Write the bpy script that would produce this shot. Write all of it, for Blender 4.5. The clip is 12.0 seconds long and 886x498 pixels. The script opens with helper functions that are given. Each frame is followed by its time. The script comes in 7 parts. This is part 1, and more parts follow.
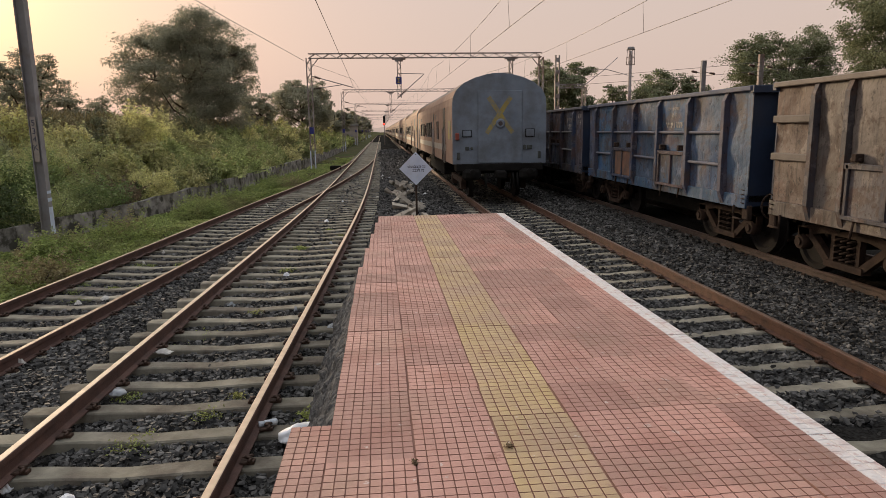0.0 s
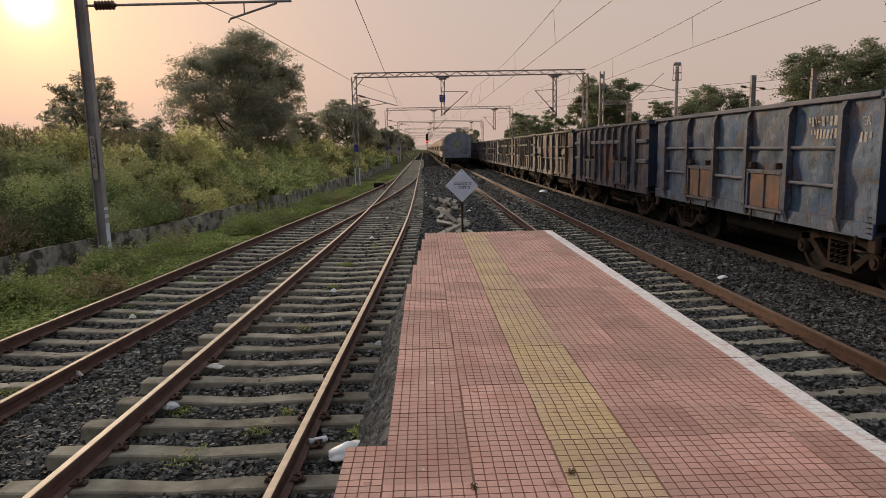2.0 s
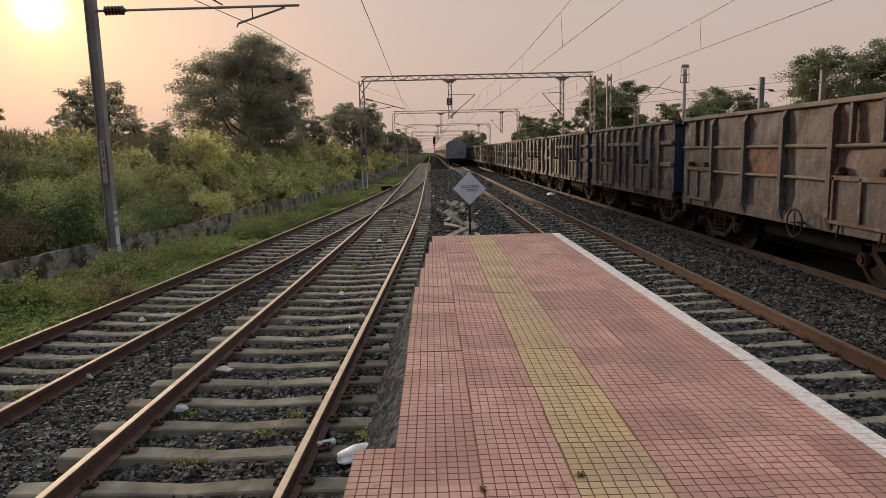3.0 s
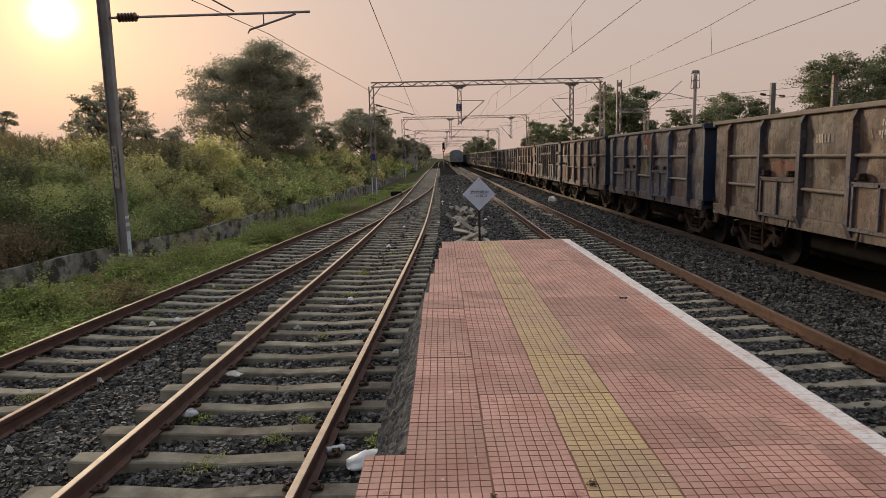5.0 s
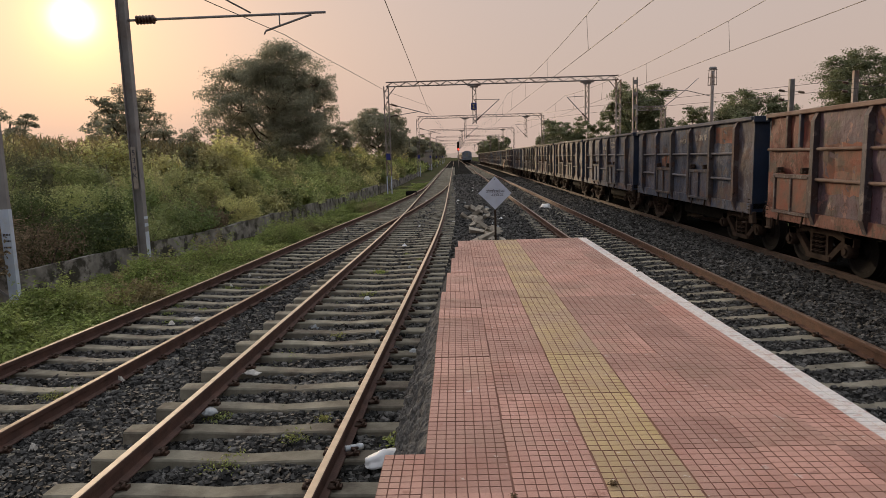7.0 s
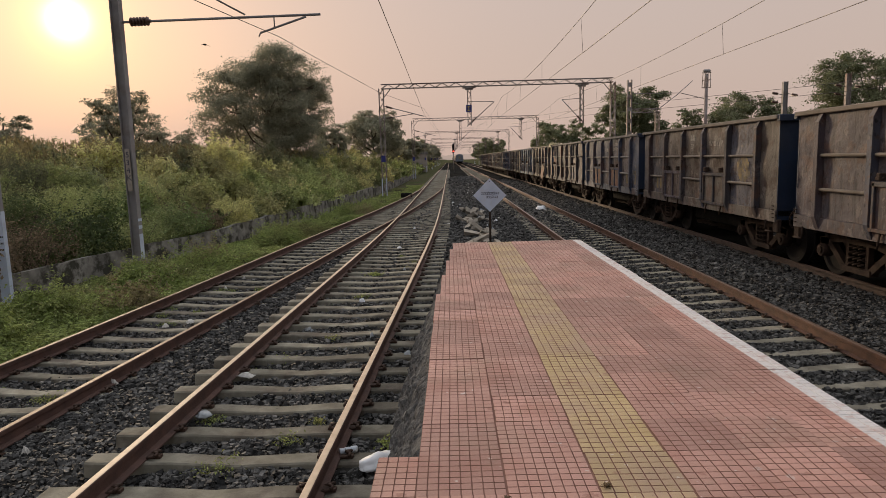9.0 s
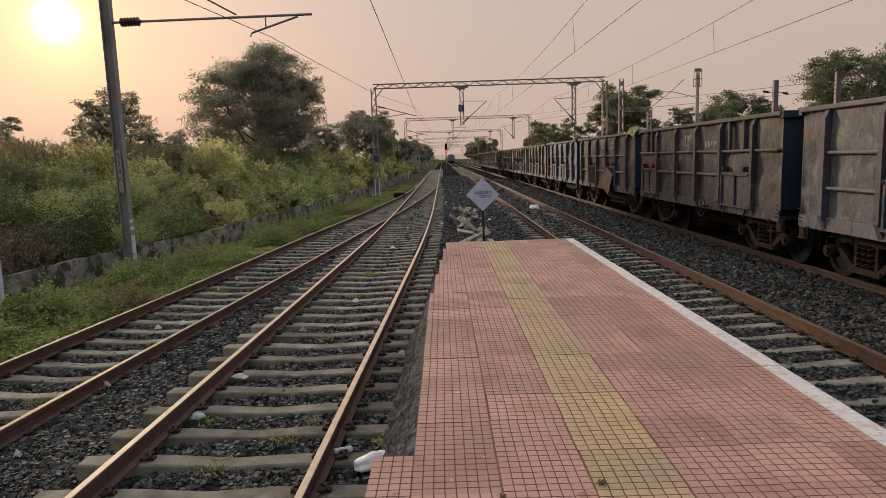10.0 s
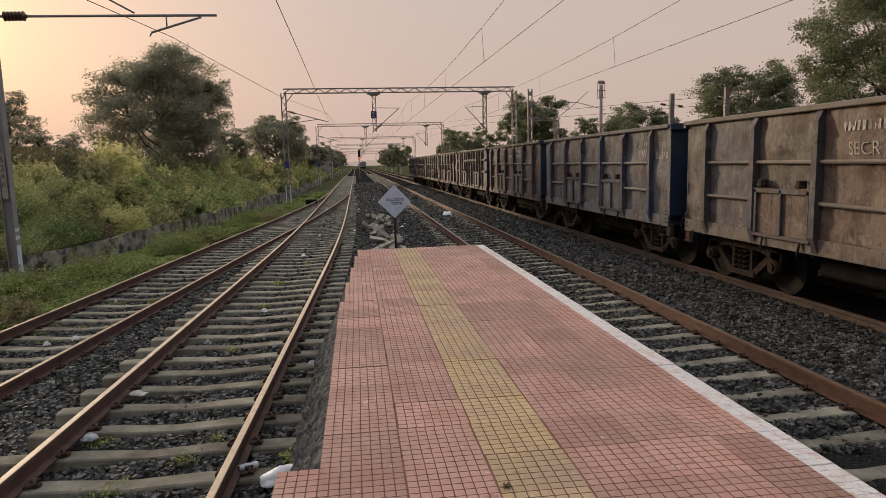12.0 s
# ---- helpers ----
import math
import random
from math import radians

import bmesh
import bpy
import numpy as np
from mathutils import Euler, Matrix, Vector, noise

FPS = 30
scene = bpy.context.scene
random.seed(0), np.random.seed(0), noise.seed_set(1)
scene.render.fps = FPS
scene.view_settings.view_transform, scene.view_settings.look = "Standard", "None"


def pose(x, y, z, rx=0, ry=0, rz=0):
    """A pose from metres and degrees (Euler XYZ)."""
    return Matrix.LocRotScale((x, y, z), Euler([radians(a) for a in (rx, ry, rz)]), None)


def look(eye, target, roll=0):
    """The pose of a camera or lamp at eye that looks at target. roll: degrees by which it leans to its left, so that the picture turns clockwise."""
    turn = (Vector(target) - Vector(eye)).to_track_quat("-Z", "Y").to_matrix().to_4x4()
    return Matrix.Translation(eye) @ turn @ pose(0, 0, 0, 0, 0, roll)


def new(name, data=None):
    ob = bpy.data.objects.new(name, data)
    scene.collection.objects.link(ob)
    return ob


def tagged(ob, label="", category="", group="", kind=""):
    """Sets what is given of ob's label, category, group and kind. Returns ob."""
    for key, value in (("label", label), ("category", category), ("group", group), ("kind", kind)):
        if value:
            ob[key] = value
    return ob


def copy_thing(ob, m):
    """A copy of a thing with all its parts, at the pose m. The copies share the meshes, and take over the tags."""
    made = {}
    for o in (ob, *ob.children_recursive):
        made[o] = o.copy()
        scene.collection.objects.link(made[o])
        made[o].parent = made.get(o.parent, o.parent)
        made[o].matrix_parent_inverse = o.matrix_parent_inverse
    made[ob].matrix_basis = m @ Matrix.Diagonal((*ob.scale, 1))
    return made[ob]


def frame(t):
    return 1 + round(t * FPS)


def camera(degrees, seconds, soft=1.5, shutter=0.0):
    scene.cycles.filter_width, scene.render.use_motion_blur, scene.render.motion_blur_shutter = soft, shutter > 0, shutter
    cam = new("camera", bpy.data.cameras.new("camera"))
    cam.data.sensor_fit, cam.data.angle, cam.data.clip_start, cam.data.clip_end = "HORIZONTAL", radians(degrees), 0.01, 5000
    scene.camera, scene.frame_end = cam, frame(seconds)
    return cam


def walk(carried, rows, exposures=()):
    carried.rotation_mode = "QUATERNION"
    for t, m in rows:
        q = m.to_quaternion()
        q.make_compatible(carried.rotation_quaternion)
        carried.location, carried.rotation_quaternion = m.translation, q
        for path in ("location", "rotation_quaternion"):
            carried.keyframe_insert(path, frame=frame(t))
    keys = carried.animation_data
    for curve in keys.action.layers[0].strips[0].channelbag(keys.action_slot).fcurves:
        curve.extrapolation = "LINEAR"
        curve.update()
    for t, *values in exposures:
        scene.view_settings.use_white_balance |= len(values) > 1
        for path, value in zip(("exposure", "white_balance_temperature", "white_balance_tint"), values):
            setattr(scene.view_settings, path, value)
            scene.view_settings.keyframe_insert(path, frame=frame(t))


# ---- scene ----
# camera: held by hand on the platform, it only turns
cam = camera(68.17, 12.0, soft=0.55)
# seconds, eye, yaw to the left, pitch, lean
PATH = [
    (0.0, 0.116, -0.088, 2.425, -5.15, -10.28, -0.88),
    (0.5, 0.092, -0.026, 2.422, -4.2, -8.42, -1.02),
    (1.0, 0.041, -0.033, 2.42, -2.26, -7.94, -1.08),
    (1.5, 0.034, -0.018, 2.412, -1.12, -8.66, -1.04),
    (2.0, 0.026, -0.01, 2.416, -1.51, -8.73, -1.16),
    (2.5, 0.022, -0.018, 2.415, -0.85, -8.59, -1.35),
    (2.7, 0.021, -0.017, 2.415, -0.84, -8.54, -1.34),
    (4.3, 0.015, -0.007, 2.413, -1.16, -8.09, -1.28),
    (4.5, 0.014, -0.006, 2.413, -0.69, -8.07, -1.19),
    (5.0, 0.009, -0.001, 2.414, -0.09, -7.95, -1.28),
    (5.5, -0.001, -0.007, 2.417, 0.35, -7.98, -1.33),
    (6.0, -0.002, -0.006, 2.411, 0.59, -8.1, -1.31),
    (6.5, -0.001, 0.0, 2.411, 1.26, -8.21, -1.4),
    (7.0, -0.014, 0.002, 2.415, 1.23, -7.99, -1.63),
    (7.2, -0.014, 0.002, 2.415, 1.19, -7.97, -1.63),
    (8.8, -0.007, -0.001, 2.417, 0.84, -7.83, -1.6),
    (9.0, -0.006, -0.001, 2.417, 0.8, -7.82, -1.6),
    (9.5, -0.005, 0.001, 2.412, 0.59, -7.75, -1.8),
    (10.0, -0.008, -0.001, 2.412, 0.21, -7.86, -1.88),
    (10.5, 0.007, 0.009, 2.416, -0.72, -7.74, -1.82),
    (11.0, 0.034, 0.012, 2.413, -3.73, -7.31, -1.51),
    (11.5, 0.041, 0.007, 2.415, -6.18, -7.34, -1.35),
    (12.0, 0.045, 0.003, 2.417, -7.34, -7.49, -1.42),
]
walk(cam, [(t, pose(x, y, z, 90 + p, 0, yaw) @ pose(0, 0, 0, 0, 0, r)) for t, x, y, z, yaw, p, r in PATH],
     exposures=[(0.0, 0.25), (0.5, 0.03), (1.2, 0.0), (10.5, 0.0), (12.0, 0.05)])

# ---- light ----
SUN_AZ, SUN_EL = 29.3, 10.8          # degrees left of the tracks, degrees up
sun_dir = Vector((-math.sin(radians(SUN_AZ)) * math.cos(radians(SUN_EL)), math.cos(radians(SUN_AZ)) * math.cos(radians(SUN_EL)), math.sin(radians(SUN_EL))))
world = bpy.data.worlds.new("hazy_evening_sky")
scene.world = world
world.use_nodes = True


def build_sky():
    nt = world.node_tree
    nodes, links = nt.nodes, nt.links
    nodes.clear()
    out = nodes.new("ShaderNodeOutputWorld")
    bg = nodes.new("ShaderNodeBackground")
    sky = nodes.new("ShaderNodeTexSky")
    sky.sky_type = "NISHITA"
    sky.sun_disc = False
    sky.sun_elevation = radians(SUN_EL)
    sky.sun_rotation = radians(-SUN_AZ)
    sky.dust_density = 6.0
    sky.air_density = 2.0
    sky.ozone_density = 1.0
    skys = nodes.new("ShaderNodeMix")
    skys.data_type, skys.blend_type = "RGBA", "MULTIPLY"
    skys.inputs["Factor"].default_value = 1.0
    skys.inputs["B"].default_value = (0.1, 0.1, 0.1, 1)
    links.new(sky.outputs[0], skys.inputs["A"])
    # thick haze: a veil of one colour over the clear sky, warmer low down, brighter round the sun
    coord = nodes.new("ShaderNodeTexCoord")
    sep = nodes.new("ShaderNodeSeparateXYZ")
    links.new(coord.outputs["Generated"], sep.inputs[0])
    ramp = nodes.new("ShaderNodeValToRGB")
    links.new(sep.outputs["Z"], ramp.inputs[0])
    e = ramp.color_ramp.elements
    e[0].position, e[0].color = 0.0, (0.60, 0.447, 0.38, 1)
    e[1].position, e[1].color = 1.0, (1.10, 1.13, 1.20, 1)
    for at, colour in ((0.12, (0.60, 0.474, 0.42)), (0.30, (0.585, 0.49, 0.463)), (0.5, (1.06, 1.0, 0.98))):
        e.new(at).color = (*colour, 1)
    mixed = nodes.new("ShaderNodeMix")
    mixed.data_type = "RGBA"
    mixed.inputs["Factor"].default_value = 0.93
    links.new(skys.outputs["Result"], mixed.inputs["A"])
    links.new(ramp.outputs[0], mixed.inputs["B"])
    dot = nodes.new("ShaderNodeVectorMath")
    dot.operation = "DOT_PRODUCT"
    norm = nodes.new("ShaderNodeVectorMath")
    norm.operation = "NORMALIZE"
    links.new(coord.outputs["Generated"], norm.inputs[0])
    links.new(norm.outputs[0], dot.inputs[0])
    dot.inputs[1].default_value = sun_dir

    # the haze is dimmer and bluer away from the sun
    flat = nodes.new("ShaderNodeVectorMath")
    flat.operation = "DOT_PRODUCT"
    links.new(norm.outputs[0], flat.inputs[0])
    flat.inputs[1].default_value = Vector((sun_dir.x, sun_dir.y, 0)).normalized()
    away = nodes.new("ShaderNodeMapRange")
    away.inputs["From Min"].default_value, away.inputs["From Max"].default_value = 0.3, -0.55
    links.new(flat.outputs["Value"], away.inputs["Value"])
    dim = nodes.new("ShaderNodeMix")
    dim.data_type, dim.blend_type = "RGBA", "MULTIPLY"
    links.new(away.outputs[0], dim.inputs["Factor"])
    links.new(mixed.outputs["Result"], dim.inputs["A"])
    dim.inputs["B"].default_value = (0.46, 0.51, 0.58, 1)

    def aureole(power, colour, last):
        clamp = nodes.new("ShaderNodeMath")
        clamp.operation = "MAXIMUM"
        clamp.inputs[1].default_value = 0.0
        links.new(dot.outputs["Value"], clamp.inputs[0])
        up = nodes.new("ShaderNodeMath")
        up.operation = "POWER"
        up.inputs[1].default_value = power
        links.new(clamp.outputs[0], up.inputs[0])
        add = nodes.new("ShaderNodeMix")
        add.data_type, add.blend_type = "RGBA", "ADD"
        add.clamp_factor = False
        links.new(up.outputs[0], add.inputs["Factor"])
        links.new(last, add.inputs["A"])
        add.inputs["B"].default_value = (*colour, 1)
        return add.outputs["Result"]

    result = aureole(8, (0.11, 0.06, 0.045), dim.outputs["Result"])
    result = aureole(28, (0.06, 0.03, 0.012), result)
    result = aureole(150, (0.12, 0.065, 0.008), result)
    result = aureole(800, (0.48, 0.36, 0.08), result)
    result = aureole(5000, (2.6, 2.3, 1.7), result)
    links.new(result, bg.inputs["Color"])
    bg.inputs["Strength"].default_value = 1.0
    links.new(bg.outputs[0], out.inputs[0])


build_sky()
sun = new("sun", bpy.data.lights.new("sun", "SUN"))
sun.data.energy, sun.data.angle, sun.data.color = 2.7, radians(7.0), (1.0, 0.76, 0.50)
sun.matrix_world = look(sun_dir * 100, (0, 0, 0))


# ---- materials ----
def material(name, colours, scale=3.0, rough=0.8, metal=0.0, bump=0.0, bump_scale=40.0, stain=None, stain_scale=0.7, stain_at=0.55, random_mix=0.0, spec=0.4, soft=0.12, coords="Object", island=0.0, detail=6.0, glow_through=0.0, each=0.0):
    """Colours mixed by noise at two scales, with stains, relief and a chance shift per object."""
    m = bpy.data.materials.new(name)
    m.use_nodes = True
    nt = m.node_tree
    n, l = nt.nodes, nt.links
    bsdf = n["Principled BSDF"]
    tc = n.new("ShaderNodeTexCoord")
    where = tc.outputs[coords] if coords != "World" else n.new("ShaderNodeNewGeometry").outputs["Position"]
    if coords == "Object" and random_mix:
        shift = n.new("ShaderNodeVectorMath")
        shift.operation = "MULTIPLY_ADD"
        shift.inputs[1].default_value = (31.0, 57.0, 43.0)
        l.new(n.new("ShaderNodeObjectInfo").outputs["Random"], shift.inputs[0])
        l.new(where, shift.inputs[2])
        where = shift.outputs[0]
    noise_a = n.new("ShaderNodeTexNoise")
    noise_a.inputs["Scale"].default_value, noise_a.inputs["Detail"].default_value = scale, detail
    l.new(where, noise_a.inputs["Vector"])
    ramp = n.new("ShaderNodeValToRGB")
    e = ramp.color_ramp.elements
    e[0].position, e[0].color = 0.32, (*colours[0], 1)
    e[1].position, e[1].color = 0.68, (*colours[-1], 1)
    for k, c in enumerate(colours[1:-1]):
        e.new(0.32 + 0.36 * (k + 1) / (len(colours) - 1)).color = (*c, 1)
    l.new(noise_a.outputs["Fac"], ramp.inputs[0])
    colour = ramp.outputs[0]
    if stain:
        noise_b = n.new("ShaderNodeTexNoise")
        noise_b.inputs["Scale"].default_value, noise_b.inputs["Detail"].default_value = stain_scale, 8.0
        noise_b.inputs["Roughness"].default_value = 0.65
        l.new(where, noise_b.inputs["Vector"])
        r2 = n.new("ShaderNodeMapRange")
        r2.inputs["From Min"].default_value, r2.inputs["From Max"].default_value = stain_at - soft, stain_at + soft
        l.new(noise_b.outputs["Fac"], r2.inputs["Value"])
        mx = n.new("ShaderNodeMix")
        mx.data_type = "RGBA"
        l.new(r2.outputs[0], mx.inputs["Factor"])
        l.new(colour, mx.inputs["A"])
        mx.inputs["B"].default_value = (*stain, 1)
        colour = mx.outputs["Result"]
    if random_mix or island:
        hs = n.new("ShaderNodeHueSaturation")
        mr = n.new("ShaderNodeMapRange")
        d = random_mix or island
        mr.inputs["To Min"].default_value, mr.inputs["To Max"].default_value = 1 - d, 1 + d
        source = n.new("ShaderNodeNewGeometry").outputs["Random Per Island"] if island else n.new("ShaderNodeObjectInfo").outputs["Random"]
        l.new(source, mr.inputs["Value"])
        l.new(mr.outputs[0], hs.inputs["Value"])
        l.new(colour, hs.inputs["Color"])
        colour = hs.outputs[0]
    if each:
        tone = n.new("ShaderNodeHueSaturation")
        spread = n.new("ShaderNodeMapRange")
        spread.inputs["To Min"].default_value, spread.inputs["To Max"].default_value = 1 - each, 1 + each
        l.new(n.new("ShaderNodeObjectInfo").outputs["Random"], spread.inputs["Value"])
        l.new(spread.outputs[0], tone.inputs["Value"])
        l.new(colour, tone.inputs["Color"])
        colour = tone.outputs[0]
    l.new(colour, bsdf.inputs["Base Color"])
    bsdf.inputs["Roughness"].default_value, bsdf.inputs["Metallic"].default_value = rough, metal
    bsdf.inputs["Specular IOR Level"].default_value = spec
    if bump:
        nb = n.new("ShaderNodeTexNoise")
        nb.inputs["Scale"].default_value, nb.inputs["Detail"].default_value = bump_scale, 5.0
        l.new(where, nb.inputs["Vector"])
        bp = n.new("ShaderNodeBump")
        bp.inputs["Strength"].default_value, bp.inputs["Distance"].default_value = bump, 0.02 if bump_scale > 3 else 0.07
        l.new(nb.outputs["Fac"], bp.inputs["Height"])
        l.new(bp.outputs[0], bsdf.inputs["Normal"])
    if glow_through:
        tr = n.new("ShaderNodeBsdfTranslucent")
        l.new(colour, tr.inputs["Color"])
        ms = n.new("ShaderNodeMixShader")
        ms.inputs[0].default_value = glow_through
        l.new(bsdf.outputs[0], ms.inputs[1])
        l.new(tr.outputs[0], ms.inputs[2])
        l.new(ms.outputs[0], n["Material Output"].inputs["Surface"])
    return m


M_TILE = material("red_cement_tile", [(0.335, 0.156, 0.119), (0.41, 0.222, 0.178), (0.345, 0.171, 0.134)], 1.6, 0.60, spec=0.5, bump=0.3, bump_scale=120, stain=(0.31, 0.18, 0.135), stain_scale=1.3, stain_at=0.58, random_mix=0.22, coords="World", soft=0.08)
M_YELLOW = material("yellow_cement_tile", [(0.375, 0.26, 0.105), (0.46, 0.335, 0.165)], 2.5, 0.60, spec=0.5, bump=0.25, bump_scale=120, stain=(0.36, 0.245, 0.16), stain_scale=1.3, stain_at=0.52, random_mix=0.1, coords="World")
M_WHITE = material("white_edge_paint", [(0.56, 0.53, 0.52), (0.70, 0.67, 0.65)], 5.0, 0.7, bump=0.4, bump_scale=60, stain=(0.44, 0.33, 0.30), stain_scale=5.0, stain_at=0.60, coords="World")
M_GROUT = material("dark_grout", [(0.20, 0.10, 0.075), (0.27, 0.143, 0.108)], 6.0, 0.95, coords="World")
M_CONCRETE = material("weathered_concrete", [(0.19, 0.185, 0.175), (0.31, 0.30, 0.28)], 3.0, 0.95, bump=0.9, bump_scale=26, stain=(0.12, 0.115, 0.105), stain_scale=2.5, stain_at=0.56, coords="World")
M_MORTAR = material("lumpy_dark_mortar", [(0.055, 0.053, 0.051), (0.15, 0.146, 0.14)], 34.0, 0.95, bump=0.8, bump_scale=45, stain=(0.24, 0.23, 0.21), stain_scale=3.0, stain_at=0.64, coords="World", spec=0.1)
M_SLEEPER = material("concrete_sleeper", [(0.20, 0.182, 0.138), (0.33, 0.302, 0.236)], 4.0, 0.95, bump=0.4, bump_scale=60, stain=(0.12, 0.10, 0.08), stain_scale=1.8, stain_at=0.55, random_mix=0.2, coords="World", spec=0.1)
M_RAIL = material("rusty_rail_steel", [(0.075, 0.042, 0.034), (0.125, 0.066, 0.05)], 6.0, 0.75, 0.1, bump=0.3, bump_scale=90, coords="World")
M_DARKRAIL = material("dark_dusty_rail_steel", [(0.06, 0.042, 0.034), (0.10, 0.068, 0.052)], 6.0, 0.8, 0.1, bump=0.3, bump_scale=90, coords="World")
M_RUSTRAIL = material("orange_rust_rail_steel", [(0.06, 0.028, 0.018), (0.105, 0.047, 0.028)], 6.0, 0.75, 0.1, bump=0.3, bump_scale=90, coords="World")
# Matte pale heads: the golden glint of the sky is put into the colour.
M_RAILTOP = material("glint_coloured_rail_head", [(0.54, 0.40, 0.27), (0.68, 0.52, 0.37)], 8.0, 0.62, 0.0, coords="World", spec=0.3)
M_SEMITOP = material("half_glint_rail_head", [(0.32, 0.215, 0.14), (0.45, 0.32, 0.215)], 8.0, 0.62, 0.0, coords="World", spec=0.25)
M_BROWNTOP = material("brown_rail_head", [(0.11, 0.066, 0.045), (0.18, 0.115, 0.08)], 8.0, 0.4, 0.3, coords="World")
M_DULLTOP = material("dull_rail_head", [(0.10, 0.062, 0.048), (0.16, 0.10, 0.08)], 8.0, 0.65, 0.2, coords="World")
M_CLIP = material("rail_clip_iron", [(0.05, 0.03, 0.022), (0.08, 0.045, 0.03)], 20.0, 0.7, 0.3)
M_STONE = material("ballast_stone", [(0.020, 0.0195, 0.019), (0.115, 0.11, 0.102)], 7.0, 0.75, bump=0.3, bump_scale=60, island=0.85, coords="World", spec=0.2)
# Near black, so the shade in the gaps between stones is in the colour.
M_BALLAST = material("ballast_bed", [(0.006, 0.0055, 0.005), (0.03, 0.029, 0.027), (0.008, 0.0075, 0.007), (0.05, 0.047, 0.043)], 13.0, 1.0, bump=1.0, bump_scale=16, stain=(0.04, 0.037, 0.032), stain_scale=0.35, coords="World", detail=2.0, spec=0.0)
M_SOIL = material("dry_soil", [(0.065, 0.06, 0.036), (0.11, 0.095, 0.058)], 1.5, 1.0, bump=0.6, bump_scale=18, stain=(0.06, 0.08, 0.03), stain_scale=0.3, coords="World", spec=0.0)
M_LEAF = material("bush_leaves", [(0.198, 0.243, 0.079), (0.397, 0.425, 0.172), (0.271, 0.313, 0.112)], 0.5, 0.6, island=0.38, coords="World", stain=(0.36, 0.31, 0.16), stain_scale=0.22, stain_at=0.62, each=0.45, glow_through=0.34)
M_LEAF_B = material("yellowish_bush_leaves", [(0.4, 0.4, 0.157), (0.582, 0.524, 0.262)], 0.6, 0.6, island=0.38, coords="World", each=0.45, glow_through=0.42)
M_LEAF_C = material("olive_bush_leaves", [(0.219, 0.238, 0.117), (0.333, 0.326, 0.185)], 0.6, 0.65, island=0.38, coords="World", each=0.45, glow_through=0.36)
M_LEAF_D = material("deep_green_bush_leaves", [(0.097, 0.139, 0.043), (0.179, 0.22, 0.074)], 0.6, 0.6, island=0.38, coords="World", each=0.45, glow_through=0.3)
M_BRUSH = material("dead_brown_brush", [(0.16, 0.115, 0.07), (0.28, 0.21, 0.13)], 0.6, 0.8, island=0.5, coords="World", glow_through=0.3)
M_GRASS = material("verge_grass", [(0.198, 0.257, 0.069), (0.356, 0.393, 0.138)], 0.6, 0.7, island=0.5, coords="World", stain=(0.25, 0.195, 0.105), stain_scale=0.43, stain_at=0.62, glow_through=0.4)
M_DRY = material("dry_grass", [(0.24, 0.20, 0.10), (0.36, 0.30, 0.16)], 0.5, 0.8, island=0.35, coords="World", glow_through=0.4)
# Haze is put into the leaf colour as a paler, greyer tone.
M_TREE = material("hazed_tree_leaves", [(0.27, 0.265, 0.19), (0.36, 0.35, 0.255)], 0.3, 0.95, island=0.25, coords="World", glow_through=0.55, spec=0.05)
# A greener copy for the right-hand trees, greyed to put haze into it.
M_TREE_R = material("hazed_green_tree_leaves", [(0.17, 0.187, 0.105), (0.26, 0.275, 0.165)], 0.3, 0.9, island=0.35, coords="World", glow_through=0.4, spec=0.05)
M_BARK = material("bark", [(0.06, 0.045, 0.035), (0.11, 0.085, 0.065)], 5.0, 0.95, bump=0.6, bump_scale=20, coords="World")
M_GALV = material("galvanised_steel", [(0.27, 0.235, 0.22), (0.37, 0.33, 0.31)], 3.0, 0.7, 0.1, bump=0.15, bump_scale=60, stain=(0.18, 0.11, 0.08), stain_scale=0.8, coords="World")
M_POLE = material("painted_mast_steel", [(0.23, 0.215, 0.215), (0.31, 0.29, 0.285)], 2.0, 0.7, 0.0, stain=(0.18, 0.13, 0.11), stain_scale=0.9, stain_at=0.6, coords="World")
M_BOARD = material("faded_beige_board", [(0.30, 0.25, 0.21), (0.38, 0.33, 0.28)], 6.0, 0.7)
M_WIRE = material("copper_wire", [(0.09, 0.075, 0.07), (0.13, 0.11, 0.10)], 5.0, 0.5, 0.4)
M_INSUL = material("brown_porcelain", [(0.07, 0.035, 0.025), (0.10, 0.05, 0.035)], 5.0, 0.35)
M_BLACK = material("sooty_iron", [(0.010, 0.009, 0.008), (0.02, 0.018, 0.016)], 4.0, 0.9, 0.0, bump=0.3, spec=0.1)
M_BOGIE = material("dusty_cast_steel", [(0.026, 0.017, 0.013), (0.058, 0.038, 0.028)], 5.0, 0.9, 0.0, bump=0.4, bump_scale=40, random_mix=0.2, spec=0.2)
M_SIGN = material("white_sign_sheet", [(0.52, 0.58, 0.70), (0.62, 0.68, 0.79)], 4.0, 0.5, stain=(0.52, 0.51, 0.50), stain_scale=3.0, stain_at=0.64)
M_INK = material("dark_blue_ink", [(0.03, 0.03, 0.05), (0.05, 0.05, 0.08)], 10.0, 0.7)
M_BLUEPLATE = material("blue_enamel_plate", [(0.03, 0.035, 0.17), (0.04, 0.045, 0.22)], 5.0, 0.4)
M_PLASTIC = material("white_plastic", [(0.72, 0.72, 0.73), (0.82, 0.82, 0.82)], 8.0, 0.45)
M_RUBBLE = material("broken_plaster", [(0.22, 0.19, 0.15), (0.37, 0.325, 0.26)], 4.0, 0.9, bump=0.5, bump_scale=40, random_mix=0.3)
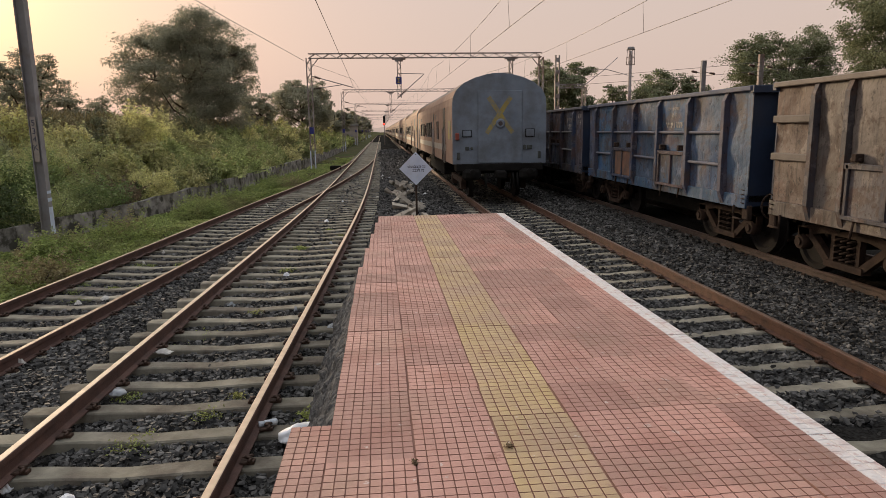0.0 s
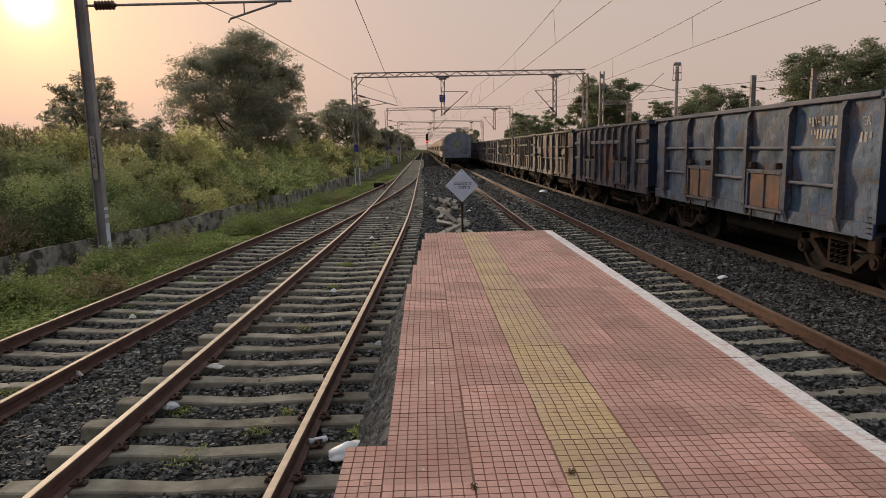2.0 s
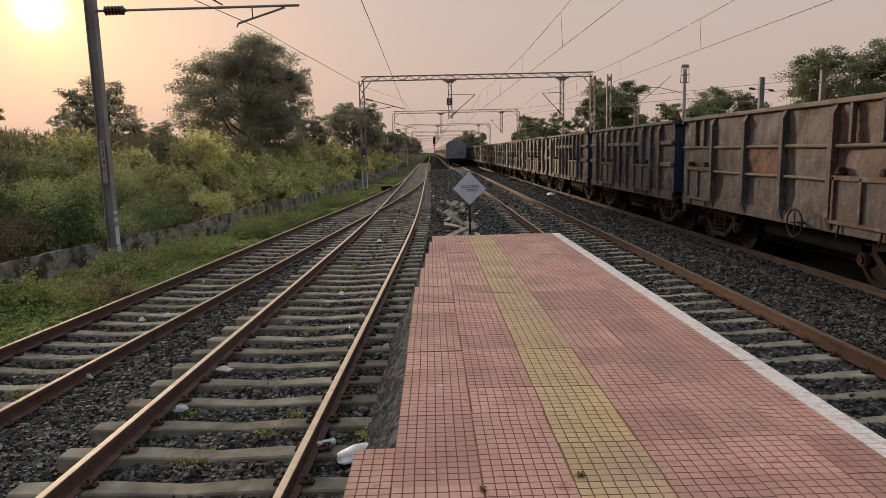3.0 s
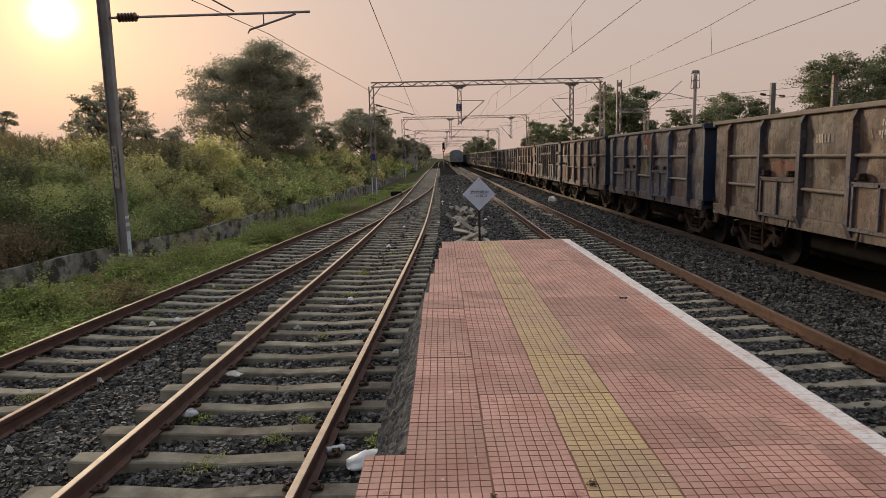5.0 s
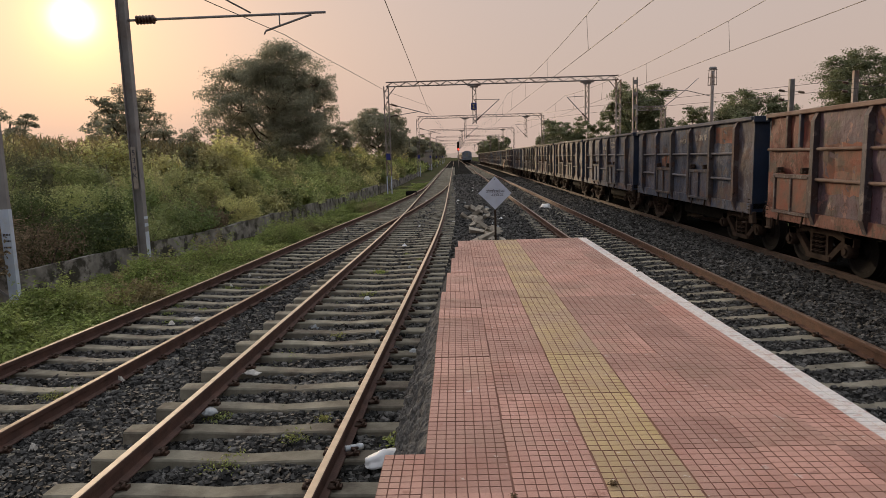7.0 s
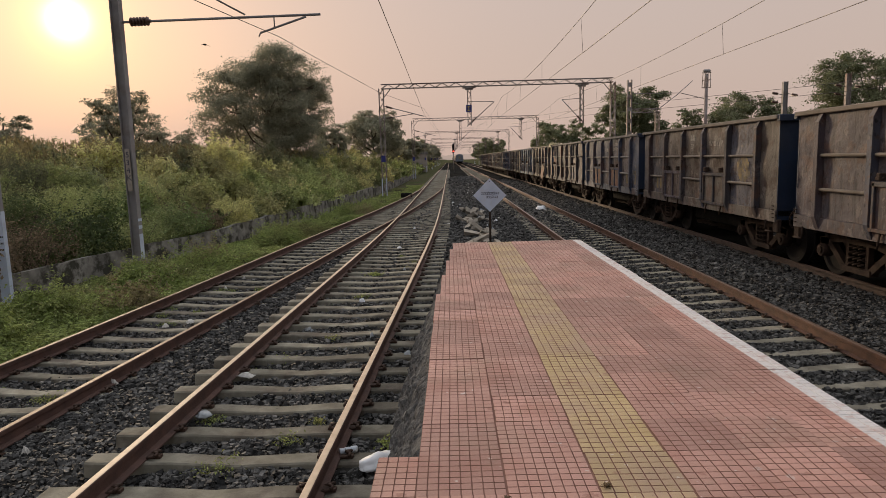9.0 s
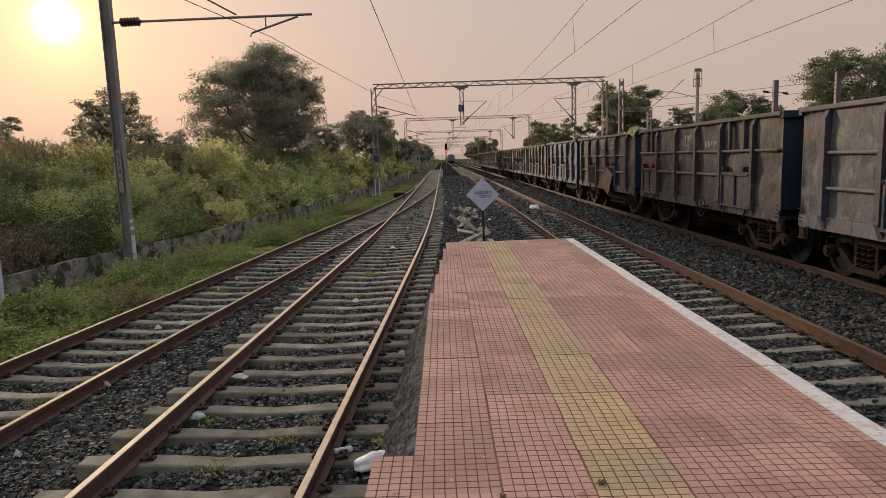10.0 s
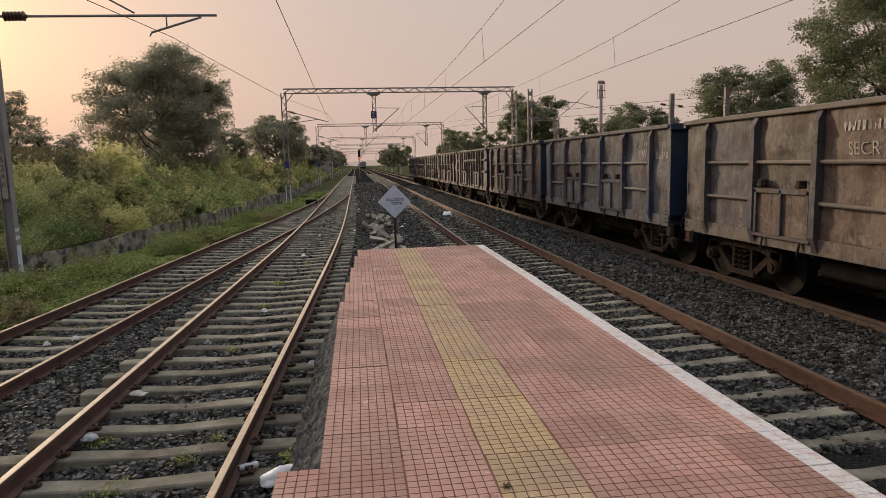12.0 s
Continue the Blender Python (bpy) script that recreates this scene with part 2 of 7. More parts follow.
M_WALL = material("old_boundary_wall", [(0.15, 0.138, 0.12), (0.36, 0.335, 0.30)], 2.4, 0.95, bump=1.0, bump_scale=9, stain=(0.07, 0.065, 0.052), stain_scale=1.6, stain_at=0.53, soft=0.05, coords="World", spec=0.1)


def wagon_paint(name, base, worn, rust=(0.15, 0.07, 0.04), at=0.55):
    """Old wagon paint: faded patches, streaks that run down, rust and scuffs."""
    base, worn, rust = (tuple(c * k for c, k in zip(tone, (0.62, 0.655, 0.73))) for tone in (base, worn, rust))
    m = material(name, [base, worn, base], 0.9, 0.7, 0.0, bump=0.5, bump_scale=2.6, stain=rust, stain_scale=0.8, stain_at=at + 0.03, soft=0.07, random_mix=0.24)
    n, l = m.node_tree.nodes, m.node_tree.links
    bsdf = n["Principled BSDF"]
    colour = bsdf.inputs["Base Color"].links[0].from_socket
    coord = n.new("ShaderNodeTexCoord")
    info = n.new("ShaderNodeObjectInfo")
    # single sheets were renewed or repainted: some rusty, some dusty, some bluer than the rest
    pick = n.new("ShaderNodeTexWhiteNoise")
    pick.noise_dimensions = "1D"
    many = n.new("ShaderNodeMath")
    many.operation = "MULTIPLY"
    many.inputs[1].default_value = 97.0
    l.new(n.new("ShaderNodeObjectInfo").outputs["Random"], many.inputs[0])
    l.new(many.outputs[0], pick.inputs["W"])
    shares = n.new("ShaderNodeSeparateColor")
    l.new(pick.outputs["Color"], shares.inputs[0])
    for socket, lo, hi, tone, most in (("Red", 0.74, 1.0, (0.13, 0.062, 0.038), 0.6), ("Green", 0.6, 1.0, tuple(0.4 * d + 0.75 * b for d, b in zip((0.165, 0.137, 0.11), base)), 0.6), ("Blue", 0.7, 1.0, (0.07, 0.085, 0.135), 0.55)):
        part_of = n.new("ShaderNodeMapRange")
        part_of.inputs["From Min"].default_value, part_of.inputs["From Max"].default_value, part_of.inputs["To Max"].default_value = lo, hi, most
        l.new(shares.outputs[socket], part_of.inputs["Value"])
        over = n.new("ShaderNodeMix")
        over.data_type = "RGBA"
        l.new(part_of.outputs[0], over.inputs["Factor"])
        l.new(colour, over.inputs["A"])
        over.inputs["B"].default_value = (*tone, 1)
        colour = over.outputs["Result"]
    dark = tuple(c * 0.22 for c in base)
    dust = tuple(0.5 * d + 0.85 * b for d, b in zip((0.235, 0.205, 0.175), base))
    red_brown = (0.115, 0.055, 0.034)
    layers = (((0.9, 0.8, 1.1), 0.56, 0.63, red_brown, 0.6),          # whole rusty fields
              ((1.3, 1.5, 1.8), 0.55, 0.60, rust, 0.75),            # broad rusty fields
              ((8.0, 9.0, 0.7), 0.53, 0.66, dark, 0.62),            # sooty runs down the sheets
              ((14.0, 13.0, 1.4), 0.58, 0.66, tuple(c * 0.8 for c in rust), 0.7),
              ((2.4, 3.2, 2.8), 0.57, 0.62, dust, 0.65),   # dust and scuffs
              ((9.0, 9.0, 7.0), 0.59, 0.64, dark, 0.75),           # grime spots
              ((5.0, 6.0, 1.6), 0.60, 0.66, dust, 0.55),           # grime spots
              ((19.0, 17.0, 15.0), 0.60, 0.64, tuple(c * 0.7 for c in rust), 0.8))
    for scale, lo, hi, tone, most in layers:
        put = n.new("ShaderNodeVectorMath")
        put.operation = "MULTIPLY_ADD"
        put.inputs[1].default_value = scale
        l.new(coord.outputs["Object"], put.inputs[0])
        l.new(info.outputs["Random"], put.inputs[2])
        more = n.new("ShaderNodeVectorMath")
        more.operation = "MULTIPLY_ADD"
        more.inputs[1].default_value = (71.0, 33.0, 19.0)
        l.new(info.outputs["Random"], more.inputs[0])
        l.new(put.outputs[0], more.inputs[2])
        tex = n.new("ShaderNodeTexNoise")
        tex.inputs["Scale"].default_value, tex.inputs["Detail"].default_value, tex.inputs["Roughness"].default_value = 1.0, 8.0, 0.66
        l.new(more.outputs[0], tex.inputs["Vector"])
        step = n.new("ShaderNodeMapRange")
        step.inputs["From Min"].default_value, step.inputs["From Max"].default_value, step.inputs["To Max"].default_value = lo, hi, most
        l.new(tex.outputs["Fac"], step.inputs["Value"])
        mix = n.new("ShaderNodeMix")
        mix.data_type = "RGBA"
        l.new(step.outputs[0], mix.inputs["Factor"])
        l.new(colour, mix.inputs["A"])
        mix.inputs["B"].default_value = (*tone, 1)
        colour = mix.outputs["Result"]
    l.new(colour, bsdf.inputs["Base Color"])
    # sharp creases and small knocks in the sheet
    knock = n.new("ShaderNodeTexVoronoi")
    knock.feature = "DISTANCE_TO_EDGE"
    knock.inputs["Scale"].default_value = 0.9
    bent = n.new("ShaderNodeTexNoise")
    bent.inputs["Scale"].default_value, bent.inputs["Detail"].default_value = 1.7, 4.0
    place = n.new("ShaderNodeVectorMath")
    place.operation = "MULTIPLY_ADD"
    place.inputs[1].default_value = (53.0, 29.0, 61.0)
    l.new(info.outputs["Random"], place.inputs[0])
    l.new(coord.outputs["Object"], place.inputs[2])
    l.new(place.outputs[0], bent.inputs["Vector"])
    add = n.new("ShaderNodeVectorMath")
    add.operation = "MULTIPLY_ADD"
    add.inputs[1].default_value = (1.4, 1.4, 1.4)
    l.new(bent.outputs["Color"], add.inputs[0])
    l.new(place.outputs[0], add.inputs[2])
    l.new(add.outputs[0], knock.inputs["Vector"])
    crease = n.new("ShaderNodeMapRange")
    crease.inputs["From Max"].default_value = 0.30
    l.new(knock.outputs["Distance"], crease.inputs["Value"])
    relief = n.new("ShaderNodeBump")
    relief.inputs["Strength"].default_value, relief.inputs["Distance"].default_value = 0.22, 0.035
    l.new(crease.outputs[0], relief.inputs["Height"])
    l.new(bsdf.inputs["Normal"].links[0].from_socket, relief.inputs["Normal"])
    l.new(relief.outputs[0], bsdf.inputs["Normal"])
    return m


PAINT = {
    "tan": wagon_paint("dusty_tan_wagon_paint", (0.15, 0.117, 0.092), (0.21, 0.17, 0.132), (0.105, 0.058, 0.038), 0.54),
    "grey": wagon_paint("blue_grey_wagon_paint", (0.095, 0.112, 0.152), (0.165, 0.17, 0.19), (0.15, 0.10, 0.075), 0.57),
    "blue": wagon_paint("faded_blue_wagon_paint", (0.034, 0.112, 0.235), (0.095, 0.162, 0.215), (0.13, 0.095, 0.075), 0.57),
    "navy": wagon_paint("dark_blue_wagon_paint", (0.042, 0.066, 0.125), (0.09, 0.104, 0.14), (0.14, 0.10, 0.078), 0.55),
    "dark": wagon_paint("sooty_grey_wagon_paint", (0.060, 0.054, 0.060), (0.102, 0.090, 0.092), (0.14, 0.074, 0.047), 0.57),
    "brown": wagon_paint("brown_wagon_paint", (0.085, 0.063, 0.066), (0.125, 0.10, 0.102), (0.135, 0.068, 0.046), 0.57),
    "pale": wagon_paint("pale_grey_wagon_paint", (0.15, 0.145, 0.145), (0.205, 0.195, 0.185), (0.13, 0.095, 0.075), 0.58),
    "red": wagon_paint("rust_red_wagon_paint", (0.26, 0.042, 0.024), (0.19, 0.055, 0.034), (0.085, 0.06, 0.045), 0.57),
}
TRIM = {  # ribs, copings and sole bars, paler with dust and with caught light put into the colour
    name: material("dusty_lit_rib_paint_" + name, [tuple(0.55 * a + 0.28 * b for a, b in zip(low, (0.20, 0.17, 0.15))), tuple(0.4 * a + 0.42 * b for a, b in zip(low, (0.27, 0.23, 0.20)))], 2.2, 0.8, bump=0.4, bump_scale=9, stain=tuple(0.6 * c for c in low), stain_scale=1.7, stain_at=0.56, random_mix=0.15)
    for name, low in (("tan", (0.20, 0.17, 0.14)), ("grey", (0.2, 0.21, 0.23)), ("pale", (0.22, 0.21, 0.2)), ("blue", (0.12, 0.14, 0.2)), ("navy", (0.10, 0.11, 0.15)), ("dark", (0.11, 0.11, 0.11)), ("brown", (0.15, 0.12, 0.09)), ("red", (0.18, 0.09, 0.06)))}
M_ENDBLUE = material("blue_wagon_end_paint", [(0.011, 0.020, 0.043), (0.018, 0.032, 0.066)], 1.5, 0.6, bump=0.3, bump_scale=6, stain=(0.03, 0.034, 0.05), stain_scale=1.2)


def speckle(m, scale, lo, hi, tone, most=0.9):
    """Small spots of another colour, such as splashes, chips and spit marks."""
    n, l = m.node_tree.nodes, m.node_tree.links
    bsdf = n["Principled BSDF"]
    colour = bsdf.inputs["Base Color"].links[0].from_socket
    tex = n.new("ShaderNodeTexNoise")
    tex.inputs["Scale"].default_value, tex.inputs["Detail"].default_value, tex.inputs["Roughness"].default_value = scale, 3.0, 0.6
    l.new(n.new("ShaderNodeNewGeometry").outputs["Position"], tex.inputs["Vector"])
    step = n.new("ShaderNodeMapRange")
    step.inputs["From Min"].default_value, step.inputs["From Max"].default_value, step.inputs["To Max"].default_value = lo, hi, most
    l.new(tex.outputs["Fac"], step.inputs["Value"])
    mix = n.new("ShaderNodeMix")
    mix.data_type = "RGBA"
    l.new(step.outputs[0], mix.inputs["Factor"])
    l.new(colour, mix.inputs["A"])
    mix.inputs["B"].default_value = (*tone, 1)
    l.new(mix.outputs["Result"], bsdf.inputs["Base Color"])


for tiles in (M_TILE, M_YELLOW):
    speckle(tiles, 14.0, 0.685, 0.71, (0.55, 0.48, 0.44), 0.7)      # chalky splashes
    speckle(tiles, 7.0, 0.66, 0.70, (0.22, 0.085, 0.055), 0.6)      # dark red-brown stains
    speckle(tiles, 45.0, 0.66, 0.72, (0.20, 0.12, 0.10), 0.6)       # chips and grit
speckle(M_WHITE, 16.0, 0.57, 0.63, (0.44, 0.30, 0.27), 0.6)


# ---- mesh helpers ----
def part(name, bm, mat, parent=None, label="", at=None):
    """Links a bmesh as one mesh object, under a thing if one is given."""
    me = bpy.data.meshes.new(name)
    bm.to_mesh(me)
    bm.free()
    for one in (mat if isinstance(mat, (list, tuple)) else [mat]):
        me.materials.append(one)
    ob = new(name, me)
    if parent:
        ob.parent = parent
    if at is not None:
        ob.matrix_basis = at
    if label:
        ob["label"] = label
    return ob


def share(name, me, parent, m):
    ob = new(name, me)
    ob.parent = parent
    ob.matrix_basis = m
    return ob


def box(bm, x0, x1, y0, y1, z0, z1, bevel=0.0, index=0):
    v = [bm.verts.new((x, y, z)) for x in (x0, x1) for y in (y0, y1) for z in (z0, z1)]
    fs = [bm.faces.new([v[i] for i in q]) for q in ((0, 1, 3, 2), (4, 6, 7, 5), (0, 4, 5, 1), (2, 3, 7, 6), (0, 2, 6, 4), (1, 5, 7, 3))]
    for fc in fs:
        fc.material_index = index
    if bevel:
        got = bmesh.ops.bevel(bm, geom=list({e for fc in fs for e in fc.edges}), offset=bevel, segments=1, affect="EDGES", profile=0.5)
        for fc in got["faces"]:
            fc.material_index = index
    return fs


def beam(bm, a, b, w, h=None, index=0):
    """A bar of rectangular section from a to b."""
    a, b = Vector(a), Vector(b)
    h = h or w
    d = b - a
    m = Matrix.Translation((a + b) / 2) @ d.to_track_quat("Y", "Z").to_matrix().to_4x4()
    v = [bm.verts.new(m @ Vector((x * w / 2, y * d.length / 2, z * h / 2))) for x in (-1, 1) for y in (-1, 1) for z in (-1, 1)]
    for q in ((0, 1, 3, 2), (4, 6, 7, 5), (0, 4, 5, 1), (2, 3, 7, 6), (0, 2, 6, 4), (1, 5, 7, 3)):
        bm.faces.new([v[i] for i in q]).material_index = index


def rod(bm, a, b, r, r2=None, seg=10, index=0):
    a, b = Vector(a), Vector(b)
    r2 = r if r2 is None else r2
    q = (b - a).to_track_quat("Z", "Y").to_matrix()
    rings = []
    for p, rad in ((a, r), (b, r2)):
        rings.append([bm.verts.new(p + q @ Vector((rad * math.cos(6.2832 * k / seg), rad * math.sin(6.2832 * k / seg), 0))) for k in range(seg)])
    for k in range(seg):
        fc = bm.faces.new((rings[0][k], rings[0][(k + 1) % seg], rings[1][(k + 1) % seg], rings[1][k]))
        fc.smooth, fc.material_index = True, index
    bm.faces.new(rings[0][::-1]).material_index = index
    bm.faces.new(rings[1]).material_index = index


def sweep(bm, path, profile, closed=True, index=0):
    """A profile of (across, up) drawn along a path in the ground plane."""
    rings = []
    for k, p in enumerate(path):
        d = (Vector(path[min(k + 1, len(path) - 1)]) - Vector(path[max(k - 1, 0)])).normalized()
        side = Vector((d.y, -d.x, 0)).normalized()
        rings.append([bm.verts.new(Vector(p) + side * u + Vector((0, 0, w))) for u, w in profile])
    n = len(profile)
    for a, b in zip(rings, rings[1:]):
        for k in range(n if closed else n - 1):
            bm.faces.new((a[k], b[k], b[(k + 1) % n], a[(k + 1) % n])).material_index = index
    if closed:
        bm.faces.new(rings[0]).material_index = index
        bm.faces.new(rings[-1][::-1]).material_index = index


def from_arrays(name, verts, faces, mat, smooth=False, parent=None):
    me = bpy.data.meshes.new(name)
    verts, faces = np.asarray(verts, np.float32), np.asarray(faces, np.int32)
    k = faces.shape[1]
    me.vertices.add(len(verts))
    me.vertices.foreach_set("co", verts.ravel())
    me.loops.add(faces.size)
    me.loops.foreach_set("vertex_index", faces.ravel())
    me.polygons.add(len(faces))
    me.polygons.foreach_set("loop_start", np.arange(0, faces.size, k, dtype=np.int32))
    me.polygons.foreach_set("use_smooth", np.full(len(faces), smooth))
    me.update(calc_edges=True)
    me.materials.append(mat)
    ob = new(name, me)
    if parent:
        ob.parent = parent
    return ob


rng = np.random.default_rng(7)


def leaf_mesh(name, centres, size, mat, parent=None, upright=0.0, slim=0.5, facing=None):
    """Many small folded leaves, each of two facets, about the given centres. facing: the way that each leaf's upper side tends to look."""
    n = len(centres)
    s = size * rng.uniform(0.6, 1.3, (n, 1))
    d = rng.normal(size=(n, 3))
    d[:, 2] = d[:, 2] * (1 - upright) + upright * rng.uniform(1.0, 3.0, n)
    look_way = rng.normal(size=(n, 3)) if facing is None else facing + 0.55 * rng.normal(size=(n, 3))
    look_way /= np.linalg.norm(look_way, axis=1, keepdims=True)
    if facing is not None:
        d -= look_way * (d * look_way).sum(1, keepdims=True)
    d /= np.linalg.norm(d, axis=1, keepdims=True)
    side = np.cross(d, look_way)
    side /= np.linalg.norm(side, axis=1, keepdims=True)
    up = np.cross(side, d)
    c = np.asarray(centres)
    a, b = c - d * s * 0.5, c + d * s * 0.5
    l = c - side * s * slim * 0.5 + up * s * 0.12
    r = c + side * s * slim * 0.5 + up * s * 0.12
    verts = np.stack([a, r, b, l], 1).reshape(-1, 3)
    i = np.arange(n)[:, None] * 4
    faces = np.concatenate([i + [0, 1, 2], i + [0, 2, 3]], 1).reshape(-1, 3)
    return from_arrays(name, verts, faces, mat, parent=parent)


def tube(bm, pts, r, seg=5):
    """One connected thin tube along points."""
    rings = []
    pts = [Vector(p) for p in pts]
    for k, p in enumerate(pts):
        d = (pts[min(k + 1, len(pts) - 1)] - pts[max(k - 1, 0)]).normalized()
        q = d.to_track_quat("Z", "Y").to_matrix()
        rings.append([bm.verts.new(p + q @ Vector((r * math.cos(6.2832 * i / seg), r * math.sin(6.2832 * i / seg), 0))) for i in range(seg)])
    for a, b in zip(rings, rings[1:]):
        for i in range(seg):
            bm.faces.new((a[i], a[(i + 1) % seg], b[(i + 1) % seg], b[i])).smooth = True
    bm.faces.new(rings[0][::-1])
    bm.faces.new(rings[-1])


def lathe(bm, a, b, outline, seg=12):
    """A turned shape between a and b from (share of the way, radius) pairs."""
    a, b = Vector(a), Vector(b)
    q = (b - a).to_track_quat("Z", "Y").to_matrix()
    rings = [[bm.verts.new(a + (b - a) * u + q @ Vector((r * math.cos(6.2832 * i / seg), r * math.sin(6.2832 * i / seg), 0))) for i in range(seg)] for u, r in outline]
    for p, s in zip(rings, rings[1:]):
        for i in range(seg):
            bm.faces.new((p[i], p[(i + 1) % seg], s[(i + 1) % seg], s[i]))
    bm.faces.new(rings[0][::-1])
    bm.faces.new(rings[-1])


def lettering(text, size, mat, parent, m, label=""):
    """Flat letters of the built-in font, turned into a mesh."""
    cu = bpy.data.curves.new("lettering", "FONT")
    cu.body, cu.size, cu.align_x, cu.align_y = text, size, "CENTER", "CENTER"
    tmp = bpy.data.objects.new("lettering", cu)
    scene.collection.objects.link(tmp)
    me = bpy.data.meshes.new_from_object(tmp.evaluated_get(bpy.context.evaluated_depsgraph_get()))
    bpy.data.objects.remove(tmp)
    me.materials.clear()
    me.materials.append(mat)
    ob = new("lettering", me)
    ob.parent = parent
    ob.matrix_basis = m
    if label:
        ob["label"] = label
    return ob

# ---- the large structure ----
def smooth_line(points, y0, y1, step=1.0):
    """Places along a line given by (y, x, z) points, rounded off between them."""
    pts = np.array(points, float)
    ys = np.arange(y0 - 8, y1 + 8 + step, step)
    xs, zs = np.interp(ys, pts[:, 0], pts[:, 1]), np.interp(ys, pts[:, 0], pts[:, 2])
    slope = (pts[1, 1] - pts[0, 1]) / (pts[1, 0] - pts[0, 0])
    xs = np.where(ys < pts[0, 0], pts[0, 1] + slope * (ys - pts[0, 0]), xs)
    k = np.exp(-0.5 * (np.arange(-6, 7) * step / 2.5) ** 2)
    k /= k.sum()
    xs, zs = np.convolve(np.pad(xs, 6, "edge"), k, "valid"), np.convolve(np.pad(zs, 6, "edge"), k, "valid")
    keep = (ys >= y0) & (ys <= y1)
    return np.stack([xs[keep], ys[keep], zs[keep]], 1)


MAIN = [(-10, -2.484, 0), (0, -2.158, 0), (10, -1.83, 0), (16, -1.64, 0), (20, -1.53, 0), (25, -1.45, 0), (32, -1.41, 0), (45, -1.40, 0), (420, -1.40, 0)]
SIDING = [(-4, -6.35, -0.22), (5.8, -5.63, -0.22), (8, -5.45, -0.22), (14, -4.75, -0.17), (18, -4.35, -0.12), (25, -3.60, -0.05), (30, -2.97, 0), (42, -2.15, 0), (50, -1.72, 0), (60, -1.43, 0), (90, -1.40, 0)]
PASS_X, FREIGHT_X, GAUGE = 4.13, 8.30, 0.872
WALL_LINE = [(0, -12.2, 0), (12, -10.9, 0), (16, -10.4, 0), (24, -9.1, 0), (29, -8.4, 0), (36, -7.6, 0), (45, -7.2, 0), (60, -6.7, 0), (83, -6.3, 0), (160, -6.3, 0)]


def offset_line(line, d):
    t = np.gradient(line[:, :2], axis=0)
    t /= np.linalg.norm(t, axis=1, keepdims=True)
    out = line.copy()
    out[:, 0] += t[:, 1] * d
    out[:, 1] -= t[:, 0] * d
    return out


RAIL_PROFILE = [(-0.072, -0.172), (-0.072, -0.160), (-0.014, -0.145), (-0.009, -0.06), (-0.035, -0.045), (-0.035, -0.006), (-0.028, 0.0), (0.028, 0.0), (0.035, -0.006), (0.035, -0.045), (0.009, -0.06), (0.014, -0.145), (0.072, -0.160), (0.072, -0.172)]


def rail(parent, line, steel, head=None):
    bm = bmesh.new()
    sweep(bm, [tuple(p) for p in line], RAIL_PROFILE)
    body = part("rail", bm, steel, parent)
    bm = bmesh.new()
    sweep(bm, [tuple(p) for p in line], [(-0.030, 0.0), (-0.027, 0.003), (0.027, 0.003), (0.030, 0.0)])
    part("running_surface", bm, head or M_RAILTOP, body, "brown half-worn rail head" if head else "worn rail head with a golden glint in its colour")
    return body


def sleeper_mesh():
    bm = bmesh.new()
    secs = [(-1.375, 0.20, 0.0), (-1.2, 0.22, 0.0), (-0.6, 0.21, 0.0), (0.0, 0.19, -0.03), (0.6, 0.21, 0.0), (1.2, 0.22, 0.0), (1.375, 0.20, 0.0)]
    rings = []
    for x, w, dz in secs:
        rings.append([bm.verts.new((x, y, z)) for y, z in ((-w * 0.62, -0.22), (-w * 0.5, dz - 0.015), (-w * 0.44, dz), (w * 0.44, dz), (w * 0.5, dz - 0.015), (w * 0.62, -0.22))])
    for a, b in zip(rings, rings[1:]):
        for k in range(6):
            bm.faces.new((a[k], a[(k + 1) % 6], b[(k + 1) % 6], b[k]))
    bm.faces.new(rings[0][::-1])
    bm.faces.new(rings[-1])
    bmesh.ops.recalc_face_normals(bm, faces=bm.faces)
    me = bpy.data.meshes.new("sleeper")
    bm.to_mesh(me)
    bm.free()
    me.materials.append(M_SLEEPER)
    return me


def clip_mesh():
    bm = bmesh.new()
    pts = [(-0.02, -0.05, 0.01), (0.05, -0.055, 0.03), (0.07, -0.02, 0.045), (0.02, 0.0, 0.05), (0.07, 0.03, 0.045), (0.05, 0.055, 0.03), (-0.02, 0.05, 0.01)]
    for a, b in zip(pts, pts[1:]):
        rod(bm, a, b, 0.014, seg=5)
    box(bm, -0.02, 0.09, -0.03, 0.03, -0.005, 0.022)
    me = bpy.data.meshes.new("rail_clip")
    bm.to_mesh(me)
    bm.free()
    me.materials.append(M_CLIP)
    return me


SLEEPER, CLIP = sleeper_mesh(), clip_mesh()


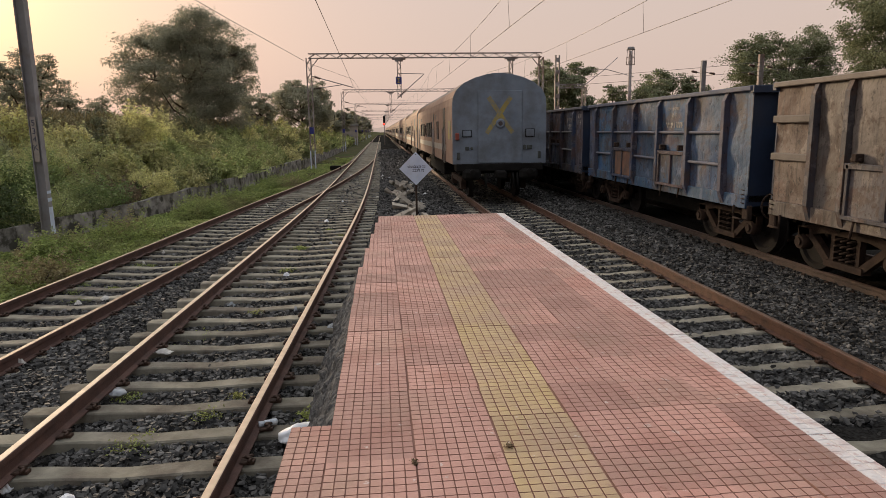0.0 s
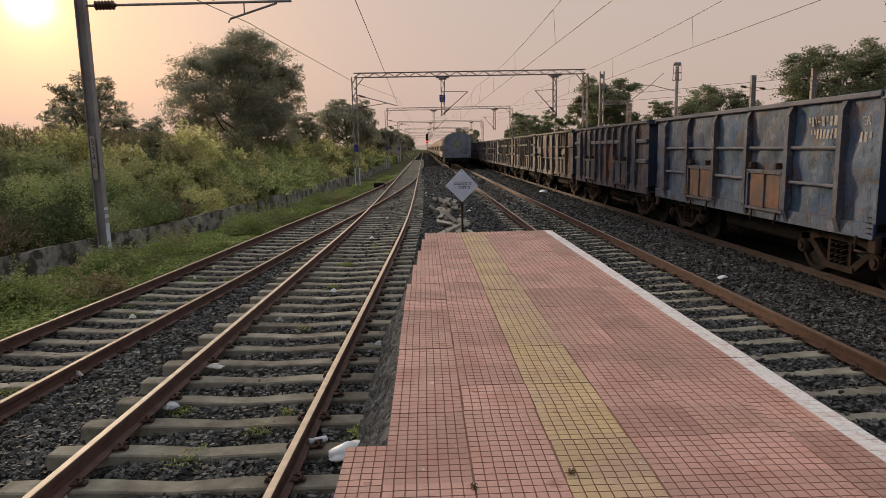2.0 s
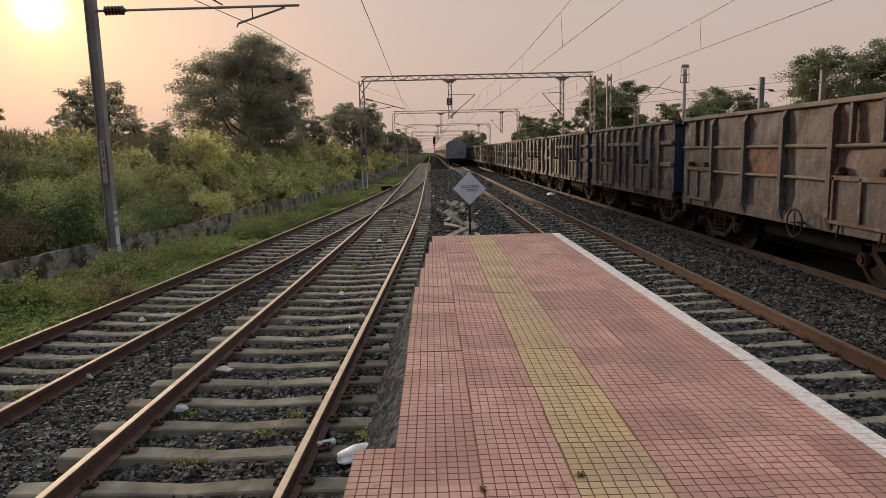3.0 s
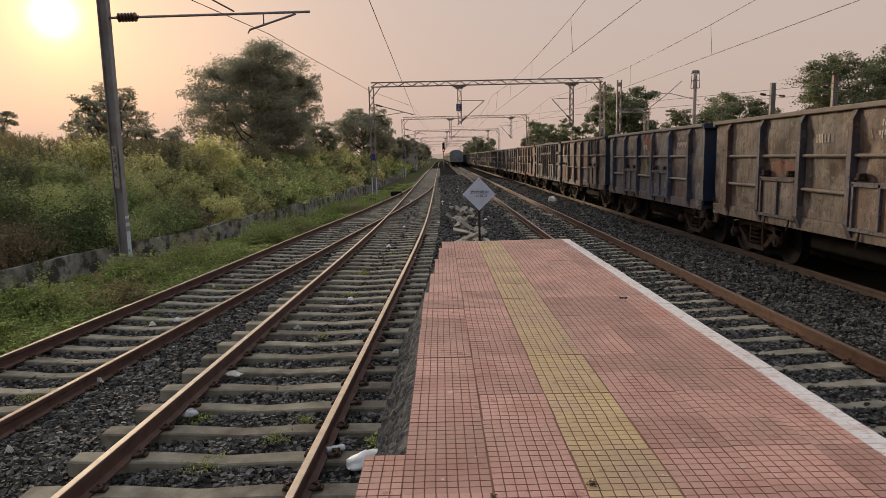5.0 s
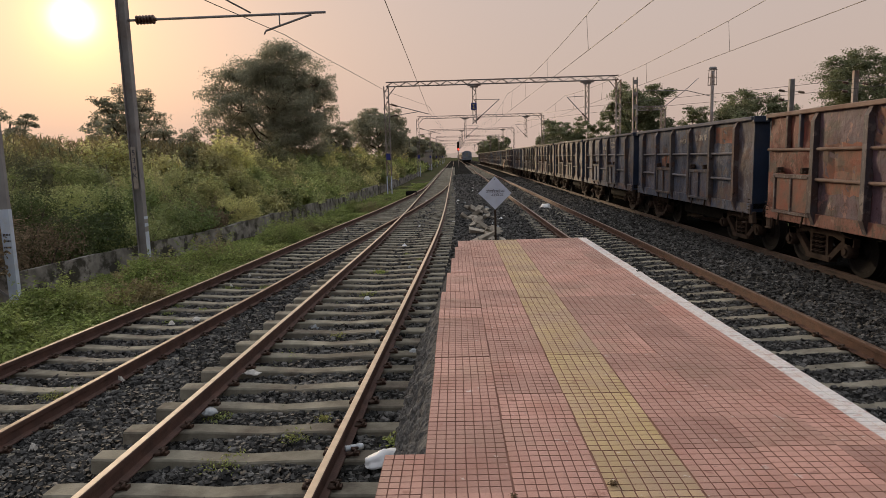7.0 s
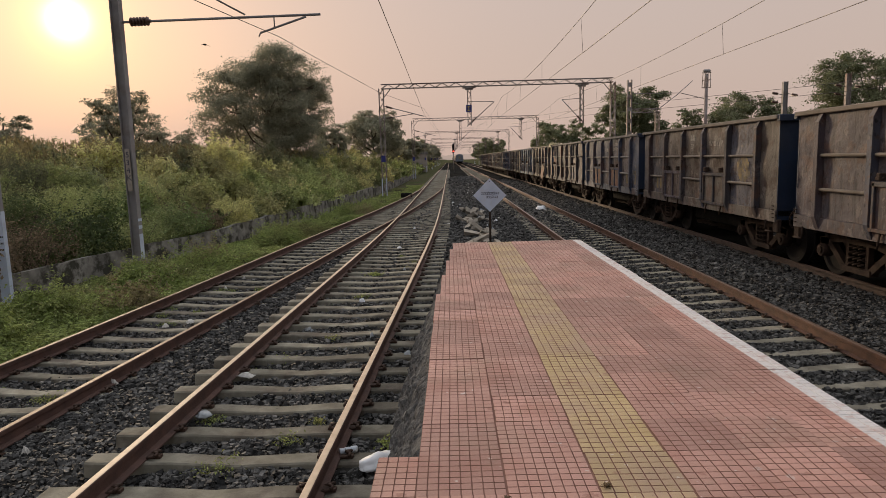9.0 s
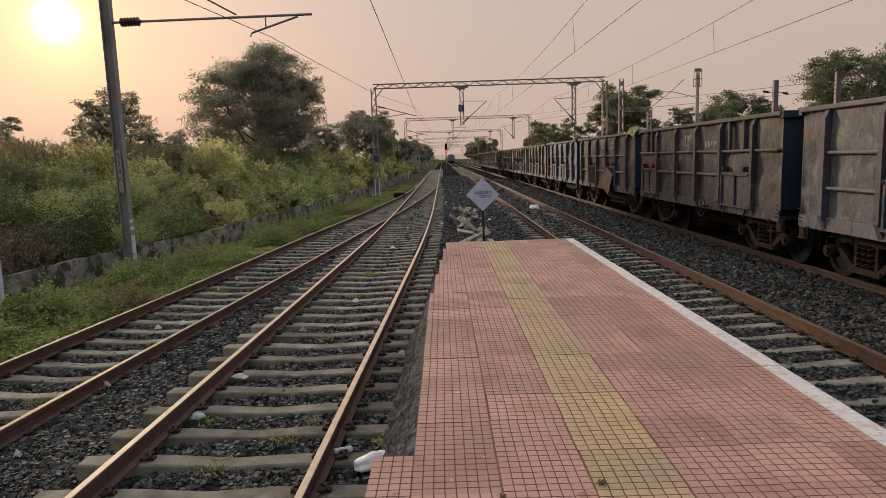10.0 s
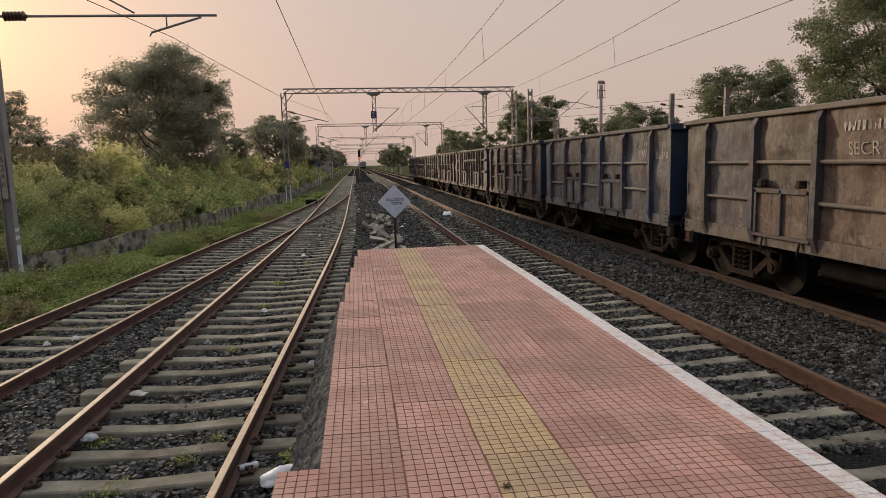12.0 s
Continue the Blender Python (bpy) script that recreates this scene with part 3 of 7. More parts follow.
def track(label, line, steel, sleepers, clips, rails=(-1, 1), reach=(1e9, 1e9), head=None):
    """Rails on sleepers along a centre line. sleepers: first and last place along y."""
    ob = tagged(new("railway_track"), label, "railway track", kind="structure")
    for side, far in zip(rails, reach):
        rail(ob, offset_line(line[line[:, 1] <= far], side * GAUGE), steel, head)
    y, count = sleepers[0], 0
    far_v, far_f = [], []
    base = np.array([v.co[:] for v in SLEEPER.vertices])
    quads = [tuple(p.vertices) for p in SLEEPER.polygons]
    quads = [q for q in quads if len(q) == 4]
    while y < sleepers[1]:
        x, z = np.interp(y, line[:, 1], line[:, 0]), np.interp(y, line[:, 1], line[:, 2])
        slope = (np.interp(y + 1, line[:, 1], line[:, 0]) - np.interp(y - 1, line[:, 1], line[:, 0])) / 2
        turn = -math.degrees(math.atan(slope)) + random.uniform(-0.5, 0.5)
        m = pose(x + random.uniform(-0.02, 0.02), y, z - 0.178, 0, random.uniform(-0.3, 0.3), turn)
        if count < 142:
            share("sleeper", SLEEPER, ob, m)
        else:
            far_f += [tuple(len(far_v) * 1 + i for i in q) for q in quads]
            far_v += [tuple(m @ Vector(p)) for p in base]
        if clips[0] < y < clips[1]:
            for s in (-1, 1):
                for inner in (-1, 1):
                    share("rail_clip", CLIP, ob, m @ pose(s * GAUGE + inner * 0.07, 0, 0.006, 0, 0, 0 if inner > 0 else 180))
        y += 0.605
        count += 1
    if far_v:
        far = from_arrays("far_sleepers", far_v, far_f, M_SLEEPER, parent=ob)
        far["kind"] = "stuff"
    return ob


main_line = smooth_line(MAIN, -6, 400, 2.0)
siding_line = smooth_line(SIDING, -4, 62, 1.0)
straight = np.array([[0.0, y, 0.0] for y in range(-30, 521, 10)])
pass_line, freight_line = straight + [PASS_X, 0, 0], straight + [FREIGHT_X, 0, 0]
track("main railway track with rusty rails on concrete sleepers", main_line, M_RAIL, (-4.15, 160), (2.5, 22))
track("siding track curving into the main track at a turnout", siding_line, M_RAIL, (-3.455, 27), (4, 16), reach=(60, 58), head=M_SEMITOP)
track("platform track with orange rusty rails on concrete sleepers", pass_line, M_RUSTRAIL, (-4.455, 190), (4, 26), head=M_BROWNTOP)
track("goods track under the wagons on concrete sleepers", freight_line, M_DARKRAIL, (-4.16, 120), (5, 20), head=M_DULLTOP)


def turnout_sleepers():
    """Long sleepers that carry both tracks through the turnout."""
    ob = tagged(new("turnout_sleepers"), "long weathered sleepers under the turnout", "sleepers", kind="structure")
    y = 27.2
    while y < 56:
        x0 = float(np.interp(y, siding_line[:, 1], siding_line[:, 0])) - GAUGE - 0.5
        x1 = float(np.interp(y, main_line[:, 1], main_line[:, 0])) - 1.38
        if x1 - x0 > 0.15:
            bm = bmesh.new()
            box(bm, x0, x1, y - 0.11, y + 0.11, -0.36, -0.18, 0.012)
            part("sleeper", bm, M_SLEEPER, ob)
        y += 0.605
    bm = bmesh.new()
    box(bm, -3.5, -2.75, 46.0, 46.5, -0.2, 0.12, 0.04)
    tagged(part("point_machine", bm, M_BLACK), "dark point machine beside the turnout", "point machine")


turnout_sleepers()


def ballast_height(x, y):
    side = np.interp(y, siding_line[:, 1], siding_line[:, 0])
    drop = np.interp(y, siding_line[:, 1], siding_line[:, 2])
    main = np.interp(y, main_line[:, 1], main_line[:, 0])
    w = np.clip((x - side) / (main - side + 1e-3) * 1.2 - 0.1, 0, 1)
    z = np.where(x < main, drop * (1 - w), 0.0) - 0.245
    z += 0.10 * np.exp(-((x - 6.2) / 0.45) ** 2) + 0.10 * np.exp(-((x - 1.6) / 0.9) ** 2) * (y > 12)
    z += 0.085 * np.clip((x - 5.0) / 0.12, 0, 1) - 0.008 * np.exp(-((x - side) / 1.3) ** 2) + 0.024 * np.exp(-((x - 4.1) / 1.2) ** 4)
    edge = np.minimum(np.clip((x - (side - 1.9)) / 0.9, 0, 1), np.clip((12.0 - x) / 1.2, 0, 1))
    return z - 0.45 * (1 - edge) ** 1.3


def ground_height(x, y):
    wall = np.interp(y, [p[0] for p in WALL_LINE], [p[1] for p in WALL_LINE])
    bank = np.clip((wall - x - 0.3) / 7.0, 0, 1)
    low = np.where(x < -2.5, -0.62, -0.46)
    z = low + (1.04 - low) * bank * bank * (3 - 2 * bank)
    side = np.interp(y, siding_line[:, 1], siding_line[:, 0])
    inside = np.clip((x - (side - 1.7)) / 0.6, 0, 1) * np.clip((11.3 - x) / 0.5, 0, 1)
    return z - 0.35 * inside


def grid_sheet(name, xs, ys, height, mat, rough=0.0):
    gx, gy = np.meshgrid(xs, ys)
    z = height(gx, gy) + rng.normal(0, rough, gx.shape) if rough else height(gx, gy)
    verts = np.stack([gx, gy, z], -1).reshape(-1, 3)
    nx, ny = len(xs), len(ys)
    i = (np.arange(ny - 1)[:, None] * nx + np.arange(nx - 1)[None]).ravel()[:, None]
    return from_arrays(name, verts, i + [0, 1, nx + 1, nx], mat, smooth=True)


def spaced(near0, near1, step, far):
    """Even steps near by, then ever longer ones out to far."""
    out = list(np.arange(near0, near1, step))
    while out[-1] < far:
        step *= 1.12
        out.append(out[-1] + step)
    return np.array(out)


xs = np.concatenate([-spaced(16, 17, 1.0, 2600)[::-1], np.arange(-15.5, 14, 0.5), spaced(14, 16, 1.0, 2600)])
ys = np.concatenate([-spaced(8, 10, 1.0, 600)[::-1], np.arange(-7, 60, 0.8), spaced(60, 62, 1.2, 3200)])
tagged(grid_sheet("ground", xs, ys, ground_height, M_SOIL), "dry brown soil with patches of weeds", "ground", kind="structure")
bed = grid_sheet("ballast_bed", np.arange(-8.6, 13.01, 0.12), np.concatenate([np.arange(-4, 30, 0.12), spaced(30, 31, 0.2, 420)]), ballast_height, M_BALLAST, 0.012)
tagged(bed, "bed of crushed stone ballast, coloured dark for the shaded gaps", "ballast", kind="structure")


def scatter_stones(name, regions, mat):
    """Crushed stones lying over the ballast bed: x0, x1, y0, y1, stones per square metre, size."""
    bv = np.array([(x, y, z) for x in (-0.75, 0.75) for y in (-0.75, 0.75) for z in (-0.75, 0.75)])
    bf = np.array([(0, 1, 3), (0, 3, 2), (4, 6, 7), (4, 7, 5), (0, 4, 5), (0, 5, 1), (2, 3, 7), (2, 7, 6), (0, 2, 6), (0, 6, 4), (1, 5, 7), (1, 7, 3)])
    # broken blocks: corners knocked in and out, a few dozen shapes to choose from
    shapes = [bv * rng.uniform(0.62, 1.2, (8, 1)) * rng.uniform(0.75, 1.25, (8, 3)) for _ in range(40)]
    v_all, f_all, base = [], [], 0
    for x0, x1, y0, y1, density, size in regions:
        n = int((x1 - x0) * (y1 - y0) * density * 1.2)
        x, y = rng.uniform(x0, x1, n), rng.uniform(y0, y1, n)
        # few stones lie on top of the sleepers
        bare = np.zeros(n, bool)
        for line, start, half in ((main_line, -4.15, 0.105), (pass_line, -4.455, 0.07)):
            off = np.abs((y - start + 0.3025) % 0.605 - 0.3025)
            bare |= (off < half) & (np.abs(x - np.interp(y, line[:, 1], line[:, 0])) < 1.36)
        keep = ~bare | (rng.uniform(0, 1, n) < 0.06)
        x, y = x[keep], y[keep]
        n = len(x)
        s = 0.9 * size * rng.uniform(0.5, 1.4, n)
        z = ballast_height(x, y) + s * rng.uniform(-0.1, 0.5, n)
        ang = rng.uniform(0, 6.283, (n, 2))
        for k in range(n):
            sh = shapes[k % 40] * [0.95, 0.78, 0.66] * s[k]
            c, q = math.cos(ang[k, 0]), math.sin(ang[k, 0])
            a, b = math.cos(ang[k, 1]), math.sin(ang[k, 1])
            r = np.array([[c, -q, 0], [q, c, 0], [0, 0, 1]]) @ np.array([[1, 0, 0], [0, a, -b], [0, b, a]])
            v_all.append(sh @ r.T + [x[k], y[k], z[k]])
            f_all.append(bf + base)
            base += len(bv)
    return tagged(from_arrays(name, np.concatenate(v_all), np.concatenate(f_all), mat), "loose dark grey crushed stones", "ballast", kind="stuff")


# ---- the platform ----
TOP, TILE, LONG = 0.766, 0.455, 0.4462     # height of the paving, width and length of a tile
FINE, COARSE = TILE / 8, TILE / 7       # cells of the red side tiles and of the others
EDGE_X, END_Y = 2.52, 12.856
COLS = [-0.21, 0.24, 0.70, 1.16, 1.615, 2.07]


def tile_mesh(name, nx, ny, mats, pick, cell=FINE, across=None):
    """A chequered tile: a grout bed with raised, chamfered cells."""
    bm = bmesh.new()
    across = across or [i * cell for i in range(nx + 1)]
    along = (LONG - 0.001) / ny
    box(bm, 0, nx * cell, 0, ny * along, -0.03, -0.006, index=0)
    for i in range(nx):
        for j in range(ny):
            x, y, wide = across[i], j * along, across[i + 1] - across[i]
            k = pick(i, j)
            g, h = (0.024, 0.054) if k != 2 else (0.012, 0.06)
            lo = [bm.verts.new((x + p * wide, y + q * along, -0.0062 if k != 2 else -0.004)) for p, q in ((g, g), (1 - g, g), (1 - g, 1 - g), (g, 1 - g))]
            hi = [bm.verts.new((x + p * wide, y + q * along, 0.0)) for p, q in ((h, h), (1 - h, h), (1 - h, 1 - h), (h, 1 - h))]
            bm.faces.new(hi).material_index = k
            for q in range(4):
                bm.faces.new((lo[q], lo[(q + 1) % 4], hi[(q + 1) % 4], hi[q])).material_index = 0 if k != 2 else k
    me = bpy.data.meshes.new(name)
    bm.to_mesh(me)
    bm.free()
    for m in mats:
        me.materials.append(m)
    return me


def build_platform():
    ob = tagged(new("platform"), "railway platform paved with red chequered tiles, a yellow band and a white edge", "platform", kind="structure")
    bm = bmesh.new()
    box(bm, 0.05, EDGE_X - 0.06, 3.47, END_Y - 0.06, -0.75, TOP - 0.03)
    box(bm, -0.415, EDGE_X - 0.06, -8.0, 3.4699, -0.75, TOP - 0.03)
    part("plinth", bm, M_CONCRETE, ob)
    bm = bmesh.new()
    box(bm, 0.05, EDGE_X - 0.07, 3.48, END_Y - 0.07, TOP - 0.028, TOP - 0.0085)
    box(bm, -0.2, 0.0499, 3.48, 7.9, TOP - 0.028, TOP - 0.0085)
    box(bm, -0.4, EDGE_X - 0.07, -3.0, 3.4799, TOP - 0.028, TOP - 0.0085)
    part("joint_bed", bm, M_GROUT, ob, "dirty mortar in the joints between the tiles")
    # rough cement side towards the main track
    nrow, ncol = 620, 56
    ys2 = np.linspace(3.46, END_Y - 0.02, nrow)
    verts = []
    for y in ys2:
        left = edge_at(y)
        spread = 0.06 + float(np.interp(y, [3.4, 6.4, 8.2, 9.3, 10.4, 11.2], [0.44, 0.44, 0.36, 0.32, 0.22, 0.03])) * (1 + 0.2 * noise.noise((y * 2.2, 3.0, 0.0)))
        for k in range(ncol):
            u = k / (ncol - 1)
            up = -0.5 + (TOP + 0.475) * u ** 0.9
            lump = 0.04 * noise.noise((y * 3.1, up * 2.0, 1.0)) + 0.045 * abs(noise.noise((y * 11.0, up * 7.0, 5.0))) + 0.035 * noise.noise((y * 24.0, up * 15.0, 9.0))
            verts.append((left + 0.035 - spread * (1 - u) ** 0.75 - lump * (1 - u ** 6), y, up + (0.5 * lump if u < 0.95 else 0)))
    i = (np.arange(nrow - 1)[:, None] * ncol + np.arange(ncol - 1)[None]).ravel()[:, None]
    side = from_arrays("cement_side", verts, i + [0, ncol, ncol + 1, 1], M_MORTAR, parent=ob)
    side["label"] = "rough grey cement side of the platform"
    red, yellow = [M_GROUT, M_TILE], [M_GROUT, M_YELLOW]
    full = tile_mesh("tile", 8, 7, red, lambda i, j: 1)
    wide = tile_mesh("tile", 7, 7, red, lambda i, j: 1, COARSE)
    gold = tile_mesh("tile", 7, 7, yellow, lambda i, j: 1, COARSE)
    edge = tile_mesh("tile", 7, 7, [M_GROUT, M_TILE, M_WHITE], lambda i, j: 2 if i > 4 else 1, COARSE, [0.0, 0.0607, 0.1214, 0.1821, 0.2428, 0.3035, 0.3793, 0.455])
    narrow = {n: tile_mesh("tile", n, 7, red, lambda i, j: 1) for n in (3, 4, 5, 6, 7)}
    y = END_Y - LONG
    while y > -3.2:
        for c, x in enumerate(COLS):
            me = gold if c == 2 else edge if c == 5 else full if c < 2 else wide
            if c == 0:
                n = int(round((COLS[1] - edge_at(y + 0.2)) / FINE))
                n = max(4, min(8, n))
                me = full if n == 8 else narrow[n]
                x = COLS[1] - 0.005 - n * FINE
            share("tile", me, ob, pose(x + random.uniform(-0.003, 0.003), y + random.uniform(-0.002, 0.002) + (0.012 if c in (1, 4) else 0), TOP + random.uniform(-0.002, 0.002), random.uniform(-0.2, 0.2), random.uniform(-0.2, 0.2), random.uniform(-0.35, 0.35)))
        if y < 3.2:
            share("tile", narrow[4], ob, pose(-0.449, y, TOP - 0.001))
        y -= LONG
    bm = bmesh.new()
    box(bm, -0.45, EDGE_X, -8.0, y + LONG - 0.01, TOP - 0.03, TOP - 0.002)
    part("paving", bm, M_TILE, ob)
    bm = bmesh.new()
    box(bm, EDGE_X - 0.10, EDGE_X + 0.005, -8.0, END_Y, TOP - 0.14, TOP - 0.031)
    part("edge_slab", bm, M_CONCRETE, ob)
    return ob


def edge_at(y):
    """The stepped left edge of the paving."""
    if y > 11.9:
        return 0.01
    if y > 10.4:
        return -0.07
    if y > 9.2:
        return -0.115
    if y > 8.0:
        return -0.165
    return -0.215


build_platform()


# ---- overhead line ----
def lattice(bm, a, b, w, h, n):
    """A braced girder of four chords between a and b."""
    a, b = Vector(a), Vector(b)
    d = (b - a).normalized()
    up = Vector((0, 0, 1)) if abs(d.z) < 0.9 else Vector((0, 1, 0))
    s = d.cross(up).normalized()
    up = s.cross(d)
    for i in (-1, 1):
        for j in (-1, 1):
            o = s * (w / 2 * i) + up * (h / 2 * j)
            beam(bm, a + o, b + o, 0.055)
    for k in range(n):
        p, q = a + (b - a) * (k / n), a + (b - a) * ((k + 1) / n)
        f = 1 if k % 2 else -1
        for i in (-1, 1):
            beam(bm, p + s * (w / 2 * i) + up * (h / 2 * f), q + s * (w / 2 * i) - up * (h / 2 * f), 0.035)
        for j in (-1, 1):
            beam(bm, p + up * (h / 2 * j) + s * (w / 2 * f), q + up * (h / 2 * j) - s * (w / 2 * f), 0.035)


def h_post(bm, wide, deep, flange, web, z0, z1):
    """A rolled H-section standing upright."""
    a, b, d, e = wide / 2, wide / 2 - flange, deep / 2, web / 2
    outline = [(-a, -d), (-b, -d), (-b, -e), (b, -e), (b, -d), (a, -d), (a, d), (b, d), (b, e), (-b, e), (-b, d), (-a, d)]
    low, high = ([bm.verts.new((x, y, z)) for x, y in outline] for z in (z0, z1))
    for k in range(12):
        bm.faces.new((low[k], low[(k + 1) % 12], high[(k + 1) % 12], high[k]))
    for q in ((0, 1, 10, 11), (2, 3, 8, 9), (4, 5, 6, 7)):
        bm.faces.new([high[k] for k in q])
    bm.faces.new([high[k] for k in (1, 2, 9, 10)])
    bm.faces.new([high[k] for k in (3, 4, 7, 8)])


def insulator(bm, a, b, r=0.07):
    outline = [(0.0, r * 0.35)]
    for k in range(6):
        u = 0.06 + 0.15 * k
        outline += [(u, r * 0.4), (u + 0.02, r), (u + 0.07, r * 0.9), (u + 0.10, r * 0.4)]
    lathe(bm, a, b, outline + [(1.0, r * 0.35)])


def portal(y, x0, x1, z, first):
    ob = tagged(new("overhead_line_portal"), "rusty steel lattice portal that carries the overhead line", "line portal", "portals over the tracks")
    ob.location = (x0, y, -0.3)
    w = x1 - x0
    zt = z + 0.3
    bm = bmesh.new()
    lattice(bm, (0, 0, zt - 0.16), (w, 0, zt - 0.16), 0.32, 0.32, 34)
    part("girder", bm, M_GALV, ob)
    for x in (0, w):
        bm = bmesh.new()
        lattice(bm, (x, 0, 0), (x, 0, zt - 0.3), 0.34, 0.30, 16)
        leg = part("leg", bm, M_GALV, ob)
        bm = bmesh.new()
        for a in (-0.17, 0.17):
            box(bm, x + a - 0.035, x + a + 0.035, -0.19, -0.155, 0.0, 1.35)
        part("white_foot", bm, M_SIGN, leg, "white painted foot")
        bm = bmesh.new()
        box(bm, x - 0.16, x + 0.16, -0.24, -0.2, 2.6, 3.1, 0.01)
        part("number_plate", bm, M_BLUEPLATE, leg, "small blue plate")
        bm = bmesh.new()
        s = 1 if x == 0 else -1
        beam(bm, (x, 0, zt - 1.2), (x + s * 0.75, 0, zt - 0.3), 0.06)
        part("knee_brace", bm, M_GALV, ob)
    for x, low in ((1.6, z - 3.25), (10.15, z - 3.3)):
        bm = bmesh.new()
        beam(bm, (x - x0 - 0.5, 0, zt - 0.40), (x - x0 + 0.5, 0, zt - 0.40), 0.3, 0.12)
        beam(bm, (x - x0 - 0.3, 0, zt - 0.52), (x - x0 + 0.3, 0, zt - 0.52), 0.2, 0.12)
        lattice(bm, (x - x0, 0, zt - 0.55), (x - x0, 0, low + 0.3), 0.26, 0.26, 7)
        drop = part("drop_arm", bm, M_GALV, ob)
        bm = bmesh.new()
        tip = x - x0 + (1.9 if x < 5 else -1.5)
        top = (x - x0, 0, z - 1.45 + 0.3)
        rod(bm, top, (tip, 0, z - 1.5 + 0.3), 0.025, seg=6)
        rod(bm, (x - x0 - (0.2 if x < 5 else -0.2), 0, low + 0.25), (tip, 0, z - 1.5 + 0.3), 0.035, seg=6)
        part("cantilever", bm, M_POLE, drop)
        bm = bmesh.new()
        a = Vector((x - x0 - (0.2 if x < 5 else -0.2), 0, low + 0.25))
        b = Vector((tip, 0, z - 1.2))
        insulator(bm, a + (b - a) * 0.12, a + (b - a) * 0.34, 0.1)
        part("insulator", bm, M_INSUL, drop, "brown ribbed porcelain insulator")
    # bracket towards the main track on the near leg
    bm = bmesh.new()
    rod(bm, (0.17, 0, 6.85), (3.2, 0, 6.0), 0.035, seg=6)
    rod(bm, (0.17, 0, 5.9), (2.4, 0, 6.2), 0.03, seg=6)
    bracket = part("cantilever", bm, M_POLE, ob)
    bm = bmesh.new()
    insulator(bm, (0.3, 0, 6.81), (0.85, 0, 6.66), 0.1)
    part("insulator", bm, M_INSUL, bracket, "brown ribbed porcelain insulator")
    bm = bmesh.new()
    insulator(bm, (0.3, 0, 5.92), (0.85, 0, 5.99), 0.1)
    part("insulator", bm, M_INSUL, bracket, "brown ribbed porcelain insulator")
    if first:
        bm = bmesh.new()
        x = 1.55 - x0
        box(bm, x - 0.22, x + 0.22, -0.25, -0.2, z - 2.25 + 0.3, z - 1.72 + 0.3, 0.01)
        plate = part("warning_plate", bm, M_BLUEPLATE, ob, "dark blue enamel plate with a yellow mark")
        bm = bmesh.new()
        zc = z - 1.685
        bend = [(0.11, 0.15), (-0.11, 0.15), (0.03, 0.0), (-0.11, -0.15), (0.11, -0.15)]
        for (a, b), (c, d) in zip(bend, bend[1:]):
            beam(bm, (x + a, -0.256, zc + b), (x + c, -0.256, zc + d), 0.01, 0.035)
        part("mark", bm, material("yellow_enamel", [(0.5, 0.4, 0.08), (0.6, 0.48, 0.1)], 5, 0.5), plate)
    return ob


for k, y in enumerate((51, 94, 139, 185, 231, 280, 330)):
    portal(y, -5.1, 12.5, 8.15, k == 0)


def left_mast():
    ob = tagged(new("overhead_line_mast"), "steel mast with a cantilever arm beside the grassy verge", "line mast", "masts beside the track")
    ob.location = (-9.2, 18.9, -0.5)
    bm = bmesh.new()
    h_post(bm, 0.264, 0.22, 0.024, 0.02, 0, 9.5)
    part("post", bm, M_POLE, ob)
    bm = bmesh.new()
    rod(bm, (0.15, 0, 6.95), (5.7, 0, 7.0), 0.035, seg=8)
    rod(bm, (4.4, 0, 6.98), (4.4, 0, 6.7), 0.02, seg=6)
    rod(bm, (4.0, 0, 6.55), (5.3, 0, 6.95), 0.03, seg=6)
    rod(bm, (4.0, 0, 6.55), (3.95, 0, 6.45), 0.02, seg=6)
    arm = part("cantilever", bm, M_POLE, ob)
    bm = bmesh.new()
    rod(bm, (0.1, 0, 9.0), (3.6, 0, 7.05), 0.025, seg=6)
    part("tie_rod", bm, M_POLE, ob)
    bm = bmesh.new()
    insulator(bm, (0.35, 0, 6.95), (0.95, 0, 6.96), 0.13)
    part("insulator", bm, M_INSUL, arm, "brown ribbed porcelain insulator")
    bm = bmesh.new()
    box(bm, -0.07, 0.07, -0.128, -0.113, 2.25, 3.45)
    board = part("number_board", bm, M_BOARD, ob, "narrow pale board with mast numbers")
    for k, ch in enumerate("534K"):
        lettering(ch, 0.22, M_INK, board, pose(0, -0.13, 3.28 - 0.22 * k, 90, 0, 0))
    for z0, z1 in ((0.9, 1.0), (1.12, 1.2), (0.0, 0.75)):
        bm = bmesh.new()
        box(bm, 0.1325, 0.137, -0.112, 0.112, z0 + 0.25, z1 + 0.25)
        part("white_band", bm, M_SIGN, ob, "white painted band")
    return ob


left_mast()


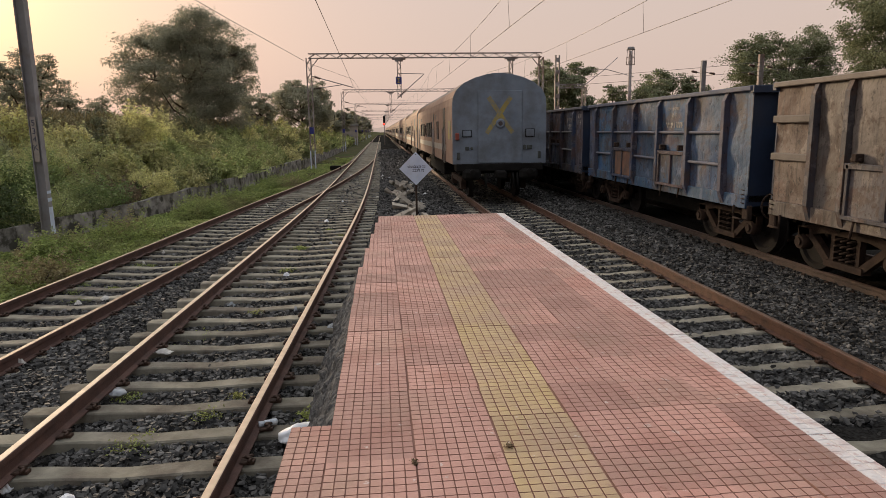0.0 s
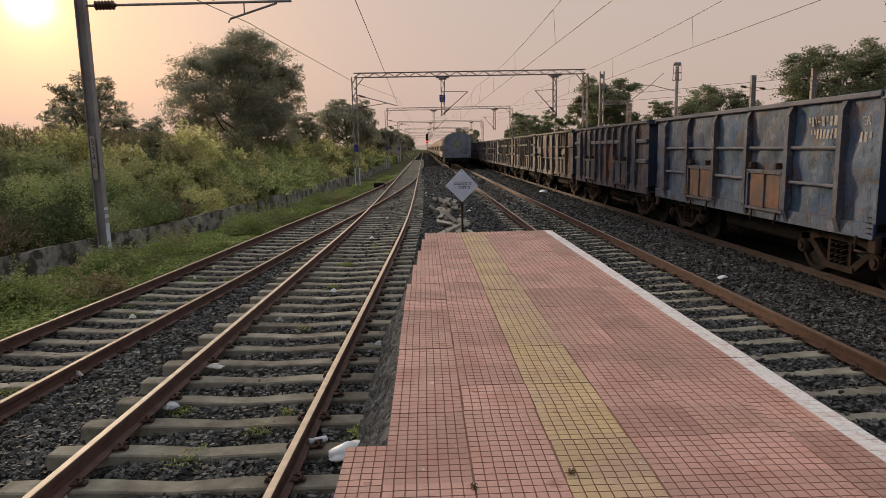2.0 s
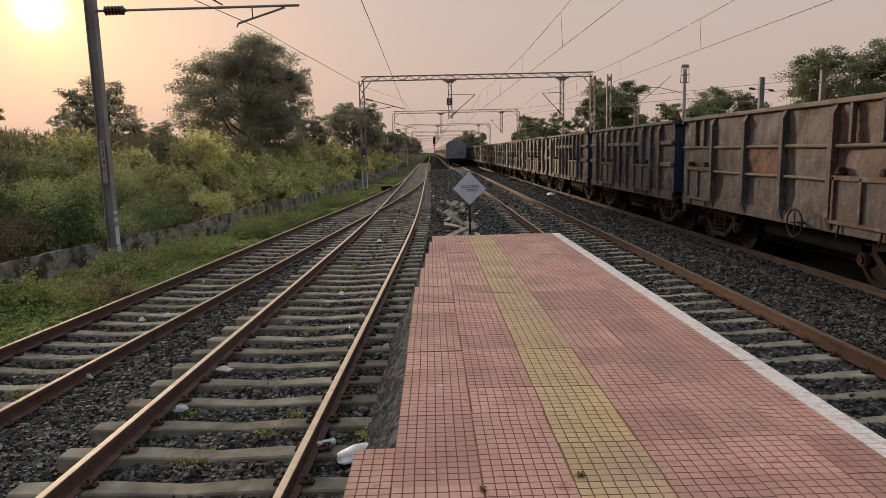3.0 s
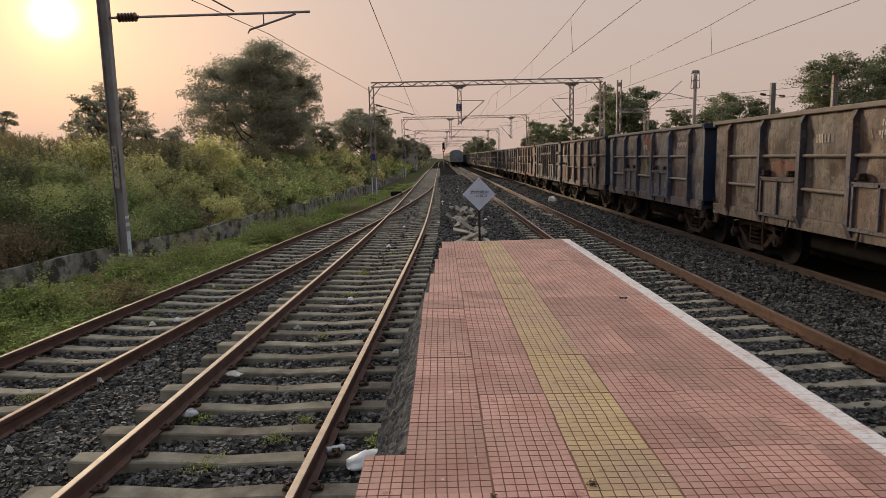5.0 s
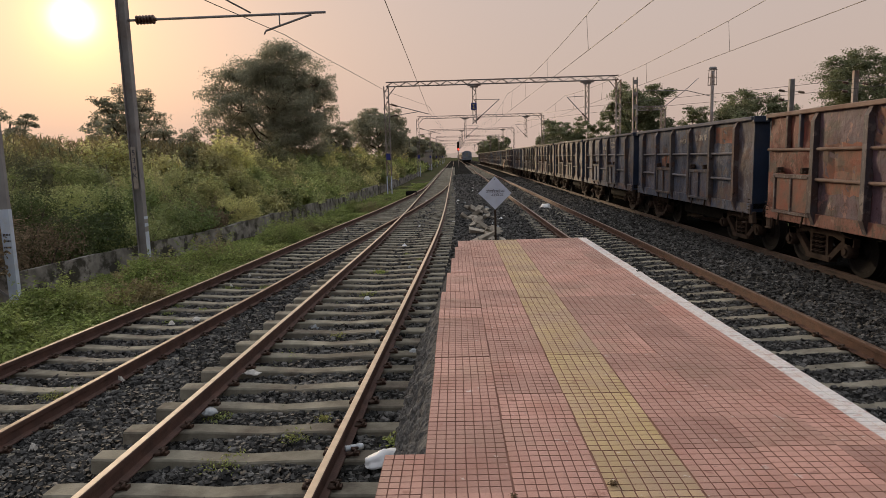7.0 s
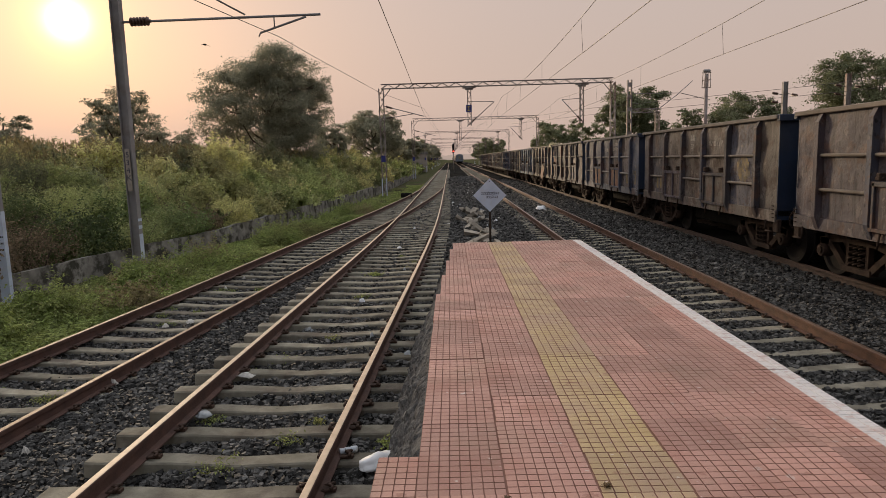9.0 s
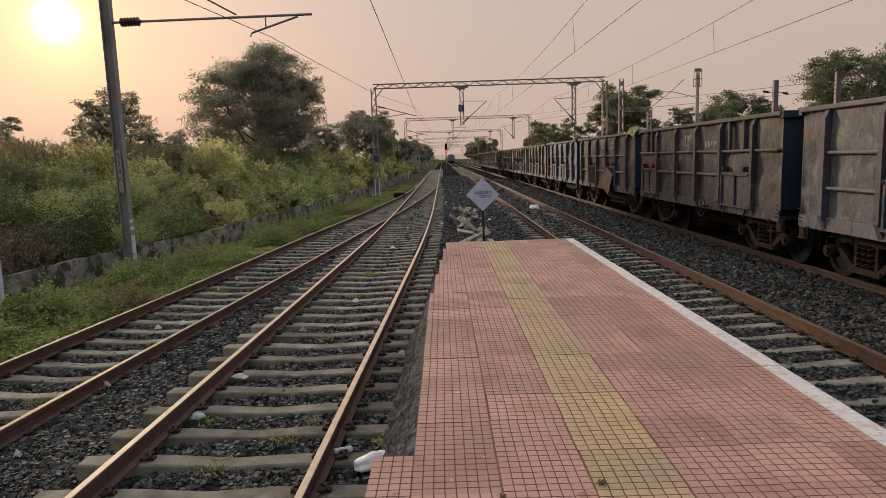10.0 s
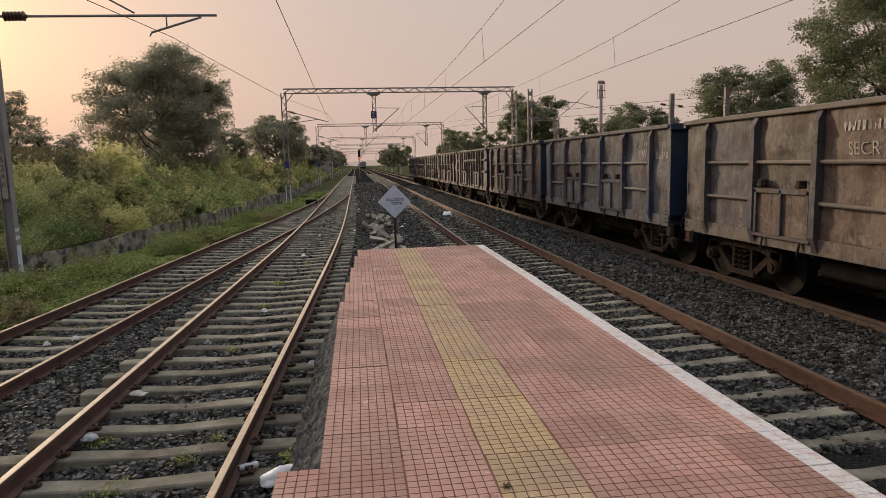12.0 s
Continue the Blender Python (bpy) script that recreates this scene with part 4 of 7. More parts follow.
def wires():
    """Contact and carrying wires with droppers over the right-hand tracks, bare contact wires over the others."""
    spans = [-36, 8, 51, 94, 139, 185, 231, 280, 330]
    for x, low, high, label in ((PASS_X, 5.55, 7.05, "over the platform track"), (FREIGHT_X + 0.15, 5.38, 6.75, "over the goods track")):
        ob = tagged(new("overhead_wires"), "thin dark overhead wires with droppers " + label, "overhead wire", "wires over the tracks")
        contact, carry = [], []
        for i, (a, b) in enumerate(zip(spans, spans[1:])):
            zig = 0.15 if i % 2 else -0.15
            contact.append((x + zig, a, low))
            n = 10
            pts = [Vector((x, a + (b - a) * k / n, high - 0.55 * (1 - (2 * k / n - 1) ** 2))) for k in range(n + 1)]
            carry += pts[:-1]
            for k in range(1, n, 2):
                drop = bmesh.new()
                tube(drop, [pts[k], (x + zig - 2 * zig * k / n, pts[k].y, low)], 0.006, 4)
                part("dropper", drop, M_WIRE, ob)
        for name, pts in (("contact_wire", contact), ("carrying_wire", carry)):
            bm = bmesh.new()
            tube(bm, pts, 0.010)
            part(name, bm, M_WIRE, ob)
    for label, lines in (("over the main track", [[(-1.1, -20, 5.65), (-1.36, 14, 5.62), (-1.43, 21.3, 5.6), (-1.75, 48, 5.6), (-1.2, 94, 5.6), (-1.6, 139, 5.6), (-1.2, 185, 5.6), (-1.6, 231, 5.6), (-1.4, 330, 5.6)]]),
                         ("over the siding", [[(-8.5, -8, 5.85), (-5.25, 14.9, 5.9), (-4.68, 18.9, 5.93), (-4.48, 22.2, 5.93), (-3.5, 34.8, 5.9), (-1.9, 51, 6.3), (-1.4, 94, 6.2)]])):
        ob = tagged(new("overhead_wires"), "thin dark overhead wire " + label, "overhead wire", "wires over the tracks")
        for pts in lines:
            bm = bmesh.new()
            tube(bm, pts, 0.0095)
            part("contact_wire", bm, M_WIRE, ob)


wires()

# ---- goods wagons ----
M_WHEEL = material("worn_wheel_steel", [(0.010, 0.0085, 0.0075), (0.018, 0.015, 0.013)], 3.0, 0.8, 0.1, spec=0.2, bump=0.2)
HALF, WIDE, FLOOR, BRIM = 4.66, 1.55, 1.06, 3.05
PAINTED = PAINT["grey"]


def spring_nest(bm, x, z0, z1):
    """Three coil springs side by side, wound in one line."""
    pts = []
    for y in (-0.15, 0.0, 0.15):
        for k in range(33):
            a = 6.2832 * k / 8
            pts.append((x + 0.068 * math.cos(a), y + 0.068 * math.sin(a), z0 + (z1 - z0) * k / 32))
    tube(bm, pts, 0.021, 5)


def bogie(parent, y):
    ob = new("bogie")
    ob.parent = parent
    ob.location = (0, y, 0)
    for s in (-1, 1):
        x = s * 1.12
        bm = bmesh.new()
        t = 0.07
        # cast side frame: top member, two sloping struts, spring seat and axle boxes
        beam(bm, (x, -1.12, 0.66), (x, -0.45, 0.80), 0.12, 0.15)
        beam(bm, (x, -0.45, 0.80), (x, 0.45, 0.80), 0.12, 0.17)
        beam(bm, (x, 0.45, 0.80), (x, 1.12, 0.66), 0.12, 0.15)
        beam(bm, (x, -0.85, 0.66), (x, -0.35, 0.26), 0.11, 0.12)
        beam(bm, (x, 0.85, 0.66), (x, 0.35, 0.26), 0.11, 0.12)
        beam(bm, (x, -0.42, 0.26), (x, 0.42, 0.26), 0.16, 0.10)
        beam(bm, (x, -0.28, 0.28), (x, -0.28, 0.78), 0.10, 0.08)
        beam(bm, (x, 0.28, 0.28), (x, 0.28, 0.78), 0.10, 0.08)
        for a in (-1, 1):
            rod(bm, (x - s * 0.05, a * 1.0, 0.5), (x + s * 0.13, a * 1.0, 0.5), 0.14, 0.12, seg=12)
            rod(bm, (x + s * 0.13, a * 1.0, 0.5), (x + s * 0.16, a * 1.0, 0.5), 0.07, seg=8)
            beam(bm, (x, a * 1.0, 0.58), (x, a * 1.0, 0.74), 0.12, 0.28)
        part("side_frame", bm, M_BOGIE, ob)
        bm = bmesh.new()
        spring_nest(bm, x + s * 0.03, 0.32, 0.71)
        part("spring", bm, M_BOGIE, ob, "rusty coil springs")
    for a in (-1, 1):
        for s in (-1, 1):
            bm = bmesh.new()
            lathe(bm, (s * 0.77, a, 0.5), (s * 0.95, a, 0.5), [(0.0, 0.53), (0.16, 0.53), (0.18, 0.5), (0.9, 0.485), (0.9, 0.41), (0.65, 0.38), (0.6, 0.16), (1.0, 0.12), (1.0, 0.05)], 30)
            part("wheel", bm, M_WHEEL, ob, "dark steel wheel with a worn bright rim")
        bm = bmesh.new()
        rod(bm, (-1.1, a, 0.5), (1.1, a, 0.5), 0.08, seg=10)
        part("axle", bm, M_BLACK, ob)
    bm = bmesh.new()
    box(bm, -1.05, 1.05, -0.2, 0.2, 0.55, 0.85, 0.03)
    part("bolster", bm, M_BLACK, ob)
    return ob


def hopper_door(parent, s, y0, y1, rusty=False):
    x = s * (WIDE + 0.012)
    out = s * 0.05
    bm = bmesh.new()
    box(bm, min(x, x + out), max(x, x + out), y0 + 0.08, y1 - 0.08, 1.10, 1.86, 0.008)
    door = part("flap_door", bm, PAINTED, parent)
    bm = bmesh.new()
    xs0, xs1 = min(x + out, x + 1.9 * out), max(x + out, x + 1.9 * out)
    for yy in (y0 + 0.09, (y0 + y1) / 2 - 0.03, y1 - 0.15):
        box(bm, xs0, xs1, yy, yy + 0.06, 1.12, 1.86, 0.006)
    box(bm, xs0, xs1, y0 + 0.05, y1 - 0.05, 1.80, 1.88, 0.006)
    box(bm, xs0, xs1, y0 + 0.05, y1 - 0.05, 1.08, 1.14, 0.006)
    part("door_frame", bm, PAINTED, door)
    for yy in (y0 + 0.25, y1 - 0.33):
        bm = bmesh.new()
        box(bm, min(x, x + 2.6 * out), max(x, x + 2.6 * out), yy, yy + 0.1, 1.90, 2.02, 0.015)
        rod(bm, (x + 1.5 * out, yy - 0.05, 1.93), (x + 1.5 * out, yy + 0.16, 1.93), 0.03, seg=8)
        part("hinge", bm, M_BOGIE, door)
    bm = bmesh.new()
    rod(bm, (x + out, y1 - 0.3, 1.1), (x + 1.6 * out, y1 - 0.28, 0.82), 0.02, seg=6)
    part("latch", bm, M_BOGIE, door)
    bm = bmesh.new()
    rod(bm, (x + out, y0 + 0.3, 1.1), (x + 1.6 * out, y0 + 0.33, 0.86), 0.02, seg=6)
    part("latch", bm, M_BOGIE, door)


def bulge(y, z, seed):
    """Dents and buckles of a side sheet."""
    crease = abs(noise.noise((y * 1.3 + z * 0.9, z * 0.8 - y * 0.5, seed * 3.7)))
    return 0.06 * noise.noise((y * 1.4, z * 1.7, seed * 5.1)) - 0.07 * max(0.0, 0.12 - crease) / 0.12 * 0.5 + 0.02 * noise.noise((y * 4.0, z * 3.0, seed))


def ring(bm, c, r, across):
    """A spoked hand wheel of tube about c."""
    pts = [c + across * (math.cos(6.2832 * k / 20) * r) + Vector((0, 0, math.sin(6.2832 * k / 20) * r)) for k in range(21)]
    for a, b in zip(pts, pts[1:]):
        rod(bm, a, b, 0.018, seg=6)
    for k in (0, 5, 10, 15):
        rod(bm, c, pts[k], 0.012, seg=5)


def hand_wheel(parent, x, y, z):
    bm = bmesh.new()
    ring(bm, Vector((x, y, z)), 0.25, Vector((0, 1, 0)))
    rod(bm, (x, y, z), (x * 0.86, y, z), 0.03, seg=6)
    part("brake_wheel", bm, M_BOGIE, parent)


# upright posts along the sides, and the joints of the sheets, for each kind of wagon
POST_ROWS = ([k * 1.53 + 0.765 for k in range(-3, 3)], [-3.65, -2.88, -2.1, -1.25, -0.4, 0.4, 1.2, 2.0, 2.85, 3.6], [-3.55, -1.9, -0.35, 1.17, 2.76])
BAYS = (POST_ROWS[0], [-3.65, -2.88, -1.25, -0.4, 0.4, 1.2, 2.85, 3.6], POST_ROWS[2])


def wagon(kind):
    """An open bogie wagon, facing along y, on rails at z = 0. kind: 0 broad bays with two doors between, 1 close ribs, 2 broad bays with doors near the ends."""
    ob = new("goods_wagon")
    bm = bmesh.new()
    box(bm, -WIDE + 0.03, WIDE - 0.03, -HALF, HALF, FLOOR - 0.02, FLOOR + 0.1)
    box(bm, -0.3, 0.3, -HALF - 0.02, HALF + 0.02, 0.78, FLOOR - 0.02)
    for y in np.linspace(-4.2, 4.2, 9):
        box(bm, -1.4, 1.4, y - 0.05, y + 0.05, 0.84, FLOOR - 0.02)
    part("underframe", bm, M_BLACK, ob)
    # Plain black block for the brake gear, added to darken the space below.
    bm = bmesh.new()
    box(bm, -0.95, 0.95, -1.9, 1.5, 0.46, 0.78, 0.05)
    part("brake_gear", bm, M_BLACK, ob)
    for s in (-1, 1):
        # side sheets, bay by bay, each buckled in its own way
        bays = [-HALF, *BAYS[kind], HALF]
        for bay, (ya, yb) in enumerate(zip(bays, bays[1:])):
            bm = bmesh.new()
            n, rows = max(6, int((yb - ya) / 0.1)), 16
            vs = [[[bm.verts.new((s * (WIDE - 0.02 * q) + s * (bulge(y, z, bay + 9 * kind) if 0 < j < rows and 0 < i < n else 0), y, z)) for j, z in enumerate(np.linspace(FLOOR, BRIM, rows + 1))] for i, y in enumerate(np.linspace(ya, yb, n + 1))] for q in (0, 1)]
            for i in range(n):
                for j in range(rows):
                    bm.faces.new((vs[0][i][j], vs[0][i + 1][j], vs[0][i + 1][j + 1], vs[0][i][j + 1]))
                    bm.faces.new((vs[1][i][j], vs[1][i][j + 1], vs[1][i + 1][j + 1], vs[1][i + 1][j]))
                bm.faces.new((vs[0][i][0], vs[1][i][0], vs[1][i + 1][0], vs[0][i + 1][0]))
            for fc in bm.faces:
                fc.smooth = True
            part("side_panel", bm, PAINTED, ob)
        bm = bmesh.new()
        a, b = sorted((s * (WIDE - 0.04), s * (WIDE + 0.09)))
        box(bm, a, b, -HALF - 0.02, HALF + 0.02, BRIM - 0.01, BRIM + 0.075, 0.012)
        part("coping", bm, PAINTED, ob)
        bm = bmesh.new()
        a, b = sorted((s * (WIDE - 0.02), s * (WIDE + 0.035)))
        box(bm, a, b, -HALF, HALF, FLOOR - 0.14, FLOOR + 0.10, 0.008)
        part("sole_bar", bm, PAINTED, ob)
        posts = POST_ROWS[kind]
        wide, deep = ((0.12, 0.125), (0.10, 0.11), (0.12, 0.125))[kind]
        for y in posts:
            bm = bmesh.new()
            x0, x1 = s * WIDE, s * (WIDE + deep)
            prof = [(x0, FLOOR - 0.13), (x0 + s * 0.03, FLOOR - 0.13), (x1, FLOOR + 0.12), (x1, BRIM - 0.16), (x0 + s * 0.05, BRIM - 0.01), (x0, BRIM - 0.01)]
            f0 = [bm.verts.new((x, y - wide / 2, z)) for x, z in prof]
            f1 = [bm.verts.new((x, y + wide / 2, z)) for x, z in prof]
            for k in range(6):
                bm.faces.new((f0[k], f0[(k + 1) % 6], f1[(k + 1) % 6], f1[k]))
            bm.faces.new(f0)
            bm.faces.new(f1)
            bmesh.ops.recalc_face_normals(bm, faces=bm.faces)
            part("stanchion", bm, PAINTED, ob)
        doors = (((-2.295, -0.765), (0.765, 2.295)), ((-2.88, -1.25), (1.2, 2.85)), ((-3.55, -1.9), (2.76, 4.3)))[kind]
        a, b = sorted((s * WIDE, s * (WIDE + 0.085)))
        if kind != 1:
            ends = [posts[0], *posts[1:]] if not kind else [-HALF, *posts, HALF]
            for y0, y1 in zip(ends, ends[1:]):
                for z in ((2.30, 1.68), (), (2.37, 1.80))[kind]:
                    if z < 2 and kind == 2 and (y0 < -1.95 or y0 > 2.7):
                        continue
                    if z < 2 and (round(y0, 3), round(y1, 3)) in doors:
                        continue
                    bm = bmesh.new()
                    box(bm, a, b, y0 + 0.06, y1 - 0.06, z - 0.03, z + 0.03, 0.02)
                    for v in bm.verts:
                        v.co.z += 0.018 * noise.noise((v.co.y * 0.8, z * 3.0, kind * 7.0))
                    part("rib", bm, PAINTED, ob)
            if kind == 2:
                # short posts over the doors, and the brake wheel on the side
                for y in (-3.1, -2.35, 3.3, 3.8):
                    bm = bmesh.new()
                    box(bm, a, b, y - 0.04, y + 0.04, 2.405, BRIM - 0.012, 0.01)
                    part("short_post", bm, PAINTED, ob)
                hand_wheel(ob, s * (WIDE + 0.22), -1.15, 1.0)
        else:
            for y0, y1 in ((-HALF + 0.02, -3.72), (3.67, HALF - 0.02)):
                for z in (2.52, 1.91):
                    bm = bmesh.new()
                    box(bm, a, b + s * 0.02 if s > 0 else b, y0, y1, z - 0.06, z + 0.06, 0.015)
                    part("rib", bm, PAINTED, ob)
            bm = bmesh.new()
            box(bm, a, b, -1.9, 1.9, 2.46, 2.58, 0.012)
            part("rib", bm, PAINTED, ob)
        for y0, y1 in doors:
            hopper_door(ob, s, y0, y1)
    for e in (-1, 1):
        bm = bmesh.new()
        a, b = sorted((e * HALF, e * (HALF - 0.03)))
        box(bm, -WIDE, WIDE, a, b, FLOOR - 0.1, BRIM)
        wall = part("end_wall", bm, M_ENDBLUE, ob, "dark blue end wall")
        for x in (-1.05, -0.35, 0.35, 1.05):
            bm = bmesh.new()
            c, d = sorted((e * HALF, e * (HALF + 0.08)))
            box(bm, x - 0.06, x + 0.06, c + 0.001, d, FLOOR - 0.1, BRIM - 0.07, 0.01)
            part("end_stanchion", bm, M_ENDBLUE, wall)
        bm = bmesh.new()
        c, d = sorted((e * (HALF - 0.02), e * (HALF + 0.10)))
        box(bm, -WIDE - 0.06, WIDE + 0.06, c, d, BRIM - 0.06, BRIM + 0.08, 0.012)
        part("end_coping", bm, M_ENDBLUE, wall)
        bm = bmesh.new()
        box(bm, -0.16, 0.16, min(e * HALF, e * (HALF + 0.36)), max(e * HALF, e * (HALF + 0.36)), 0.86, 1.04, 0.03)
        rod(bm, (0.3, e * HALF, 0.8), (0.3, e * (HALF + 0.40), 0.45), 0.03, seg=8)
        rod(bm, (-0.3, e * HALF, 0.8), (-0.3, e * (HALF + 0.40), 0.45), 0.03, seg=8)
        part("coupler", bm, M_BLACK, ob)
        for s in (-1, 1):
            bm = bmesh.new()
            box(bm, s * 1.50 - 0.05, s * 1.50 + 0.05, min(e * 4.5, e * 4.7), max(e * 4.5, e * 4.7), 0.70, 0.98, 0.02)
            rod(bm, (s * 1.6, e * 4.3, 0.95), (s * 1.6, e * 4.3, 0.72), 0.02, seg=6)
            rod(bm, (s * 1.6, e * 4.3, 0.72), (s * 1.6, e * 4.6, 0.72), 0.02, seg=6)
            part("step", bm, M_BOGIE, ob)
        bogie(ob, e * 3.262)
    if kind != 2:
        bm = bmesh.new()
        ring(bm, Vector((-1.12, -HALF - 0.16, 0.98)), 0.24, Vector((1, 0, 0)))
        part("brake_wheel", bm, M_BOGIE, ob)
    for e in (-1, 1):
        # a lamp bracket and a rung ladder on the corner of the side
        for k in range(4):
            bm = bmesh.new()
            rod(bm, (-WIDE - 0.05, e * (HALF - 0.03), 1.02 + 0.08 * k), (-WIDE - 0.05, e * (HALF - 0.13), 1.02 + 0.08 * k), 0.010, seg=5)
            part("rung", bm, M_BOGIE, ob)
    return ob


# colour, ribs, label, wagon by wagon from the first to the last
TRAIN = [
    ("tan", 1, "dusty tan goods wagon with close ribs and side doors"), ("blue", 0, "faded blue open goods wagon with a rusty lower side"),
    ("grey", 0, "blue-grey open goods wagon with tan dust and blue end"), ("dark", 1, "sooty grey goods wagon with close ribs"),
    ("tan", 2, "dusty tan open goods wagon with a brake wheel on its side"), ("blue", 0, "light blue open goods wagon with brown doors"),
    ("navy", 1, "dark blue goods wagon with close ribs and rusty panels"), ("brown", 2, "brown-grey open goods wagon with a side brake wheel"),
    ("dark", 1, "dark grey goods wagon with close ribs"), ("tan", 1, "tan-grey goods wagon with close ribs"),
    ("dark", 0, "grimy dark grey open goods wagon with blue end"), ("tan", 0, "grey-brown open goods wagon with blue end and rust"),
    ("pale", 0, "pale tan-grey open goods wagon with yellow patches"), ("brown", 2, "mauve-brown open goods wagon with a rusty red door"),
    ("navy", 1, "dark blue-grey goods wagon with close ribs"), ("red", 2, "rust-red open goods wagon with brown panels"),
    ("navy", 0, "dark blue open goods wagon"), ("navy", 0, "dark blue open goods wagon"), ("dark", 0, "sooty grey open goods wagon"),
    ("brown", 0, "brown-grey open goods wagon"), ("tan", 0, "tan-grey open goods wagon with blue end"), ("pale", 0, "pale grey open goods wagon with rusty doors"),
    ("dark", 2, "sooty dark open goods wagon with a side brake wheel"), ("tan", 0, "dusty tan open goods wagon with a broken door"), ("blue", 0, "bright blue open goods wagon with dented sides"),
    ("tan", 0, "grey-tan open goods wagon with dented panels"), ("pale", 0, "pale blue-grey open goods wagon with dark blue end"), ("brown", 0, "dark brown open goods wagon"),
    ("dark", 1, "sooty grey goods wagon with close ribs"), ("brown", 0, "brown open goods wagon"), ("dark", 0, "dark grey open goods wagon"), ("brown", 0, "dark brown open goods wagon"), ("dark", 0, "dark grey open goods wagon")]
PITCH = 10.06


# seconds and how far the goods train has come, in metres
RUN = [(0.0, -0.83), (0.5, 9.51), (1.0, 20.5), (1.5, 30.92), (2.0, 41.2), (2.5, 52.1), (3.5, 73.2), (4.5, 94.1), (5.0, 104.3), (5.5, 114.75), (6.0, 125.2), (6.5, 135.75),
       (7.0, 146.3), (8.0, 167.3), (9.0, 187.98), (9.5, 198.28), (10.0, 208.6), (10.5, 218.85), (11.0, 228.4), (11.5, 238.43), (12.0, 248.55)]


# Darker paint for posts and door frames; it carries the posts' side shade.
POSTS = {"tan": "dark", "grey": "navy", "pale": "navy", "blue": "navy", "navy": "dark", "dark": "dark", "brown": "dark", "red": "brown"}


def repaint(ob, paint):
    for o in ob.children_recursive:
        if o.type == "MESH" and o.data.materials[0] == PAINTED:
            o.material_slots[0].link = "OBJECT"
            kind = o.name.split(".")[0]
            if kind in ("stanchion", "short_post", "door_frame"):
                o.material_slots[0].material = PAINT[POSTS[paint]]
            else:
                o.material_slots[0].material = (TRIM if kind in ("rib", "coping") else PAINT)[paint]


first = [wagon(0), wagon(1), wagon(2)]
wagons = []
used = [False, False, False]
for n, (paint, kind, label) in enumerate(TRAIN):
    here = pose(FREIGHT_X, 0.05 + PITCH * (n + 0.5), 0)
    if not used[kind]:
        w = first[kind]
        w.matrix_basis = here
        used[kind] = True
    else:
        w = copy_thing(first[kind], here)
    repaint(w, paint)
    tagged(w, label, "goods wagon", "wagons of the goods train")
    wagons.append(w)


def on_side(ob, kind, lift=0.007):
    """Lays a painted mark against the buckled side sheets, corner by corner."""
    ob.data.transform(ob.matrix_basis)
    ob.matrix_basis = Matrix()
    joints = [-HALF, *BAYS[kind], HALF]
    for v in ob.data.vertices:
        bay = max(0, min(len(joints) - 2, int(np.searchsorted(joints, v.co.y)) - 1))
        v.co.x = -WIDE - max(bulge(v.co.y, v.co.z, bay + 9 * kind), -0.03) - lift
    return ob


